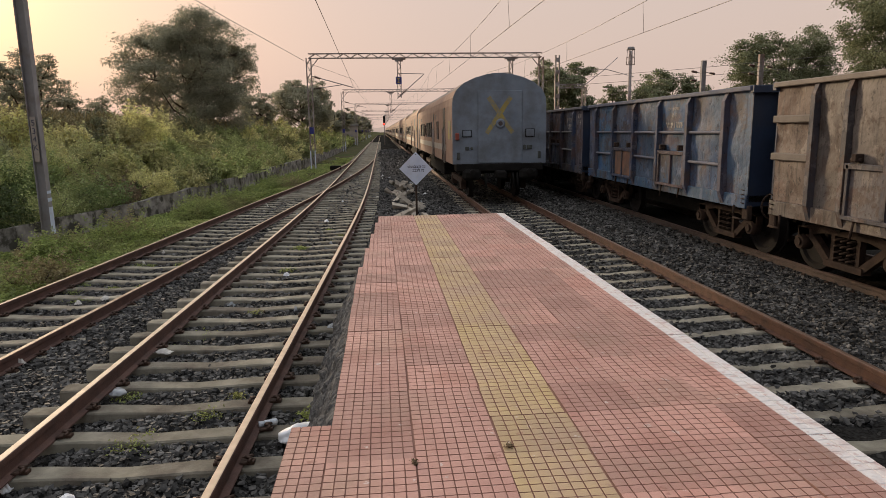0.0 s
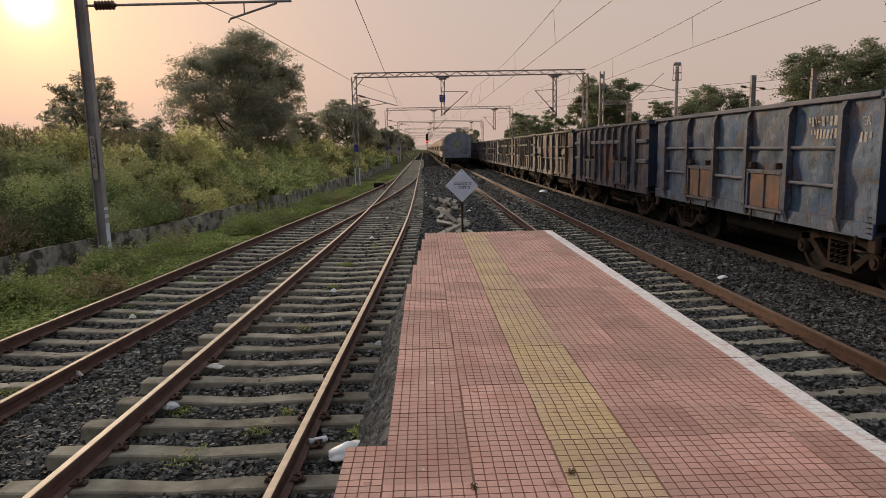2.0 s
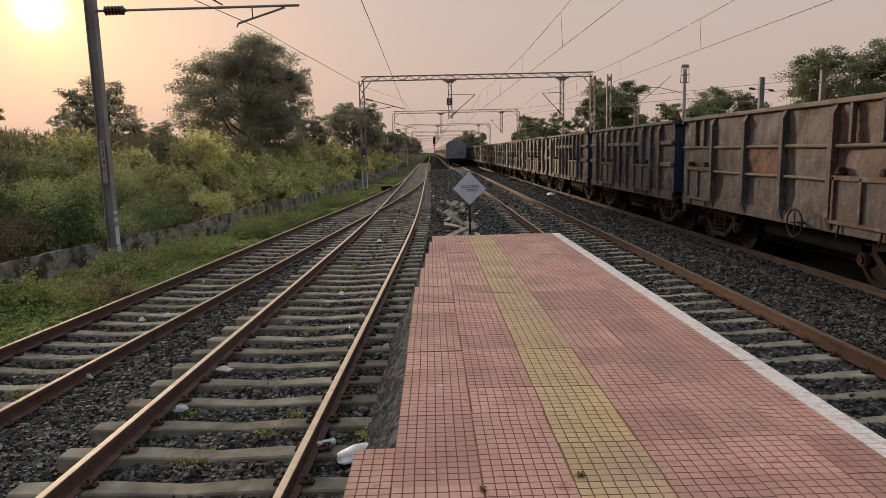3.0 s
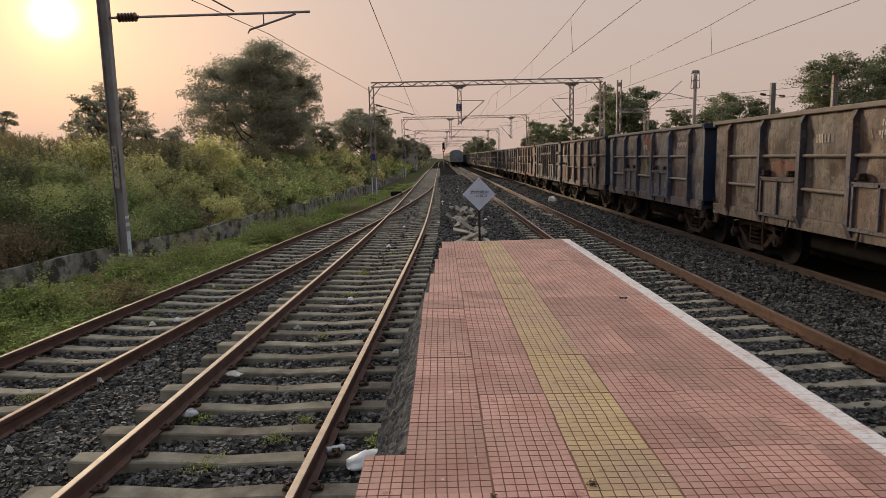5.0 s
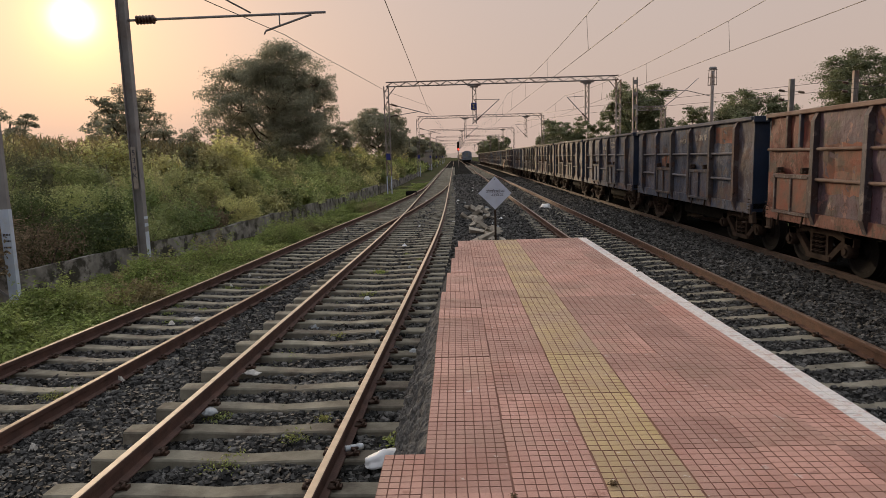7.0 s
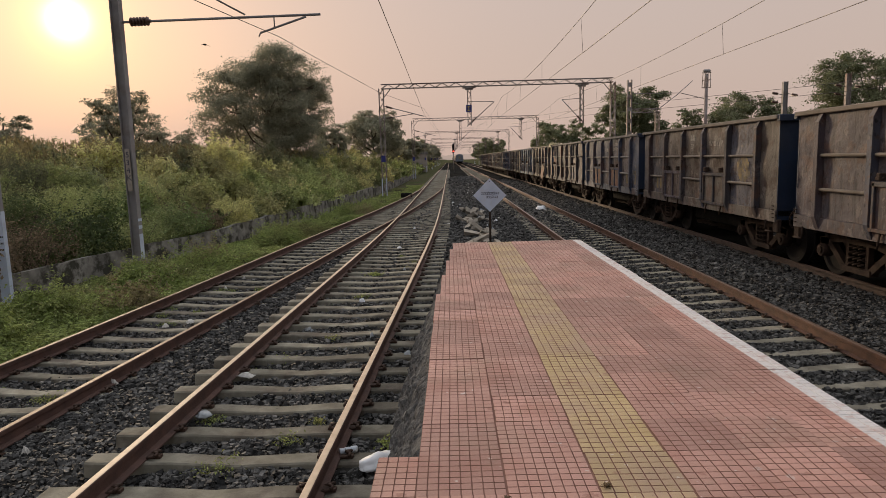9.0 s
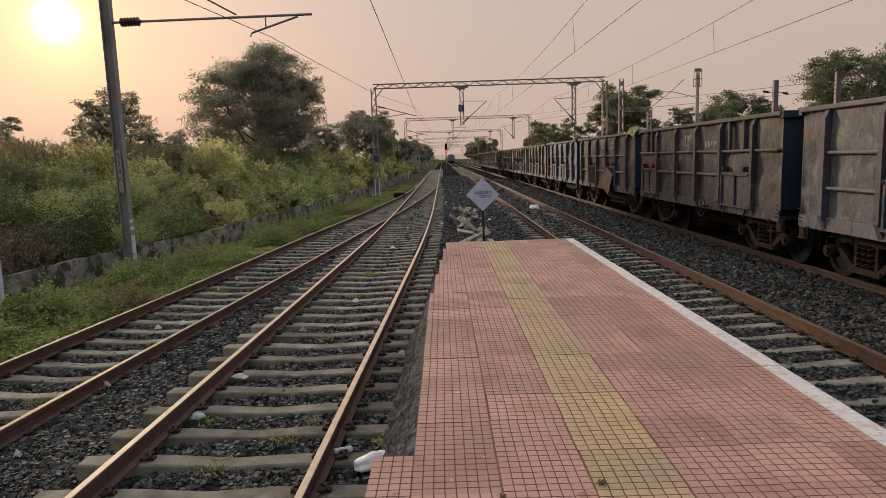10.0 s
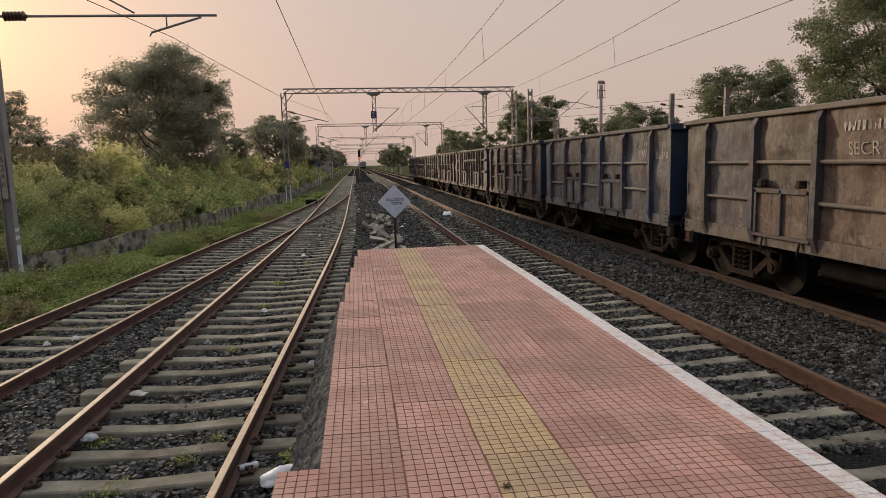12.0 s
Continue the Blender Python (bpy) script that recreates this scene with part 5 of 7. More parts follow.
def wagon_marks():
    """Painted marks: zone letters where they can be read, bars for the numbers, and the torn parts of one wagon."""
    chalk = material("worn_white_lettering", [(0.42, 0.38, 0.33), (0.52, 0.48, 0.42)], 9.0, 0.8, stain=(0.26, 0.23, 0.2), stain_scale=14.0, stain_at=0.5)
    ochre = material("worn_yellow_patch", [(0.24, 0.17, 0.06), (0.30, 0.215, 0.09)], 6.0, 0.8, stain=(0.12, 0.105, 0.09), stain_scale=5.0, stain_at=0.46)
    orange = material("orange_brown_steel_sheet", [(0.17, 0.075, 0.045), (0.24, 0.125, 0.08)], 3.0, 0.8, bump=0.4, bump_scale=8, stain=(0.11, 0.075, 0.055), stain_scale=2.6, stain_at=0.5)
    brick = material("faded_red_repaint", [(0.19, 0.06, 0.038), (0.25, 0.095, 0.06)], 3.0, 0.8, bump=0.4, bump_scale=8, stain=(0.10, 0.07, 0.055), stain_scale=3.0, stain_at=0.5)
    x = -WIDE - 0.055
    # wagon, letters, place along the side, height, size
    for n, text, y, z, size in ((1, "SWR", -1.46, 2.66, 0.17), (24, "ECR", -4.28, 2.42, 0.17), (24, "BOXNHL", -3.05, 2.82, 0.12), (26, "SER", -4.26, 2.68, 0.20), (2, "E R", -4.27, 2.60, 0.2), (5, "ER", -4.27, 2.70, 0.2),
                                (25, "SECR", -0.05, 2.47, 0.25), (25, "BLOCKED DOOR", 1.5, 1.75, 0.10), (2, "RETURN", 4.25, 2.66, 0.13), (10, "SECR", 0.1, 2.52, 0.23), (16, "WCR", -0.1, 2.66, 0.18),
                                (13, "S C", 0.35, 2.58, 0.24), (13, "R", 3.54, 2.68, 0.13), (22, "SCR", 0.4, 2.47, 0.22), (22, "R", 3.54, 2.52, 0.13), (20, "CR", 0.1, 2.56, 0.2)):
        on_side(lettering(text, size, chalk, wagons[n], pose(x, y, z, 90, 0, -90), "worn white painted letters"), TRAIN[n][1])
    r = np.random.default_rng(8)
    # wagon numbers as rows of bars: wagon, middle, height, length, size of the figures
    rows = [(1, -1.46, 2.82, 0.5, 0.07), (1, -1.5, 2.46, 0.85, 0.12), (2, -3.2, 2.70, 0.95, 0.17), (2, -3.3, 2.48, 0.75, 0.17), (2, -4.27, 2.82, 0.35, 0.14), (5, -3.2, 2.74, 0.9, 0.16), (5, -3.2, 2.53, 0.75, 0.16), (5, -4.27, 2.46, 0.3, 0.16),
            (10, -1.45, 2.76, 0.7, 0.16), (10, -1.5, 2.56, 0.75, 0.16), (10, 0.1, 2.78, 0.6, 0.18), (13, 0.35, 2.82, 0.5, 0.16), (13, -0.9, 1.2, 1.6, 0.08), (16, -1.5, 2.74, 0.8, 0.15), (20, -1.48, 2.62, 0.8, 0.13), (20, 0.1, 2.80, 0.4, 0.15),
            (22, -1.2, 2.55, 0.9, 0.15), (22, 0.4, 2.75, 0.5, 0.16), (26, -3.2, 2.72, 0.7, 0.14), (26, -3.25, 2.52, 0.6, 0.14), (26, -4.26, 2.46, 0.5, 0.15), (25, -0.05, 2.78, 0.7, 0.13), (24, -3.05, 2.60, 0.8, 0.13), (24, -3.1, 1.9, 0.4, 0.08)]
    for n in (11, 12, 17, 18, 19, 21, 23, 27, 29, 30, 31):
        rows += [(n, -1.5 if n % 2 else -3.1, 2.62, 0.8, 0.13), (n, -1.5 if n % 2 else -3.1, 2.80, 0.5, 0.1), (n, 0.1, 2.6, 0.5, 0.15)]
    for n, y, z, length, tall in rows:
        bm = bmesh.new()
        q = y - length / 2
        while q < y + length / 2:
            t = tall * r.uniform(0.18, 0.5)
            low = z - tall / 2 + (tall * 0.4 if r.uniform() < 0.2 else 0)
            bm.faces.new([bm.verts.new((0, a, b)) for a, b in ((q, low), (q, z + tall / 2), (q + t, z + tall / 2), (q + t, low))])
            q += t + tall * 0.28
        on_side(part("number_bars", bm, chalk, wagons[n], "worn white painted number"), TRAIN[n][1])

    def patch(n, y, z, a, b, mat, label, round_one=False):
        bm = bmesh.new()
        k = 9
        vs = [[bm.verts.new((0, y - a / 2 + a * i / k + 0.04 * noise.noise((j * 0.9, n * 3.1, y)), z - b / 2 + b * j / k + 0.05 * noise.noise((i * 0.9, n * 1.7, z)))) for j in range(k + 1)] for i in range(k + 1)]
        for i in range(k):
            for j in range(k):
                if not round_one or math.hypot(i + 0.5 - k / 2, j + 0.5 - k / 2) < k / 2 + 0.1:
                    bm.faces.new((vs[i][j], vs[i][j + 1], vs[i + 1][j + 1], vs[i + 1][j]))
        on_side(part("paint_patch", bm, mat, wagons[n], label), TRAIN[n][1], 0.005)

    for n, y, z, a, b in ((12, 0.15, 1.95, 0.35, 0.5), (12, 0.62, 1.9, 0.3, 0.42), (10, 3.2, 1.45, 0.6, 0.45), (2, 3.0, 1.4, 0.6, 0.4), (20, 3.05, 1.5, 0.5, 0.4), (21, -3.2, 1.5, 0.25, 0.4), (23, 3.1, 1.4, 0.5, 0.45), (13, 0.12, 1.47, 0.3, 0.28), (21, -4.2, 1.55, 0.3, 0.5)):
        patch(n, y, z, a, b, ochre, "worn yellow paint patch")
    patch(20, -3.08, 2.0, 0.62, 0.6, ochre, "worn yellow painted disc", True)
    for n, y, z, a, b in ((12, 0.0, 2.72, 0.7, 0.5), (6, 1.6, 1.75, 0.6, 1.1), (6, 0.0, 1.75, 0.65, 1.2), (6, -0.8, 1.8, 0.7, 1.2), (15, 0.4, 2.72, 1.3, 0.55), (15, 1.9, 2.0, 1.2, 0.9), (11, 1.5, 2.0, 0.9, 0.4), (7, 0.4, 2.1, 1.2, 0.5), (13, -1.1, 2.1, 1.1, 0.45), (16, -3.0, 2.75, 1.2, 0.4), (16, 1.5, 2.1, 1.0, 0.35), (22, 4.36, 2.1, 0.40, 1.75), (22, 3.5, 2.08, 1.1, 0.35)):
        patch(n, y, z, a, b, brick, "faded red-brown repaint")
    for n, y in ((1, 1.53), (5, -1.53), (5, 1.53), (21, -1.53), (21, 1.53), (10, -1.53)):
        bm = bmesh.new()
        box(bm, x - 0.022, x - 0.013, y - 0.55, y + 0.55, 1.15, 1.79, 0.003)
        part("patch_sheet", bm, orange, wagons[n], "orange-brown replacement sheet")
    for n, y in ((13, 3.53), (15, 3.53), (4, -2.72), (4, 3.53)):
        bm = bmesh.new()
        box(bm, x - 0.022, x - 0.013, y - 0.6, y + 0.6, 1.15, 1.79, 0.003)
        part("patch_sheet", bm, brick if n > 4 else orange, wagons[n], "red-brown replacement sheet" if n > 4 else "orange-brown replacement sheet")
    w = wagons[23]
    # Black sheets on the side stand in for the shade of the open holes.
    bm = bmesh.new()
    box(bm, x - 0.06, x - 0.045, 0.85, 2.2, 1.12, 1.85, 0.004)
    part("door_opening", bm, M_BLACK, w, "black sheet for the shade inside a missing door")
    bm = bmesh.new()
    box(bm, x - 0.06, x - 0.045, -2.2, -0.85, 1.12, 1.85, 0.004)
    part("door_opening", bm, M_BLACK, w, "black sheet for the shade inside a missing door")
    bm = bmesh.new()
    box(bm, -0.015, 0.015, -0.6, 0.6, -0.42, 0.42, 0.005)
    part("hanging_door", bm, orange, w, "door sheet hanging askew", at=pose(x - 0.12, -1.45, 1.32, 14, 8, 0))
    bm = bmesh.new()
    q = np.random.default_rng(4)
    g = [[bm.verts.new((-WIDE - 0.12 + 0.75 * i / 9, -4.85 + 1.0 * j / 9 + 0.05 * q.normal(), BRIM + 0.11 + 0.19 * math.exp(-((i - 3) / 3) ** 2 - ((j - 5) / 3.5) ** 2) + 0.03 * q.normal() - (0.22 if i == 0 else 0))) for j in range(10)] for i in range(10)]
    for i in range(9):
        for j in range(9):
            bm.faces.new((g[i][j], g[i + 1][j], g[i + 1][j + 1], g[i][j + 1]))
    bmesh.ops.solidify(bm, geom=list(bm.faces), thickness=0.012)
    part("torn_cover", bm, material("pale_yellow_plastic_sheet", [(0.48, 0.43, 0.24), (0.6, 0.55, 0.34)], 4.0, 0.6), w, "torn pale yellow plastic sheet")


wagon_marks()


# ---- passenger train ----
M_CREAM = material("cream_coach_paint", [(0.24, 0.15, 0.105), (0.30, 0.195, 0.14)], 1.5, 0.8, bump=0.1, stain=(0.26, 0.15, 0.09), stain_scale=0.8, stain_at=0.6)
M_COACHROOF = material("dusty_coach_roof", [(0.22, 0.18, 0.155), (0.29, 0.245, 0.21)], 1.5, 0.9, stain=(0.2, 0.15, 0.12), stain_scale=0.9)
M_COACHEND = material("blue_grey_coach_end", [(0.165, 0.195, 0.235), (0.225, 0.255, 0.295)], 1.6, 0.6, bump=0.1, stain=(0.13, 0.135, 0.145), stain_scale=1.2)
M_WINDOW = material("window_grille_and_doorway_shade", [(0.02, 0.018, 0.018), (0.035, 0.03, 0.03)], 6.0, 0.4)
M_BAND = material("beige_coach_band", [(0.30, 0.26, 0.20), (0.36, 0.31, 0.25)], 2.0, 0.55)
M_MARK = material("yellow_chalky_paint", [(0.27, 0.21, 0.09), (0.42, 0.31, 0.07)], 3.0, 0.8, stain=(0.20, 0.21, 0.22), stain_scale=4.5, stain_at=0.54)
M_DUSKY = material("dusky_green_fitting", [(0.05, 0.055, 0.05), (0.085, 0.09, 0.08)], 9.0, 0.7)
M_LENS = material("unlit_dark_lamp_glass", [(0.06, 0.045, 0.042), (0.10, 0.075, 0.07)], 12.0, 0.2)
COACH = [(-1.62, 1.27), (-1.62, 3.25), (-1.59, 3.5), (-1.47, 3.75), (-1.2, 3.98), (-0.82, 4.15), (-0.4, 4.26), (0, 4.295), (0.4, 4.26), (0.82, 4.15), (1.2, 3.98), (1.47, 3.75), (1.59, 3.5), (1.62, 3.25), (1.62, 1.27)]
C_LEN = 21.3


def coach():
    ob = new("railway_coach")
    bm = bmesh.new()
    f0 = [bm.verts.new((x, 0.05, z)) for x, z in COACH]
    f1 = [bm.verts.new((x, C_LEN, z)) for x, z in COACH]
    n = len(COACH)
    for k in range(n):
        fc = bm.faces.new((f0[k], f1[k], f1[(k + 1) % n], f0[(k + 1) % n]))
        fc.smooth = 1 < k < 12
        fc.material_index = 1 if 2 < k < 11 else 0
    bm.faces.new(f1)
    bm.faces.new(f0[::-1])
    part("body", bm, [M_CREAM, M_COACHROOF], ob)
    bm = bmesh.new()
    g0 = [bm.verts.new((x * 0.995, 0.0, z)) for x, z in COACH]
    g1 = [bm.verts.new((x * 0.995, 0.049, z)) for x, z in COACH]
    for k in range(n):
        bm.faces.new((g0[k], g0[(k + 1) % n], g1[(k + 1) % n], g1[k]))
    bm.faces.new(g0)
    bm.faces.new(g1[::-1])
    bmesh.ops.recalc_face_normals(bm, faces=bm.faces)
    end = part("end_wall", bm, M_COACHEND, ob, "blue-grey painted end wall")
    bm = bmesh.new()
    box(bm, -0.75, 0.78, -0.03, -0.001, 1.29, 3.72, 0.02)
    part("gangway_shutter", bm, M_COACHEND, end)
    bm = bmesh.new()
    for s in (-1, 1):
        beam(bm, (-s * 0.45, -0.036 - 0.002 * s, 2.3), (s * 0.38, -0.036 - 0.002 * s, 3.5), 0.004, 0.15)
    part("cross_mark", bm, M_MARK, end, "yellow painted cross")
    bm = bmesh.new()
    lathe(bm, (0.02, -0.03, 2.62), (0.02, -0.075, 2.62), [(0.0, 0.17), (0.6, 0.15), (1.0, 0.13), (1.0, 0.08), (0.7, 0.07)], 20)
    lamp = part("centre_lamp", bm, M_COACHEND, end)
    bm = bmesh.new()
    rod(bm, (0.02, -0.03, 2.62), (0.02, -0.07, 2.62), 0.078, seg=16)
    part("lens", bm, M_LENS, lamp, "unlit dark lamp glass")
    bm = bmesh.new()
    box(bm, -1.52, -1.39, -0.09, -0.001, 2.08, 2.32, 0.02)
    part("tail_lamp", bm, material("faded_red_lamp_box", [(0.26, 0.06, 0.04), (0.34, 0.09, 0.06)], 6.0, 0.6), end, "faded red tail lamp")
    for x, z, w, h in ((-1.12, 2.1, 0.14, 0.10), (1.05, 2.1, 0.14, 0.12), (-1.12, 1.60, 0.06, 0.06), (-0.96, 1.60, 0.04, 0.05), (0.86, 1.62, 0.05, 0.08), (1.04, 1.62, 0.09, 0.07), (-1.42, 1.35, 0.05, 0.12), (1.38, 1.35, 0.05, 0.12), (1.4, 2.0, 0.04, 0.16)):
        bm = bmesh.new()
        box(bm, x - w, x + w, -0.05, -0.001, z - h + 0.2, z + h + 0.2, 0.015)
        fitting = part("end_fitting", bm, M_DUSKY if z < 1.7 else M_COACHEND, end)
        if z > 2.05:
            bm = bmesh.new()
            box(bm, x - w - 0.02, x + w + 0.02, -0.03, -0.0005, z - h + 0.18, z + h + 0.22, 0.004)
            part("rim", bm, M_BLACK, fitting, "dark rubber rim")
    bm = bmesh.new()
    box(bm, -1.5, 1.5, -0.12, 0.6, 1.02, 1.28, 0.03)
    for s in (-1, 1):
        box(bm, s * 0.98 - 0.32, s * 0.98 + 0.32, -0.25, 0.1, 0.72, 1.10, 0.1)
        rod(bm, (s * 0.98, 0.0, 1.0), (s * 0.98, -0.5, 1.0), 0.09, seg=12)
    box(bm, -0.18, 0.18, -0.5, 0.1, 0.78, 1.05, 0.05)
    for x in (-0.5, 0.45, 0.6):
        rod(bm, (x, -0.1, 0.95), (x, -0.25, 0.45), 0.035, seg=6)
    part("buffer_gear", bm, M_BLACK, ob)
    for y in (2.9, C_LEN - 2.9):
        for s in (-1, 1):
            bm = bmesh.new()
            beam(bm, (s * 1.1, y - 1.7, 0.62), (s * 1.1, y + 1.7, 0.62), 0.14, 0.2)
            for a in (-1.45, 1.45):
                box(bm, s * 1.1 - 0.1, s * 1.1 + 0.1, y + a - 0.18, y + a + 0.18, 0.3, 0.62, 0.02)
            part("bogie_frame", bm, M_BOGIE, ob)
            for a in (-1.45, 1.45):
                bm = bmesh.new()
                lathe(bm, (s * 0.77, y + a, 0.46), (s * 0.95, y + a, 0.46), [(0.0, 0.49), (0.16, 0.49), (0.18, 0.46), (0.9, 0.45), (0.9, 0.38), (0.65, 0.35), (0.6, 0.15), (1.0, 0.1)], 24)
                part("wheel", bm, M_WHEEL, ob)
    bm = bmesh.new()
    box(bm, -1.3, 1.3, 6.5, 14.5, 0.5, 1.1, 0.03)
    part("underframe_box", bm, M_BLACK, ob)
    for s in (-1, 1):
        x = s * 1.622
        for y0, y1, z1 in ((2.5, 3.25, 3.25), (7.7, 8.15, 3.15), (C_LEN - 2.6, C_LEN - 1.9, 3.15)):
            # A dark panel takes the place of the shaded inside of the coach.
            bm = bmesh.new()
            a, b = sorted((x + s * 0.012, x - s * 0.05))
            box(bm, a, b, y0, y1, 1.2, z1, 0.005)
            part("doorway", bm, M_WINDOW, ob, "dark panel for the shaded inside of an open doorway")
        for y0 in (2.38, 3.27, 7.6, 8.17, C_LEN - 2.7, C_LEN - 1.88):
            bm = bmesh.new()
            rod(bm, (x + s * 0.04, y0, 1.3), (x + s * 0.04, y0, 2.5), 0.02, seg=6)
            part("grab_rail", bm, M_GALV, ob)
        bm = bmesh.new()
        a, b = sorted((x - s * 0.01, x + s * 0.015))
        box(bm, a, b, 0.5, 1.3, 2.1, 2.75, 0.01)
        part("side_plate", bm, M_MARK, ob, "yellowish plate with a dark rim")
        bm = bmesh.new()
        box(bm, min(x, x + s * 0.006), max(x, x + s * 0.006), 2.2, C_LEN - 2.2, 1.66, 1.90)
        part("side_band", bm, M_BAND, ob)
        for y, w, z0, z1 in ((5.4, 0.6, 2.05, 2.8), (9.0, 0.95, 2.1, 2.8), (10.3, 0.95, 2.1, 2.8), (11.6, 0.95, 2.1, 2.8), (13.2, 0.35, 2.2, 2.7), (14.3, 0.95, 2.1, 2.8), (15.6, 0.95, 2.1, 2.8), (17.0, 0.5, 2.1, 2.75), (6.6, 0.3, 2.9, 3.1), (16.9, 0.35, 2.9, 3.1)):
            bm = bmesh.new()
            a, b = sorted((x - s * 0.02, x + s * 0.010))
            box(bm, a, b, y, y + w, z0, z1, 0.05 if z0 < 2.8 else 0.01)
            part("window", bm, M_WINDOW, ob)
    return ob


coaches = []
one = coach()
for k in range(16):
    c = one if k == 0 else copy_thing(one, pose(PASS_X, 22.3 + k * 22.3, 0))
    c.matrix_basis = pose(PASS_X, 22.3 + k * 22.3, 0)
    tagged(c, "cream railway coach with a blue-grey end wall and yellow cross" if k == 0 else "cream railway coach with barred windows", "railway coach", "coaches of the passenger train")
    coaches.append(c)


# seconds, place, tip and turn of the light litter that the trains blow about
BAG = [(0.0, 5.9, 37.0, 0.2, 0, 0), (0.5, 6.16, 37.0, 0.5, 40, 30), (1.0, 6.9, 36.5, 0.8, 80, 70), (1.2, 6.85, 36.3, 0.3, 40, 90), (1.5, 6.51, 35.3, -0.10, 5, 100), (2.5, 6.46, 35.5, -0.10, 5, 105), (4.3, 6.35, 34.8, -0.02, 60, 110),
       (5.0, 6.0, 35.2, 0.0, 70, 120), (5.5, 5.4, 34.6, -0.05, 30, 130), (6.0, 4.39, 32.3, -0.19, 0, 140), (9.5, 4.44, 32.4, -0.19, 0, 145), (12.0, 4.5, 32.5, -0.19, 0, 145)]
SCRAP = [(0.0, 6.0, 3.0, 0.1, 0, 0), (0.7, 6.03, 9.67, -0.06, 40, 40), (0.9, 6.12, 12.44, 0.0, 80, 80), (1.0, 6.26, 13.77, 0.0, 80, 110), (1.2, 6.5, 15.6, -0.05, 40, 140), (1.5, 5.47, 13.61, -0.08, 5, 170), (1.8, 5.78, 12.57, -0.1, 20, 200), (2.2, 5.43, 11.14, -0.1, 10, 230),
         (3.2, 5.6, 6.0, -0.1, 10, 260), (4.2, 5.8, 1.0, -0.1, 5, 280), (12.0, 5.8, 1.0, -0.1, 5, 280)]
def blown():
    bag = crumpled("plastic_bag", 4.5, 32.5, -0.2, (0.6, 0.45, 0.22), "white plastic bag lying between the rails", "plastic bag", M_PLASTIC, 77)
    scrap = crumpled("plastic_scrap", 6.2, 14.0, -0.12, (0.22, 0.17, 0.05), "thin white plastic scrap blown over the ballast", "litter", M_PLASTIC, 78)
    return bag, scrap


def bird():
    """A small dark bird in flight: body, tail and two wings."""
    ob = tagged(new("bird"), "small dark bird flying up past the mast", "bird")
    bm = bmesh.new()
    lathe(bm, (0, -0.09, 0), (0, 0.11, 0), [(0.0, 0.006), (0.25, 0.03), (0.55, 0.036), (0.75, 0.024), (0.86, 0.026), (0.95, 0.014), (1.0, 0.003)], 10)
    part("body", bm, M_BLACK, ob)
    bm = bmesh.new()
    sweep_tail = [(-0.012, -0.08), (-0.03, -0.17), (0.03, -0.17), (0.012, -0.08)]
    top = [bm.verts.new((x, y, 0.004)) for x, y in sweep_tail]
    low = [bm.verts.new((x, y, -0.002)) for x, y in sweep_tail]
    bm.faces.new(top)
    bm.faces.new(low[::-1])
    for k in range(4):
        bm.faces.new((top[k], low[k], low[(k + 1) % 4], top[(k + 1) % 4]))
    part("tail", bm, M_BLACK, ob)
    wings = []
    for s in (-1, 1):
        bm = bmesh.new()
        shape = [(0.0, 0.05), (0.07, 0.055), (0.17, 0.0), (0.20, -0.06), (0.12, -0.035), (0.0, -0.05)]
        top = [bm.verts.new((s * x, y, 0.004)) for x, y in shape]
        low = [bm.verts.new((s * x, y, -0.003)) for x, y in shape]
        bm.faces.new(top)
        bm.faces.new(low[::-1])
        for k in range(6):
            bm.faces.new((top[k], low[k], low[(k + 1) % 6], top[(k + 1) % 6]))
        bmesh.ops.recalc_face_normals(bm, faces=bm.faces)
        wings.append((s, part("wing", bm, M_BLACK, ob)))
    return ob, wings


def insect():
    """A dark butterfly low over the tiles."""
    ob = tagged(new("butterfly"), "small dark butterfly fluttering low over the platform tiles", "butterfly")
    bm = bmesh.new()
    lathe(bm, (0, -0.012, 0), (0, 0.012, 0), [(0.0, 0.001), (0.4, 0.0025), (0.7, 0.003), (1.0, 0.001)], 8)
    bmesh.ops.scale(bm, vec=(1.7, 1.7, 1.7), verts=bm.verts)
    part("body", bm, M_BLACK, ob)
    wings = []
    for s in (-1, 1):
        bm = bmesh.new()
        shape = [(0.002, 0.006), (0.02, 0.018), (0.028, 0.008), (0.018, -0.002), (0.02, -0.014), (0.004, -0.01)]
        top = [bm.verts.new((s * x, y, 0.0008)) for x, y in shape]
        low = [bm.verts.new((s * x, y, -0.0008)) for x, y in shape]
        bm.faces.new(top)
        bm.faces.new(low[::-1])
        for k in range(6):
            bm.faces.new((top[k], low[k], low[(k + 1) % 6], top[(k + 1) % 6]))
        bmesh.ops.recalc_face_normals(bm, faces=bm.faces)
        bmesh.ops.scale(bm, vec=(1.7, 1.7, 1.7), verts=bm.verts)
        wings.append((s, part("wing", bm, M_BLACK, ob)))
    return ob, wings


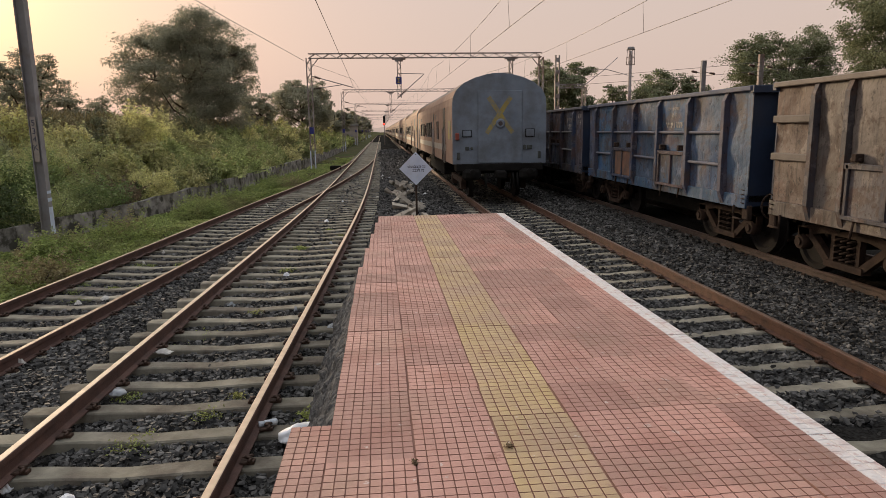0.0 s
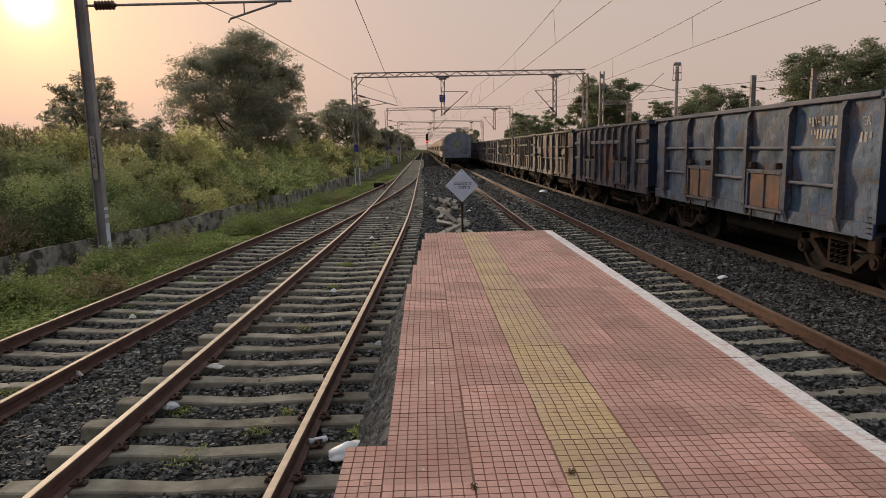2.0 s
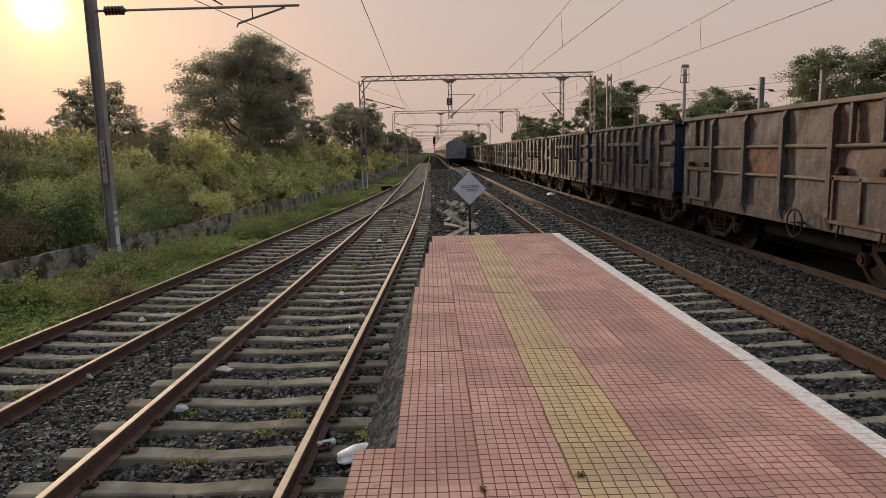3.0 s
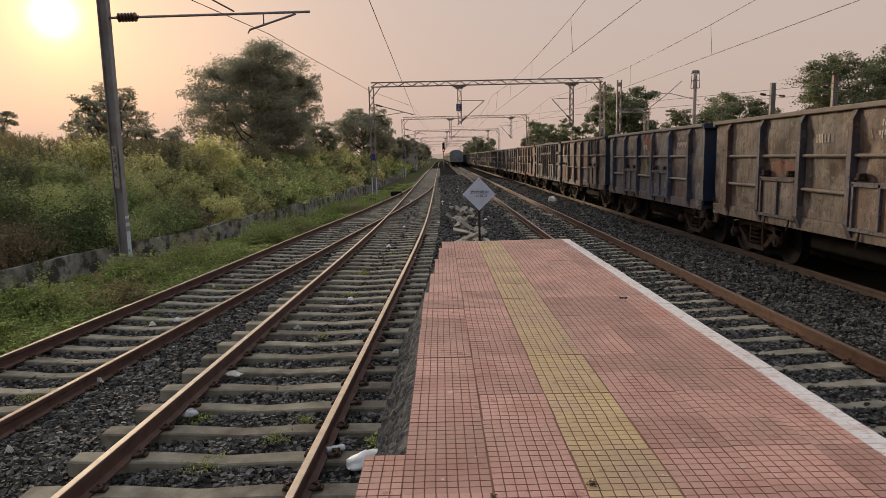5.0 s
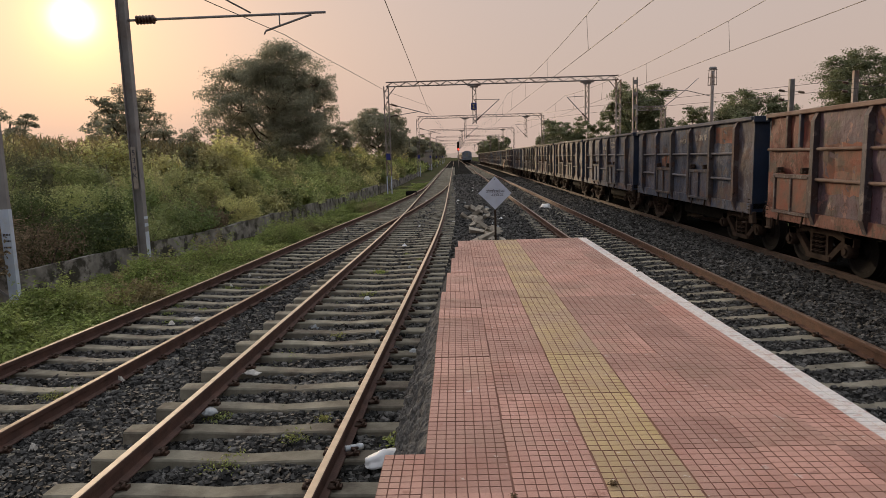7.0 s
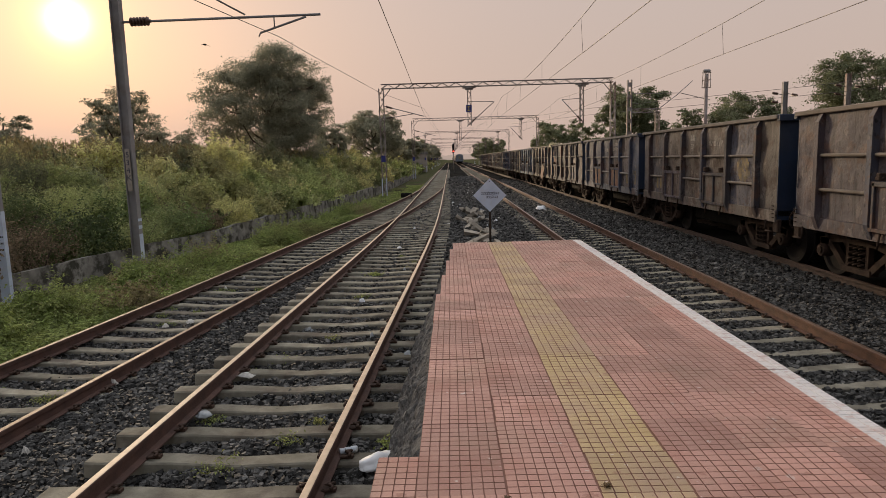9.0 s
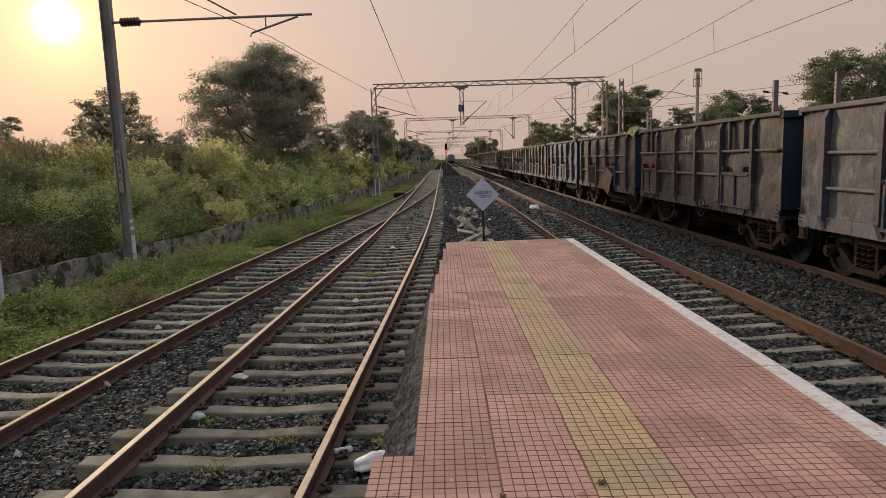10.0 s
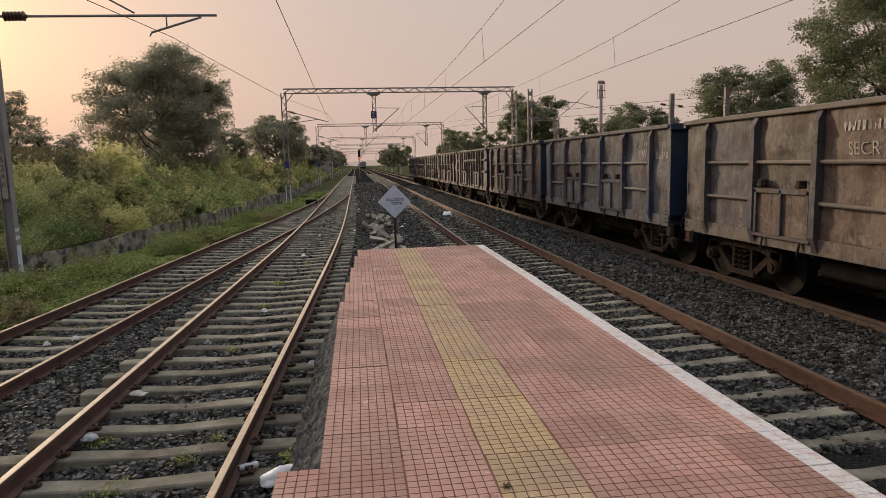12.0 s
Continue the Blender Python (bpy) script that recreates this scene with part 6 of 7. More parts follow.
BIRD_WAY = [(0.0, -19.6, 40.0, 4.6), (7.2, -19.6, 40.0, 4.6), (7.8, -16.5, 36.0, 3.6), (8.4, -10.8, 27.5, 4.4), (8.9, -8.36, 24.0, 6.31), (9.1, -9.08, 24.0, 7.09), (9.3, -9.81, 24.0, 8.09), (9.8, -11.8, 24.0, 10.6), (12.0, -24.0, 22.0, 19.0)]
INSECT_WAY = [(0.0, 3.2, -1.5, 1.0), (2.7, 2.9, 0.2, 1.0), (3.6, 1.9, 3.2, 0.95), (4.4, 1.62, 5.52, 0.9), (4.8, 1.87, 6.5, 0.9), (5.3, 1.94, 7.05, 0.9), (5.8, 2.08, 7.46, 0.9), (6.2, 2.24, 7.9, 0.9), (6.6, 2.24, 8.04, 0.88), (7.2, 2.6, 9.2, 0.8), (9.0, 4.6, 16.0, 0.3), (12.0, 6.0, 26.0, 0.2)]
FLIERS = (bird(), insect())


def fly(one, other):
    """Both flutter along their ways, the wings beating to and fro."""
    for (ob, wings), way, beat, lift in ((one, BIRD_WAY, 0.125, 34), (other, INSECT_WAY, 0.1, 38)):
        walk(ob, [(t, pose(x, y, z, 12, 0, 55 if ob is one[0] else -15)) for t, x, y, z in way])
        for s, wing in wings:
            walk(wing, [(k * beat, pose(0, 0, 0, 0, -s * (lift if k % 2 else -8), 0)) for k in range(int(round(12 / beat)) + 1)])


def motions():
    """The goods train comes towards the platform, the passenger train goes away."""
    for n, w in enumerate(wagons):
        walk(w, [(t, pose(FREIGHT_X, 0.05 + PITCH * (n + 0.5) - gone, 0)) for t, gone in RUN])
    for k, c in enumerate(coaches):
        walk(c, [(t / 2, pose(PASS_X, 22.3 + k * 22.3 + 28.6 * t / 2, 0)) for t in range(25)])
    bag, scrap = blown()
    walk(bag, [(t, pose(x, y, z, tip, 0, turn)) for t, x, y, z, tip, turn in BAG])
    fly(*FLIERS)
    walk(scrap, [(t, pose(x, y, z, tip, 0, turn)) for t, x, y, z, tip, turn in SCRAP])



# ---- plants ----
def tree(x, y, z, top, wide, leaves, size, seed, mat=M_TREE, label="dark leafy tree against the hazy sky", trunk=0.28, low=0.2):
    """A tapered trunk with limbs and a crown of many leaves in uneven clumps."""
    r = np.random.default_rng(seed)
    ob = tagged(new("tree"), label, "tree", "trees beside the line")
    ob.location = (x, y, z)
    h = top - z
    bm = bmesh.new()
    crown_lo = h * low
    tip = Vector((r.normal(0, 0.3), r.normal(0, 0.3), h * 0.75))
    pts = [Vector((0, 0, -0.3)), Vector((r.normal(0, 0.15), r.normal(0, 0.15), crown_lo)), tip]
    rod(bm, pts[0], pts[1], trunk, trunk * 0.7, seg=9)
    rod(bm, pts[1], pts[2], trunk * 0.7, trunk * 0.15, seg=8)
    # lobes set round a dome, each with many small flat sprays of leaves on its outside
    big = leaves > 9000
    lobes, per_lobe = (20, 26) if leaves > 50000 else (15, 18) if big else (10, 12)
    cz, rh = (h + crown_lo) / 2, (h - crown_lo) / 2
    cs, fs = [], []
    per = max(8, leaves // (lobes * per_lobe))
    for k in range(lobes):
        a = 2.39996 * k + r.normal(0, 0.25)
        up = -0.75 + 1.6 * (k + 0.5) / lobes
        flat = math.sqrt(max(0.05, 1 - up * up))
        reach = r.uniform(0.50, 0.72)
        c = Vector((math.cos(a) * flat * wide / 2 * reach, math.sin(a) * flat * wide / 2 * reach, cz + up * rh * 0.84))
        size_lobe = wide / 2 * r.uniform(0.27, 0.40)
        base = pts[1] + (tip - pts[1]) * max(0.0, min(0.85, 0.25 + 0.5 * up))
        mid = (base + c) / 2 + Vector((r.normal(0, 0.2), r.normal(0, 0.2), -0.04 * h))
        rod(bm, base, mid, trunk * 0.34, trunk * 0.22, seg=6)
        rod(bm, mid, c, trunk * 0.22, trunk * 0.10, seg=5)
        for q in range(per_lobe):
            d = r.normal(size=3)
            d /= np.linalg.norm(d)
            out = np.array(c) + d * size_lobe * r.uniform(0.55, 1.1) * [1, 1, 0.8]
            if q % 2 == 0:
                rod(bm, c, Vector(out), trunk * 0.07, trunk * 0.03, seg=4)
            p = r.normal(size=(per, 3)).clip(-1.7, 1.7) * [1.0, 1.0, 0.55] * size_lobe * r.uniform(0.16, 0.27)
            cs.append(out + p)
            fs.append(np.tile(d * 0.6 + [0, 0, 0.7], (per, 1)))
    part("trunk", bm, M_BARK, ob)
    leaf_mesh("crown", np.concatenate(cs), size, mat, ob, slim=0.55, facing=np.concatenate(fs))
    return ob


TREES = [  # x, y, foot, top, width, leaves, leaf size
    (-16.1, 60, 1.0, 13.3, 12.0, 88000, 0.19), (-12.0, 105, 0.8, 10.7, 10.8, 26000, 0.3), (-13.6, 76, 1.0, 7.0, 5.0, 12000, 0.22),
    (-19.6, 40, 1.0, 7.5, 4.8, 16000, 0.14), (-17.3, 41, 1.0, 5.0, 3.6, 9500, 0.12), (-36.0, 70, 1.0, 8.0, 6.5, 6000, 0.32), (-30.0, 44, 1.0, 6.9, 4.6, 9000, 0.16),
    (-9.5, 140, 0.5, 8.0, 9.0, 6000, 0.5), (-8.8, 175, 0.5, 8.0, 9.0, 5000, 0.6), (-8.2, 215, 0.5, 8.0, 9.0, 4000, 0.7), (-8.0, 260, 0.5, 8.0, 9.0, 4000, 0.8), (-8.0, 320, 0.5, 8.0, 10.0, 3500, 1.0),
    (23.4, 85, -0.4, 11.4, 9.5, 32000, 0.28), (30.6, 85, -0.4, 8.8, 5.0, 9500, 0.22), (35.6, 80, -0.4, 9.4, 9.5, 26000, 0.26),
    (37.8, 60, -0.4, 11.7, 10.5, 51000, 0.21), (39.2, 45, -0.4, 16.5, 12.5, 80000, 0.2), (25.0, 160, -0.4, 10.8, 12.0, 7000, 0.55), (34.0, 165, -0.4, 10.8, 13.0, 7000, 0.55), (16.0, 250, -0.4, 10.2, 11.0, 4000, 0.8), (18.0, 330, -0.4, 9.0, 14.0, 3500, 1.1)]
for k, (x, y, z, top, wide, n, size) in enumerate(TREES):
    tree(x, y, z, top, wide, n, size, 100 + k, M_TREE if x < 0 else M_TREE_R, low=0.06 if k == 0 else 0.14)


def wall_x(y):
    return float(np.interp(y, [p[0] for p in WALL_LINE], [p[1] for p in WALL_LINE]))


def bush(x, y, z, wide, high, leaves, size, seed, mat=M_LEAF, sprays=3, wall=None):
    """Leafy clumps on short stems. wall: the face of the wall behind which it grows and over whose top it may only hang."""
    r = np.random.default_rng(seed)
    ob = tagged(new("bush"), "dense green bush on the bank beside the line", "bush", "bushes on the bank")
    ob.location = (x, y, z)
    bm = bmesh.new()
    for k in range(2):
        a = r.uniform(0, 6.283)
        rod(bm, (0, 0, -0.2), (wide * 0.3 * math.cos(a), wide * 0.3 * math.sin(a), high * r.uniform(0.6, 0.9)), 0.03, 0.01, seg=5)
    part("stem", bm, M_BARK, ob)
    # leaves sit on the outside of a dozen rounded clumps
    n = 11
    ps, fs = [], []
    for k in range(n):
        a, e = r.uniform(0, 6.283), r.uniform(0.05, 1.0)
        c = np.array([math.cos(a) * wide * 0.34 * (1 - 0.5 * e), math.sin(a) * wide * 0.34 * (1 - 0.5 * e), high * (0.12 + 0.72 * e)])
        rad = r.uniform(0.13, 0.25) * wide
        per = leaves // n
        d = r.normal(size=(per, 3))
        d[:, 2] = np.abs(d[:, 2]) - 0.35
        d /= np.linalg.norm(d, axis=1, keepdims=True)
        ps.append(c + d * rad * r.uniform(0.8, 1.1, (per, 1)) * [1, 1, 0.85] + [0, 0, 0.12] * r.normal(size=(per, 3)) * (r.uniform(size=(per, 1)) > 0.85))
        fs.append(d * 1.1 + [0, 0, 0.35])
        for q in range(2 * sprays):
            # a long shoot that arches out of the clump, with leaves on both sides
            a = r.normal(size=3)
            a[2] = abs(a[2]) + 0.5
            a /= np.linalg.norm(a)
            u = np.linspace(0.5, 1.0, 16)[:, None]
            reach = rad * r.uniform(1.2, 2.4)
            ps.append(c + a * reach * u - [0, 0, 0.35 * reach] * (u - 0.5) ** 2 + 0.03 * r.normal(size=(16, 3)))
            fs.append(np.tile([0.0, 0.0, 1.0], (16, 1)) + a * 0.3)
    p = np.concatenate(ps)
    p[:, 2] = p[:, 2].clip(-0.3)
    f = np.concatenate(fs)
    if wall is not None:
        free = ~((p[:, 0] + x > wall) & (p[:, 2] + z < 0.12))
        p, f = p[free], f[free]
    leaf_mesh("foliage", p, size, mat, ob, slim=0.5, facing=f)
    return ob


rb = np.random.default_rng(3)
count = 0
y = 7.0
while y < 260:
    step = 1.7 if y < 40 else 2.8 if y < 150 else 5.0
    for row in range(5 if y < 60 else 4):
        if y > 95 and row > 2:
            continue
        x = wall_x(y) - 1.0 - row * 2.05 + rb.uniform(-0.5, 0.5)
        zz = float(ground_height(np.array(x), np.array(y)))
        high = (1.5, 1.9, 2.2, 2.2, 2.3)[row] * rb.uniform(0.75, 1.2)
        near = y < 28
        palette = ((M_LEAF_D, M_BRUSH, M_LEAF_D, M_LEAF, M_LEAF_D, M_LEAF, M_BRUSH), (M_LEAF_D, M_LEAF_D, M_LEAF, M_LEAF_C), (M_LEAF, M_LEAF_B, M_LEAF_C, M_LEAF), (M_LEAF_B, M_LEAF_C, M_LEAF_B), (M_LEAF_B, M_LEAF_C, M_DRY))[row]
        if y > 26:
            palette = ((M_LEAF, M_LEAF_B, M_LEAF), (M_LEAF, M_LEAF_B, M_LEAF), (M_LEAF_B, M_LEAF), (M_LEAF_B, M_LEAF_C), (M_LEAF_B, M_DRY))[row]
        yy = y + rb.uniform(-0.6, 0.6)
        bush(x, yy, zz, rb.uniform(1.7, 3.4), high * rb.uniform(0.75, 1.2), 5200 if near else 2200 if y < 60 else 700 if y < 150 else 350, rb.choice([0.065, 0.08, 0.11]) if near else 0.15 if y < 60 else 0.26 if y < 150 else 0.5, 500 + count, palette[int(rb.integers(0, len(palette)))], wall=wall_x(yy) if row < 2 else None)
        count += 1
    y += step


def verge():
    """Low creeping grass between the siding and the wall."""
    n = 240000
    y = 4.5 + 70 * rng.uniform(0, 1, n) ** 1.7
    side = np.interp(y, siding_line[:, 1], siding_line[:, 0]) - 1.55
    wall = np.interp(y, [p[0] for p in WALL_LINE], [p[1] for p in WALL_LINE]) + 0.25
    u = rng.uniform(0, 1, n)
    x = side + (wall - side) * (0.02 + 0.80 * u) + rng.normal(0, 0.12, n)
    keep = np.array([noise.noise((a * 0.5, b * 0.5, 2.0)) for a, b in zip(x, y)]) > np.where(y < 15, -0.8, np.interp(y, [15, 26, 40], [-0.5, 0.0, 0.05]))
    x, y = x[keep], y[keep]
    z = np.maximum(ground_height(x, y), ballast_height(x, y)) + rng.uniform(0.0, 0.2, len(x)) + 0.16 * np.array([max(0.0, noise.noise((a * 1.3, b * 1.3, 8.0))) for a, b in zip(x, y)])
    ob = leaf_mesh("verge_grass", np.stack([x, y, z], 1), 0.09, M_GRASS, upright=0.2, slim=0.45, facing=np.tile([0.0, 0.0, 1.0], (len(x), 1)))
    tagged(ob, "low green creepers and grass beside the siding", "grass", kind="stuff")


verge()


def creepers():
    """Low leafy mounds over the verge and up to the wall."""
    r = np.random.default_rng(31)
    for k in range(44):
        y = 6.5 + 34 * r.uniform() ** 1.4
        side = float(np.interp(y, siding_line[:, 1], siding_line[:, 0])) - 1.9
        x = side + (wall_x(y) + 0.5 - side) * r.uniform(0.05, 0.62)
        zz = float(ground_height(np.array(x), np.array(y)))
        ob = bush(x, y, zz, r.uniform(1.1, 2.2), r.uniform(0.22, 0.5), 1500, 0.075, 900 + k, M_GRASS if k % 8 else M_DRY, sprays=2)
        tagged(ob, "low mound of green creepers on the verge" if k % 8 else "low mound of dry brown creepers on the verge", "creeper", "creepers on the verge")


creepers()


def boundary_wall():
    ob = tagged(new("wall_west"), "low crumbling grey boundary wall below the bushes", "wall", kind="structure")
    line = smooth_line(WALL_LINE, 2, 120, 0.5)
    bm = bmesh.new()
    rings = []
    for k, (x, y, z) in enumerate(line):
        top = float(np.interp(y, [10, 25, 32, 45], [0.02, 0.0, 0.16, 0.2])) + 0.05 * noise.noise((y * 0.7, 1.0, 0.0)) + 0.05 * noise.noise((y * 2.7, 4.0, 0.0))
        j = 0.05 * noise.noise((y * 1.5, 9.0, 0.0))
        rings.append([bm.verts.new((x + u + j, y, w)) for u, w in ((0.16, -0.8), (0.15, -0.3), (0.12, top), (-0.14, top - 0.03), (-0.16, -0.8))])
    for a, b in zip(rings, rings[1:]):
        for k in range(4):
            bm.faces.new((a[k], b[k], b[k + 1], a[k + 1]))
    part("masonry", bm, M_WALL, ob)


boundary_wall()


# ---- loose things ----
def sign():
    ob = tagged(new("diamond_sign"), "white diamond-shaped sign on a thin post beyond the platform end", "sign")
    ob.location = (0.85, 14.4, -0.2)
    bm = bmesh.new()
    beam(bm, (0, 0.03, 0), (0, 0.03, 1.9), 0.045, 0.03)
    part("post", bm, M_BOGIE, ob)
    bm = bmesh.new()
    r, r_bolt = 0.365, 0.30
    zc = 1.805
    f0 = [bm.verts.new((a * r, 0.0, zc + b * r)) for a, b in ((0, 1), (1, -0.04), (0, -1), (-1, 0.0))]
    f1 = [bm.verts.new((v.co.x, 0.006, v.co.z)) for v in f0]
    bm.faces.new(f0)
    bm.faces.new(f1[::-1])
    for k in range(4):
        bm.faces.new((f0[k], f1[k], f1[(k + 1) % 4], f0[(k + 1) % 4]))
    bmesh.ops.recalc_face_normals(bm, faces=bm.faces)
    board = part("board", bm, M_SIGN, ob)
    # two lines of script, drawn as bars: a head line with strokes hanging from it
    r = np.random.default_rng(2)
    for z, x0, x1 in ((zc + 0.035, -0.19, 0.20), (zc - 0.045, -0.08, 0.15)):
        x = x0
        while x < x1:
            w = r.uniform(0.022, 0.042)
            bm = bmesh.new()
            box(bm, x, x + w + 0.006, -0.003, -0.0005, z + 0.018, z + 0.026)
            box(bm, x + w * 0.7, x + w * 0.7 + 0.009, -0.003, -0.0005, z - 0.026, z + 0.0179)
            low = r.uniform(-0.02, 0.0)
            box(bm, x, x + w * 0.65, -0.003, -0.0005, z + low - 0.01, z + low)
            if r.uniform() < 0.4:
                box(bm, x + w * 0.2, x + w * 0.2 + 0.008, -0.003, -0.0005, z + 0.0265, z + 0.045)
            part("script_bar", bm, M_INK, board)
            x += w + (0.008 if r.uniform() < 0.8 else 0.022)
    bm = bmesh.new()
    rod(bm, (0, -0.004, zc + r_bolt), (0, 0.0, zc + r_bolt), 0.012, seg=8)
    part("bolt", bm, M_BLACK, board)
    return ob


sign()


def far_left_mast():
    """A broad lattice mast with a white painted foot."""
    ob = tagged(new("lattice_mast"), "grey lattice mast with a white painted foot beside the wall", "line mast", "masts beside the track")
    ob.location = (-10.22, 14.2, -0.6)
    bm = bmesh.new()
    for s in (-1, 1):
        box(bm, s * 0.30 - 0.10, s * 0.30 + 0.10, -0.05, 0.05, 0, 9.0)
    for k in range(20):
        f = 1 if k % 2 else -1
        beam(bm, (-0.28 * f, -0.02, 0.1 + 0.44 * k), (0.28 * f, -0.02, 0.54 + 0.44 * k), 0.02, 0.06)
    part("column", bm, M_POLE, ob)
    bm = bmesh.new()
    box(bm, 0.195, 0.405, -0.058, 0.058, 0.0, 2.15)
    foot = part("white_foot", bm, M_SIGN, ob, "white painted foot with dark marks")
    for k in range(3):
        for q in range(5):
            bm = bmesh.new()
            box(bm, 0.225 + 0.034 * q, 0.247 + 0.034 * q, -0.064, -0.0585, 1.29 + 0.14 * k, 1.33 + 0.14 * k)
            part("mark", bm, M_BOGIE, foot)


far_left_mast()


def right_posts():
    for x, y, top, w, mat, label in ((27.5, 55, 7.9, 0.34, M_POLE, "brown steel mast behind the goods train"), (32.6, 55, 8.4, 0.36, M_GALV, "pale grey mast behind the goods train")):
        ob = tagged(new("overhead_line_mast"), label, "line mast", "masts behind the goods train")
        ob.location = (x, y, -0.5)
        bm = bmesh.new()
        h_post(bm, w + 0.04, 0.3, 0.04, 0.024, 0, top + 0.5)
        part("post", bm, mat, ob)
        for z, s in ((top - 0.55, -1), (top - 1.25, -1), (top - 0.45, 1)):
            bm = bmesh.new()
            tube(bm, [(s * w / 2, 0, z), (s * 0.9, 0, z - 0.15 * s)], 0.03, 6)
            arm = part("bracket", bm, M_POLE, ob)
            bm = bmesh.new()
            insulator(bm, (s * 0.55, 0, z - 0.09 * s), (s * 1.05, 0, z - 0.17 * s), 0.11)
            part("insulator", bm, M_INSUL, arm, "brown ribbed porcelain insulator")
    ob = tagged(new("light_mast"), "slim steel light mast with a ring platform", "light mast")
    ob.location = (21.1, 55, -0.5)
    bm = bmesh.new()
    rod(bm, (0, 0, 0), (0, 0, 9.2), 0.17, 0.12, seg=12)
    part("pole", bm, M_GALV, ob)
    bm = bmesh.new()
    for k in range(8):
        a = 6.2832 * k / 8
        rod(bm, (0.36 * math.cos(a), 0.36 * math.sin(a), 8.1), (0.3 * math.cos(a), 0.3 * math.sin(a), 9.3), 0.02, seg=5)
    for z in (8.1, 8.7, 9.3):
        for k in range(16):
            a, b = 6.2832 * k / 16, 6.2832 * (k + 1) / 16
            rod(bm, (0.35 * math.cos(a), 0.35 * math.sin(a), z), (0.35 * math.cos(b), 0.35 * math.sin(b), z), 0.02, seg=5)
    part("head_cage", bm, M_GALV, ob)
    bm = bmesh.new()
    box(bm, -0.3, 0.3, -0.15, 0.15, 9.3, 9.55, 0.08)
    part("lamp_head", bm, M_POLE, ob)
    ob = tagged(new("overhead_line_mast"), "tall battened steel mast with a cross beam behind the goods train", "line mast", "masts behind the goods train")
    ob.location = (14.85, 55, -0.5)
    bm = bmesh.new()
    for side in (-1, 1):
        box(bm, side * 0.15 - 0.05, side * 0.15 + 0.05, -0.1, 0.1, 0, 8.9)
    for k in range(9):
        box(bm, -0.1, 0.1, -0.112, -0.102, 0.5 + 0.98 * k, 0.85 + 0.98 * k)
    part("column", bm, M_GALV, ob)
    bm = bmesh.new()
    lattice(bm, (0.2, 0, 6.4), (2.4, 0, 6.4), 0.3, 0.3, 6)
    part("cross_beam", bm, M_GALV, ob)
    bm = bmesh.new()
    lattice(bm, (2.3, 0, 0), (2.3, 0, 6.3), 0.3, 0.3, 12)
    part("side_leg", bm, M_GALV, ob)
    for pts in ([(0.2, 0, 7.8), (5.2, 3, 8.0), (8.5, 5, 7.5)], [(2.4, 0, 6.5), (4.6, 2, 7.8), (6.2, 3, 9.0)]):
        bm = bmesh.new()
        tube(bm, pts, 0.03, 6)
        part("stay", bm, M_POLE, ob)
    ob = tagged(new("overhead_wires"), "thin wires strung between the far masts", "overhead wire", "wires over the tracks")
    for z in (7.6, 6.9):
        bm = bmesh.new()
        tube(bm, [(9, 95, z + 0.2), (16, 75, z), (28.4, 55, z - 0.2), (40, 40, z), (60, 15, z + 0.4)], 0.018)
        part("wire", bm, M_WIRE, ob)


right_posts()


def far_treeline():
    """A glowing strip with haze in its colour for the woods and roofs where the tracks vanish, far beyond everything
    else.
    """
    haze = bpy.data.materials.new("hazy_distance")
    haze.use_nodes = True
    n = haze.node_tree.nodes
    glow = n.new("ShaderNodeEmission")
    # Haze is put into this colour, and the strip gives off its own light.
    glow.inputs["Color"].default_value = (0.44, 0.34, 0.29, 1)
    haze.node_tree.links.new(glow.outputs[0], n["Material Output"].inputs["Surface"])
    bm = bmesh.new()
    last = None
    for k in range(241):
        x = -1500 + 12.5 * k
        top = 13 + 5 * noise.noise((x * 0.012, 1.0, 0.0)) + 4 * noise.noise((x * 0.05, 5.0, 0.0))
        pair = (bm.verts.new((x, 1900, -3)), bm.verts.new((x, 1900, top)))
        if last:
            bm.faces.new((last[0], pair[0], pair[1], last[1]))
        last = pair
    tagged(part("backdrop", bm, haze), "glowing strip coloured as hazy distant woods on the horizon", "backdrop", kind="structure")


far_treeline()


def hut():
    ob = tagged(new("trackside_hut"), "small pale flat-roofed hut among the bushes beside the line", "hut")
    ob.location = (-10.3, 150, -0.4)
    plaster = material("pale_plaster", [(0.30, 0.26, 0.22), (0.38, 0.33, 0.28)], 1.0, 0.9, stain=(0.22, 0.18, 0.15), stain_scale=0.6)
    bm = bmesh.new()
    box(bm, 0, 5.0, 0, 6, 0, 4.1, 0.03)
    part("wall", bm, plaster, ob)
    bm = bmesh.new()
    box(bm, -0.25, 5.25, -0.25, 6.25, 4.1, 4.4, 0.03)
    part("roof", bm, M_CONCRETE, ob)
    bm = bmesh.new()
    box(bm, 3.1, 4.0, -0.05, -0.002, 0.0, 2.1, 0.01)
    part("door", bm, M_POLE, ob)


hut()


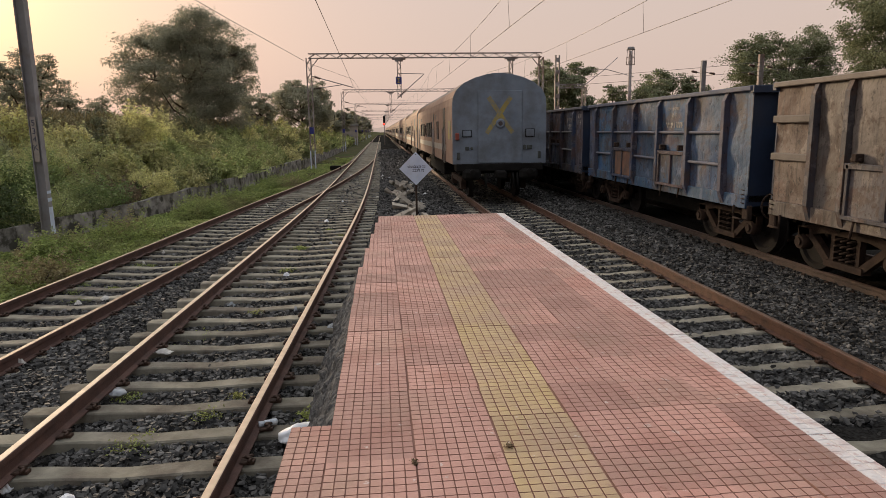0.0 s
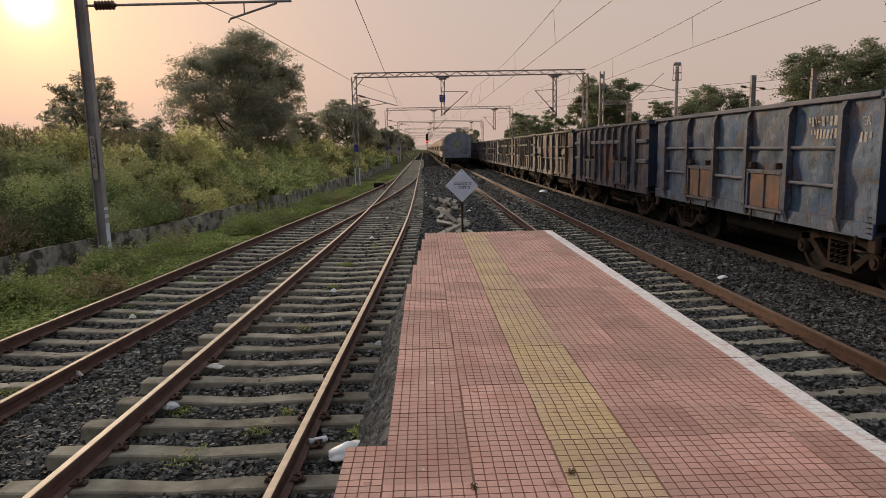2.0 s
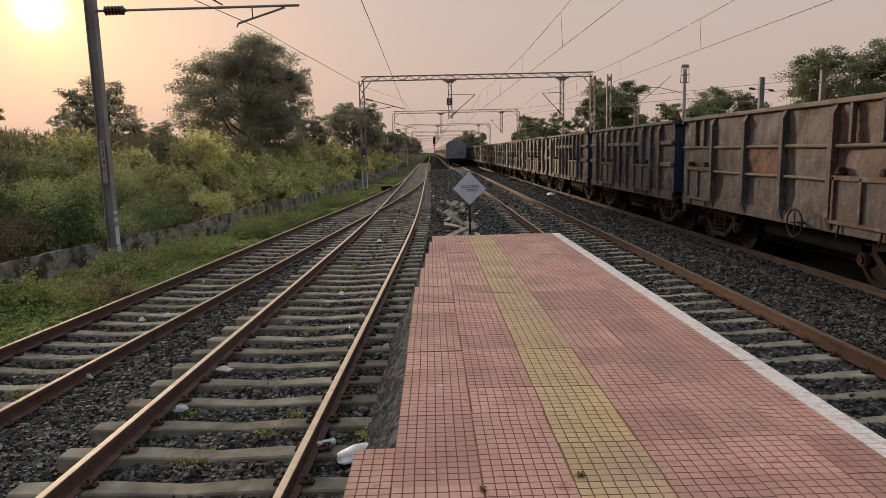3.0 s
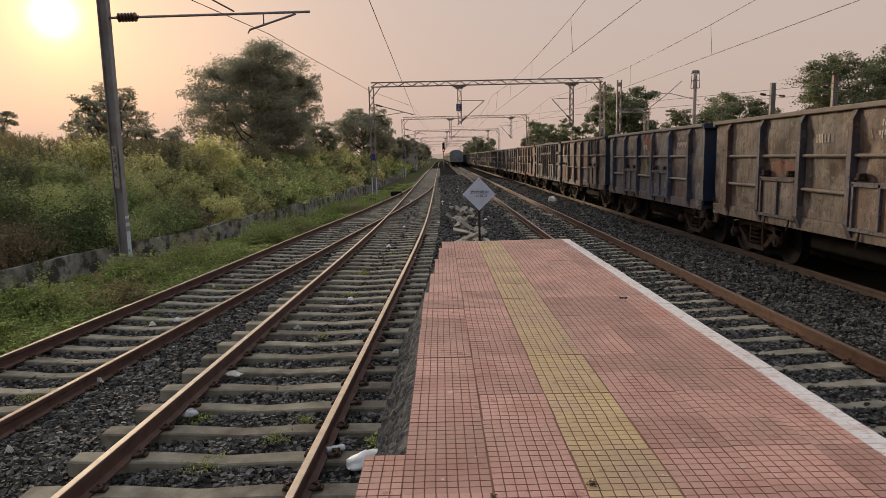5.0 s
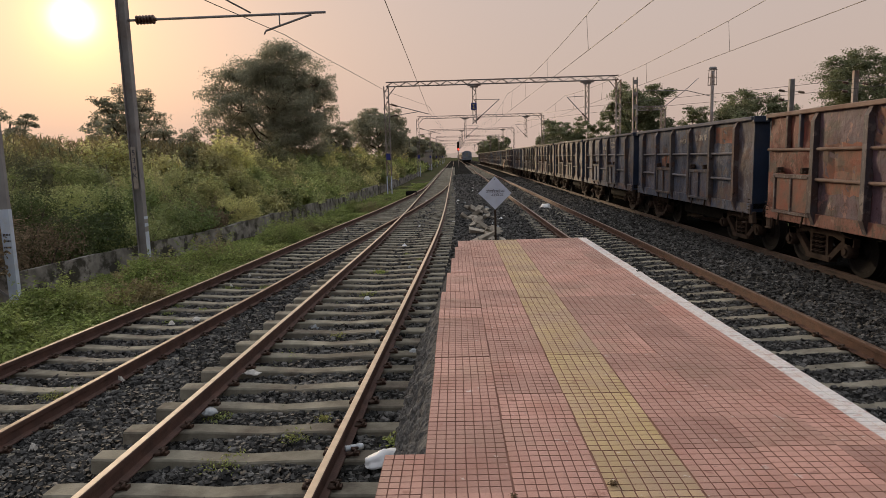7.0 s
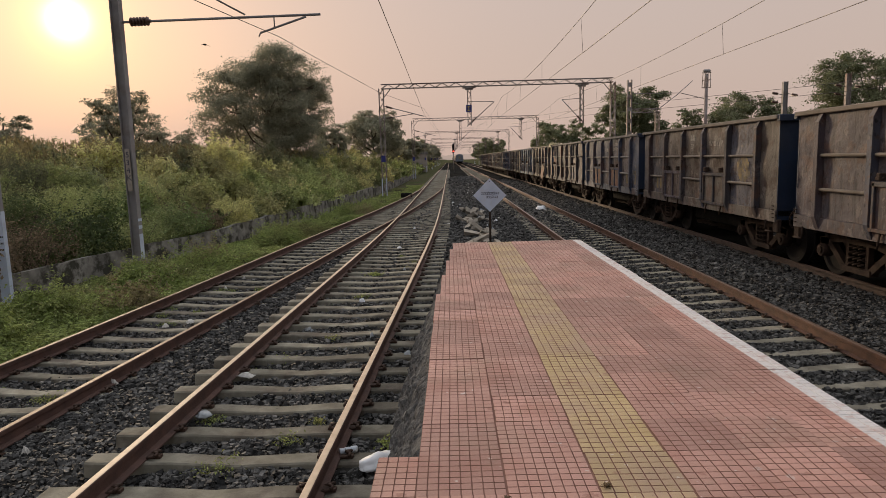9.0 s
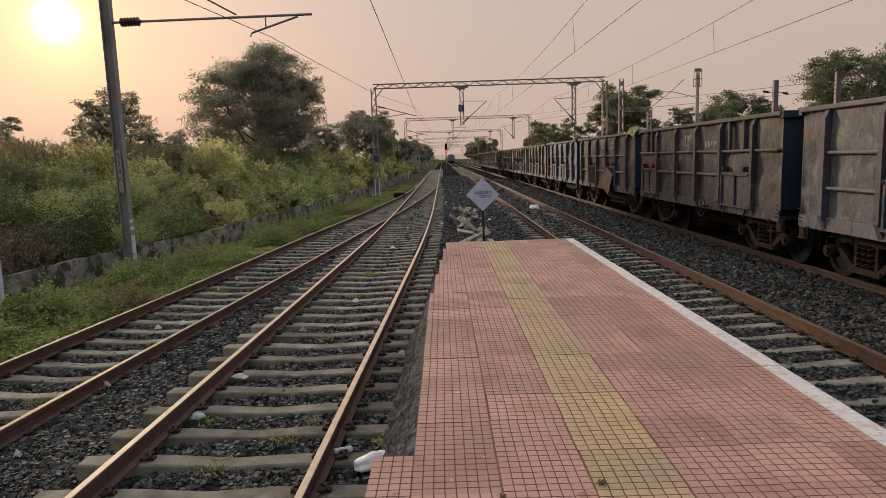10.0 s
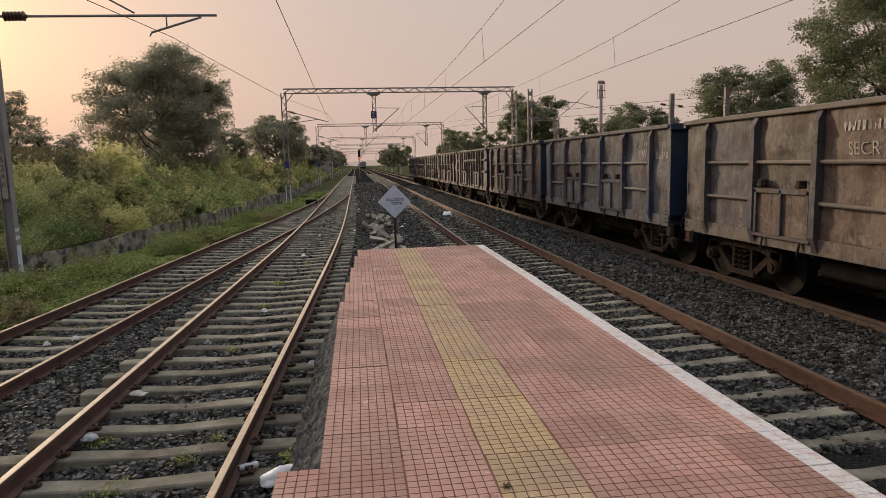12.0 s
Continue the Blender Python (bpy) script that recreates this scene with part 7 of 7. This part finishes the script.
def signal():
    ob = tagged(new("railway_signal"), "railway signal post showing a red light between the tracks", "signal")
    ob.location = (0.75, 130, -0.3)
    bm = bmesh.new()
    rod(bm, (0, 0.15, 0), (0, 0.15, 5.2), 0.09, seg=10)
    part("post", bm, M_GALV, ob)
    bm = bmesh.new()
    box(bm, -0.22, 0.22, -0.1, 0.1, 3.85, 5.6, 0.1)
    head = part("head", bm, M_BLACK, ob)
    bm = bmesh.new()
    rod(bm, (0, -0.1, 4.15), (0, -0.16, 4.15), 0.14, seg=16)
    lamp = bpy.data.materials.new("red_signal_light")
    lamp.use_nodes = True
    b = lamp.node_tree.nodes["Principled BSDF"]
    b.inputs["Base Color"].default_value, b.inputs["Emission Color"].default_value, b.inputs["Emission Strength"].default_value = (0.6, 0.02, 0.02, 1), (1, 0.05, 0.03, 1), 5.0
    part("red_light", bm, lamp, head, "lit red lamp")


signal()


def rubble():
    """Broken plaster blocks tipped beside the sign."""
    r = np.random.default_rng(21)
    for k in range(40):
        u = r.uniform(0, 1)
        y = 16.0 + 16.5 * u
        across = r.uniform(-1, 1)
        x = 0.92 + 0.5 * across
        w, d, h = r.uniform(0.06, 0.13), r.uniform(0.25, 0.62), r.uniform(0.035, 0.08)
        bm = bmesh.new()
        box(bm, -w, w, -d / 2, d / 2, -h, h)
        for v in bm.verts:
            v.co += Vector(r.normal(0, 0.03, 3))
        bmesh.ops.bevel(bm, geom=list(bm.edges), offset=0.012, segments=1, affect="EDGES")
        pile = 0.22 * (1 - abs(across)) * (1 if k % 3 else 0.3)
        ob = part("rubble_block", bm, M_RUBBLE, at=pose(x, y, float(ballast_height(np.array(x), np.array(y))) + 0.05 + pile, r.uniform(-38, 38), r.uniform(-34, 34), r.normal(25, 55)))
        tagged(ob, "broken pale plaster block in a rubble heap", "rubble", "rubble beside the sign")


rubble()


def sheet_scrap(name, x, y, z, w, d, label, category, mat, seed, lift=0.03, turn=0.0):
    """A crumpled light sheet, thick at its folds."""
    r = np.random.default_rng(seed)
    bm = bmesh.new()
    n = 7
    top = [[bm.verts.new(((i / n - 0.5) * w * (1 + 0.05 * r.normal()), (j / n - 0.5) * d * (1 + 0.05 * r.normal()), lift * (1 - (2 * i / n - 1) ** 2) * (1 - (2 * j / n - 1) ** 2) * 2 + 0.25 * lift * r.normal() + 0.012)) for j in range(n + 1)] for i in range(n + 1)]
    low = [[bm.verts.new((v.co.x, v.co.y, v.co.z - 0.010)) for v in row] for row in top]
    for i in range(n):
        for j in range(n):
            bm.faces.new((top[i][j], top[i + 1][j], top[i + 1][j + 1], top[i][j + 1]))
            bm.faces.new((low[i][j], low[i][j + 1], low[i + 1][j + 1], low[i + 1][j]))
    for i in range(n):
        bm.faces.new((top[i][0], low[i][0], low[i + 1][0], top[i + 1][0]))
        bm.faces.new((top[i][n], top[i + 1][n], low[i + 1][n], low[i][n]))
        bm.faces.new((top[0][i], top[0][i + 1], low[0][i + 1], low[0][i]))
        bm.faces.new((top[n][i], low[n][i], low[n][i + 1], top[n][i + 1]))
    ob = part(name, bm, mat, at=pose(x, y, z, 0, 0, turn))
    return tagged(ob, label, category, "litter along the tracks")


def crumpled(name, x, y, z, size, label, category, mat, seed, turn=0.0):
    """A crumpled light bag: a squashed, creased hollow form."""
    bm = bmesh.new()
    bmesh.ops.create_icosphere(bm, subdivisions=3, radius=1.0)
    for v in bm.verts:
        k = 1 + 0.35 * noise.noise(v.co * 1.4 + Vector((seed, 0, 0))) - 0.16 * abs(noise.noise(v.co * 3.3 + Vector((0, seed, 0))))
        v.co = Vector((v.co.x * size[0] * k / 2, v.co.y * size[1] * k / 2, max(-0.25, v.co.z) * size[2] * k))
    for fc in bm.faces:
        fc.smooth = True
    ob = part(name, bm, mat, at=pose(x, y, z, 0, 0, turn))
    return tagged(ob, label, category, "litter along the tracks")


M_BLUISH = material("clear_dirty_plastic", [(0.26, 0.28, 0.29), (0.40, 0.42, 0.43)], 8.0, 0.25)
M_PALEBLUE = material("pale_blue_plastic", [(0.42, 0.46, 0.50), (0.62, 0.64, 0.66)], 30.0, 0.4)
M_PAPER = material("dirty_paper", [(0.5, 0.47, 0.42), (0.62, 0.59, 0.54)], 8.0, 0.8)


def litter():
    def lying(x, y, up=0.03):
        return float(ballast_height(np.array(x), np.array(y))) + up
    crumpled("plastic_bag", -0.69, 5.32, -0.15, (0.40, 0.19, 0.085), "white plastic bag lying against the platform side", "plastic bag", M_PLASTIC, 1, 35)
    crumpled("plastic_cup", -2.65, 6.53, -0.17, (0.15, 0.17, 0.05), "crushed clear plastic cup on the ballast", "plastic cup", M_BLUISH, 2, 10)
    sheet_scrap("paper_scrap", -2.58, 7.75, -0.17, 0.20, 0.10, "torn piece of paper on the ballast", "paper", M_PAPER, 3, 0.02, -20)
    bm = bmesh.new()
    lathe(bm, (-0.085, 0, 0.03), (0.085, 0, 0.03), [(0, 0.02), (0.04, 0.03), (0.3, 0.025), (0.34, 0.031), (0.62, 0.027), (0.66, 0.031), (0.94, 0.029), (1.0, 0.018)], 14)
    tagged(part("plastic_bottle", bm, M_PALEBLUE, at=pose(-0.98, 5.55, -0.17, 0, 0, 20)), "crushed pale blue plastic bottle lying beside the rail", "plastic bottle", "litter along the tracks")
    r = np.random.default_rng(11)
    spots = []
    for k in range(46):
        y = 4 + 40 * r.uniform() ** 1.6
        c = float(np.interp(y, main_line[:, 1], main_line[:, 0])) if k % 3 else float(np.interp(y, siding_line[:, 1], siding_line[:, 0]))
        spots.append((c + r.uniform(-1.3, 1.3), y))
    for k in range(30):
        spots.append((r.uniform(-0.2, 2.0), r.uniform(22, 60)))
    for k, (x, y) in enumerate(spots):
        s = r.uniform(0.06, 0.17)
        if y < 8 and x > -1.3:
            continue
        sheet_scrap("paper_scrap", x, y, lying(x, y), s, s * r.uniform(0.5, 1.1), "small pale scrap of litter on the ballast", "litter", (M_PAPER, M_BLUISH, M_PLASTIC)[k % 3], 40 + k, 0.03, r.uniform(0, 180))


litter()


def weeds():
    """Small weeds between the sleepers and in the tile joints."""
    r = np.random.default_rng(5)
    spots = [(0.74, 3.10, TOP, 0.022), (0.235, 2.98, TOP, 0.018), (-0.60, 5.62, -0.13, 0.13)]
    for k in range(30):
        y = 3.8 + 14 * r.uniform() ** 1.3
        c = float(np.interp(y, main_line[:, 1], main_line[:, 0])) if k % 2 else float(np.interp(y, siding_line[:, 1], siding_line[:, 0]))
        x = c + r.uniform(-0.7, 0.7)
        spots.append((x, y, float(ballast_height(np.array(x), np.array(y))), r.uniform(0.08, 0.22)))
    for x, y, z, s in spots:
        p = r.normal(0, 1, (int(60 + 120 * s / 0.12), 3)) * [s * 0.5, s * 0.5, 0.02] + [0, 0, 0.03]
        p[:, 2] = np.abs(p[:, 2]) * (1.0 if z < 0.5 else 0.3)
        ob = leaf_mesh("weed", p, 0.035 if z < 0.5 else 0.016, M_GRASS if z < 0.5 else M_BRUSH, upright=0.25, slim=0.45)
        ob.location = (x, y, z)
        tagged(ob, "small weed tuft growing between the stones" if z < 0.5 else "tiny dark weed in a tile joint", "weed", kind="stuff")


weeds()


def dry_bank():
    """Tall dry grass standing out of the bushes on top of the bank."""
    n = 60000
    y = 8 + 75 * rng.uniform(0, 1, n) ** 1.5
    wall = np.interp(y, [p[0] for p in WALL_LINE], [p[1] for p in WALL_LINE])
    x = wall - 6.0 - 9.0 * rng.uniform(0, 1, n)
    keep = np.array([noise.noise((a * 0.35, b * 0.35, 7.0)) for a, b in zip(x, y)]) > -0.05
    x, y = x[keep], y[keep]
    z = ground_height(x, y) + 1.6 + rng.uniform(-1.2, 1.0, len(x))
    ob = leaf_mesh("dry_grass", np.stack([x, y, z], 1), 0.42, M_DRY, upright=0.75, slim=0.07)
    tagged(ob, "tall dry yellowish grass on top of the bank", "grass", kind="stuff")


dry_bank()


scatter_stones("ballast_stones", [(-7.2, -0.42, 3.2, 8.0, 640, 0.034), (-7.0, -0.3, 8.0, 16.0, 330, 0.041), (-6.0, -0.2, 16.0, 26.0, 110, 0.055), (2.5, 7.5, 5.0, 11.0, 600, 0.035), (2.5, 7.5, 11.0, 19.0, 320, 0.042), (3.0, 7.5, 19.0, 30.0, 120, 0.055), (-0.4, 2.9, 12.9, 24.0, 190, 0.05), (-0.4, 3.0, 24.0, 40.0, 120, 0.06), (-0.3, 3.2, 40.0, 62.0, 45, 0.085), (-0.3, 3.2, 62.0, 95.0, 14, 0.13), (-5.0, -0.3, 26.0, 42.0, 80, 0.06), (3.0, 7.6, 30.0, 48.0, 90, 0.065), (3.0, 7.6, 48.0, 75.0, 30, 0.095)], M_STONE)

motions()
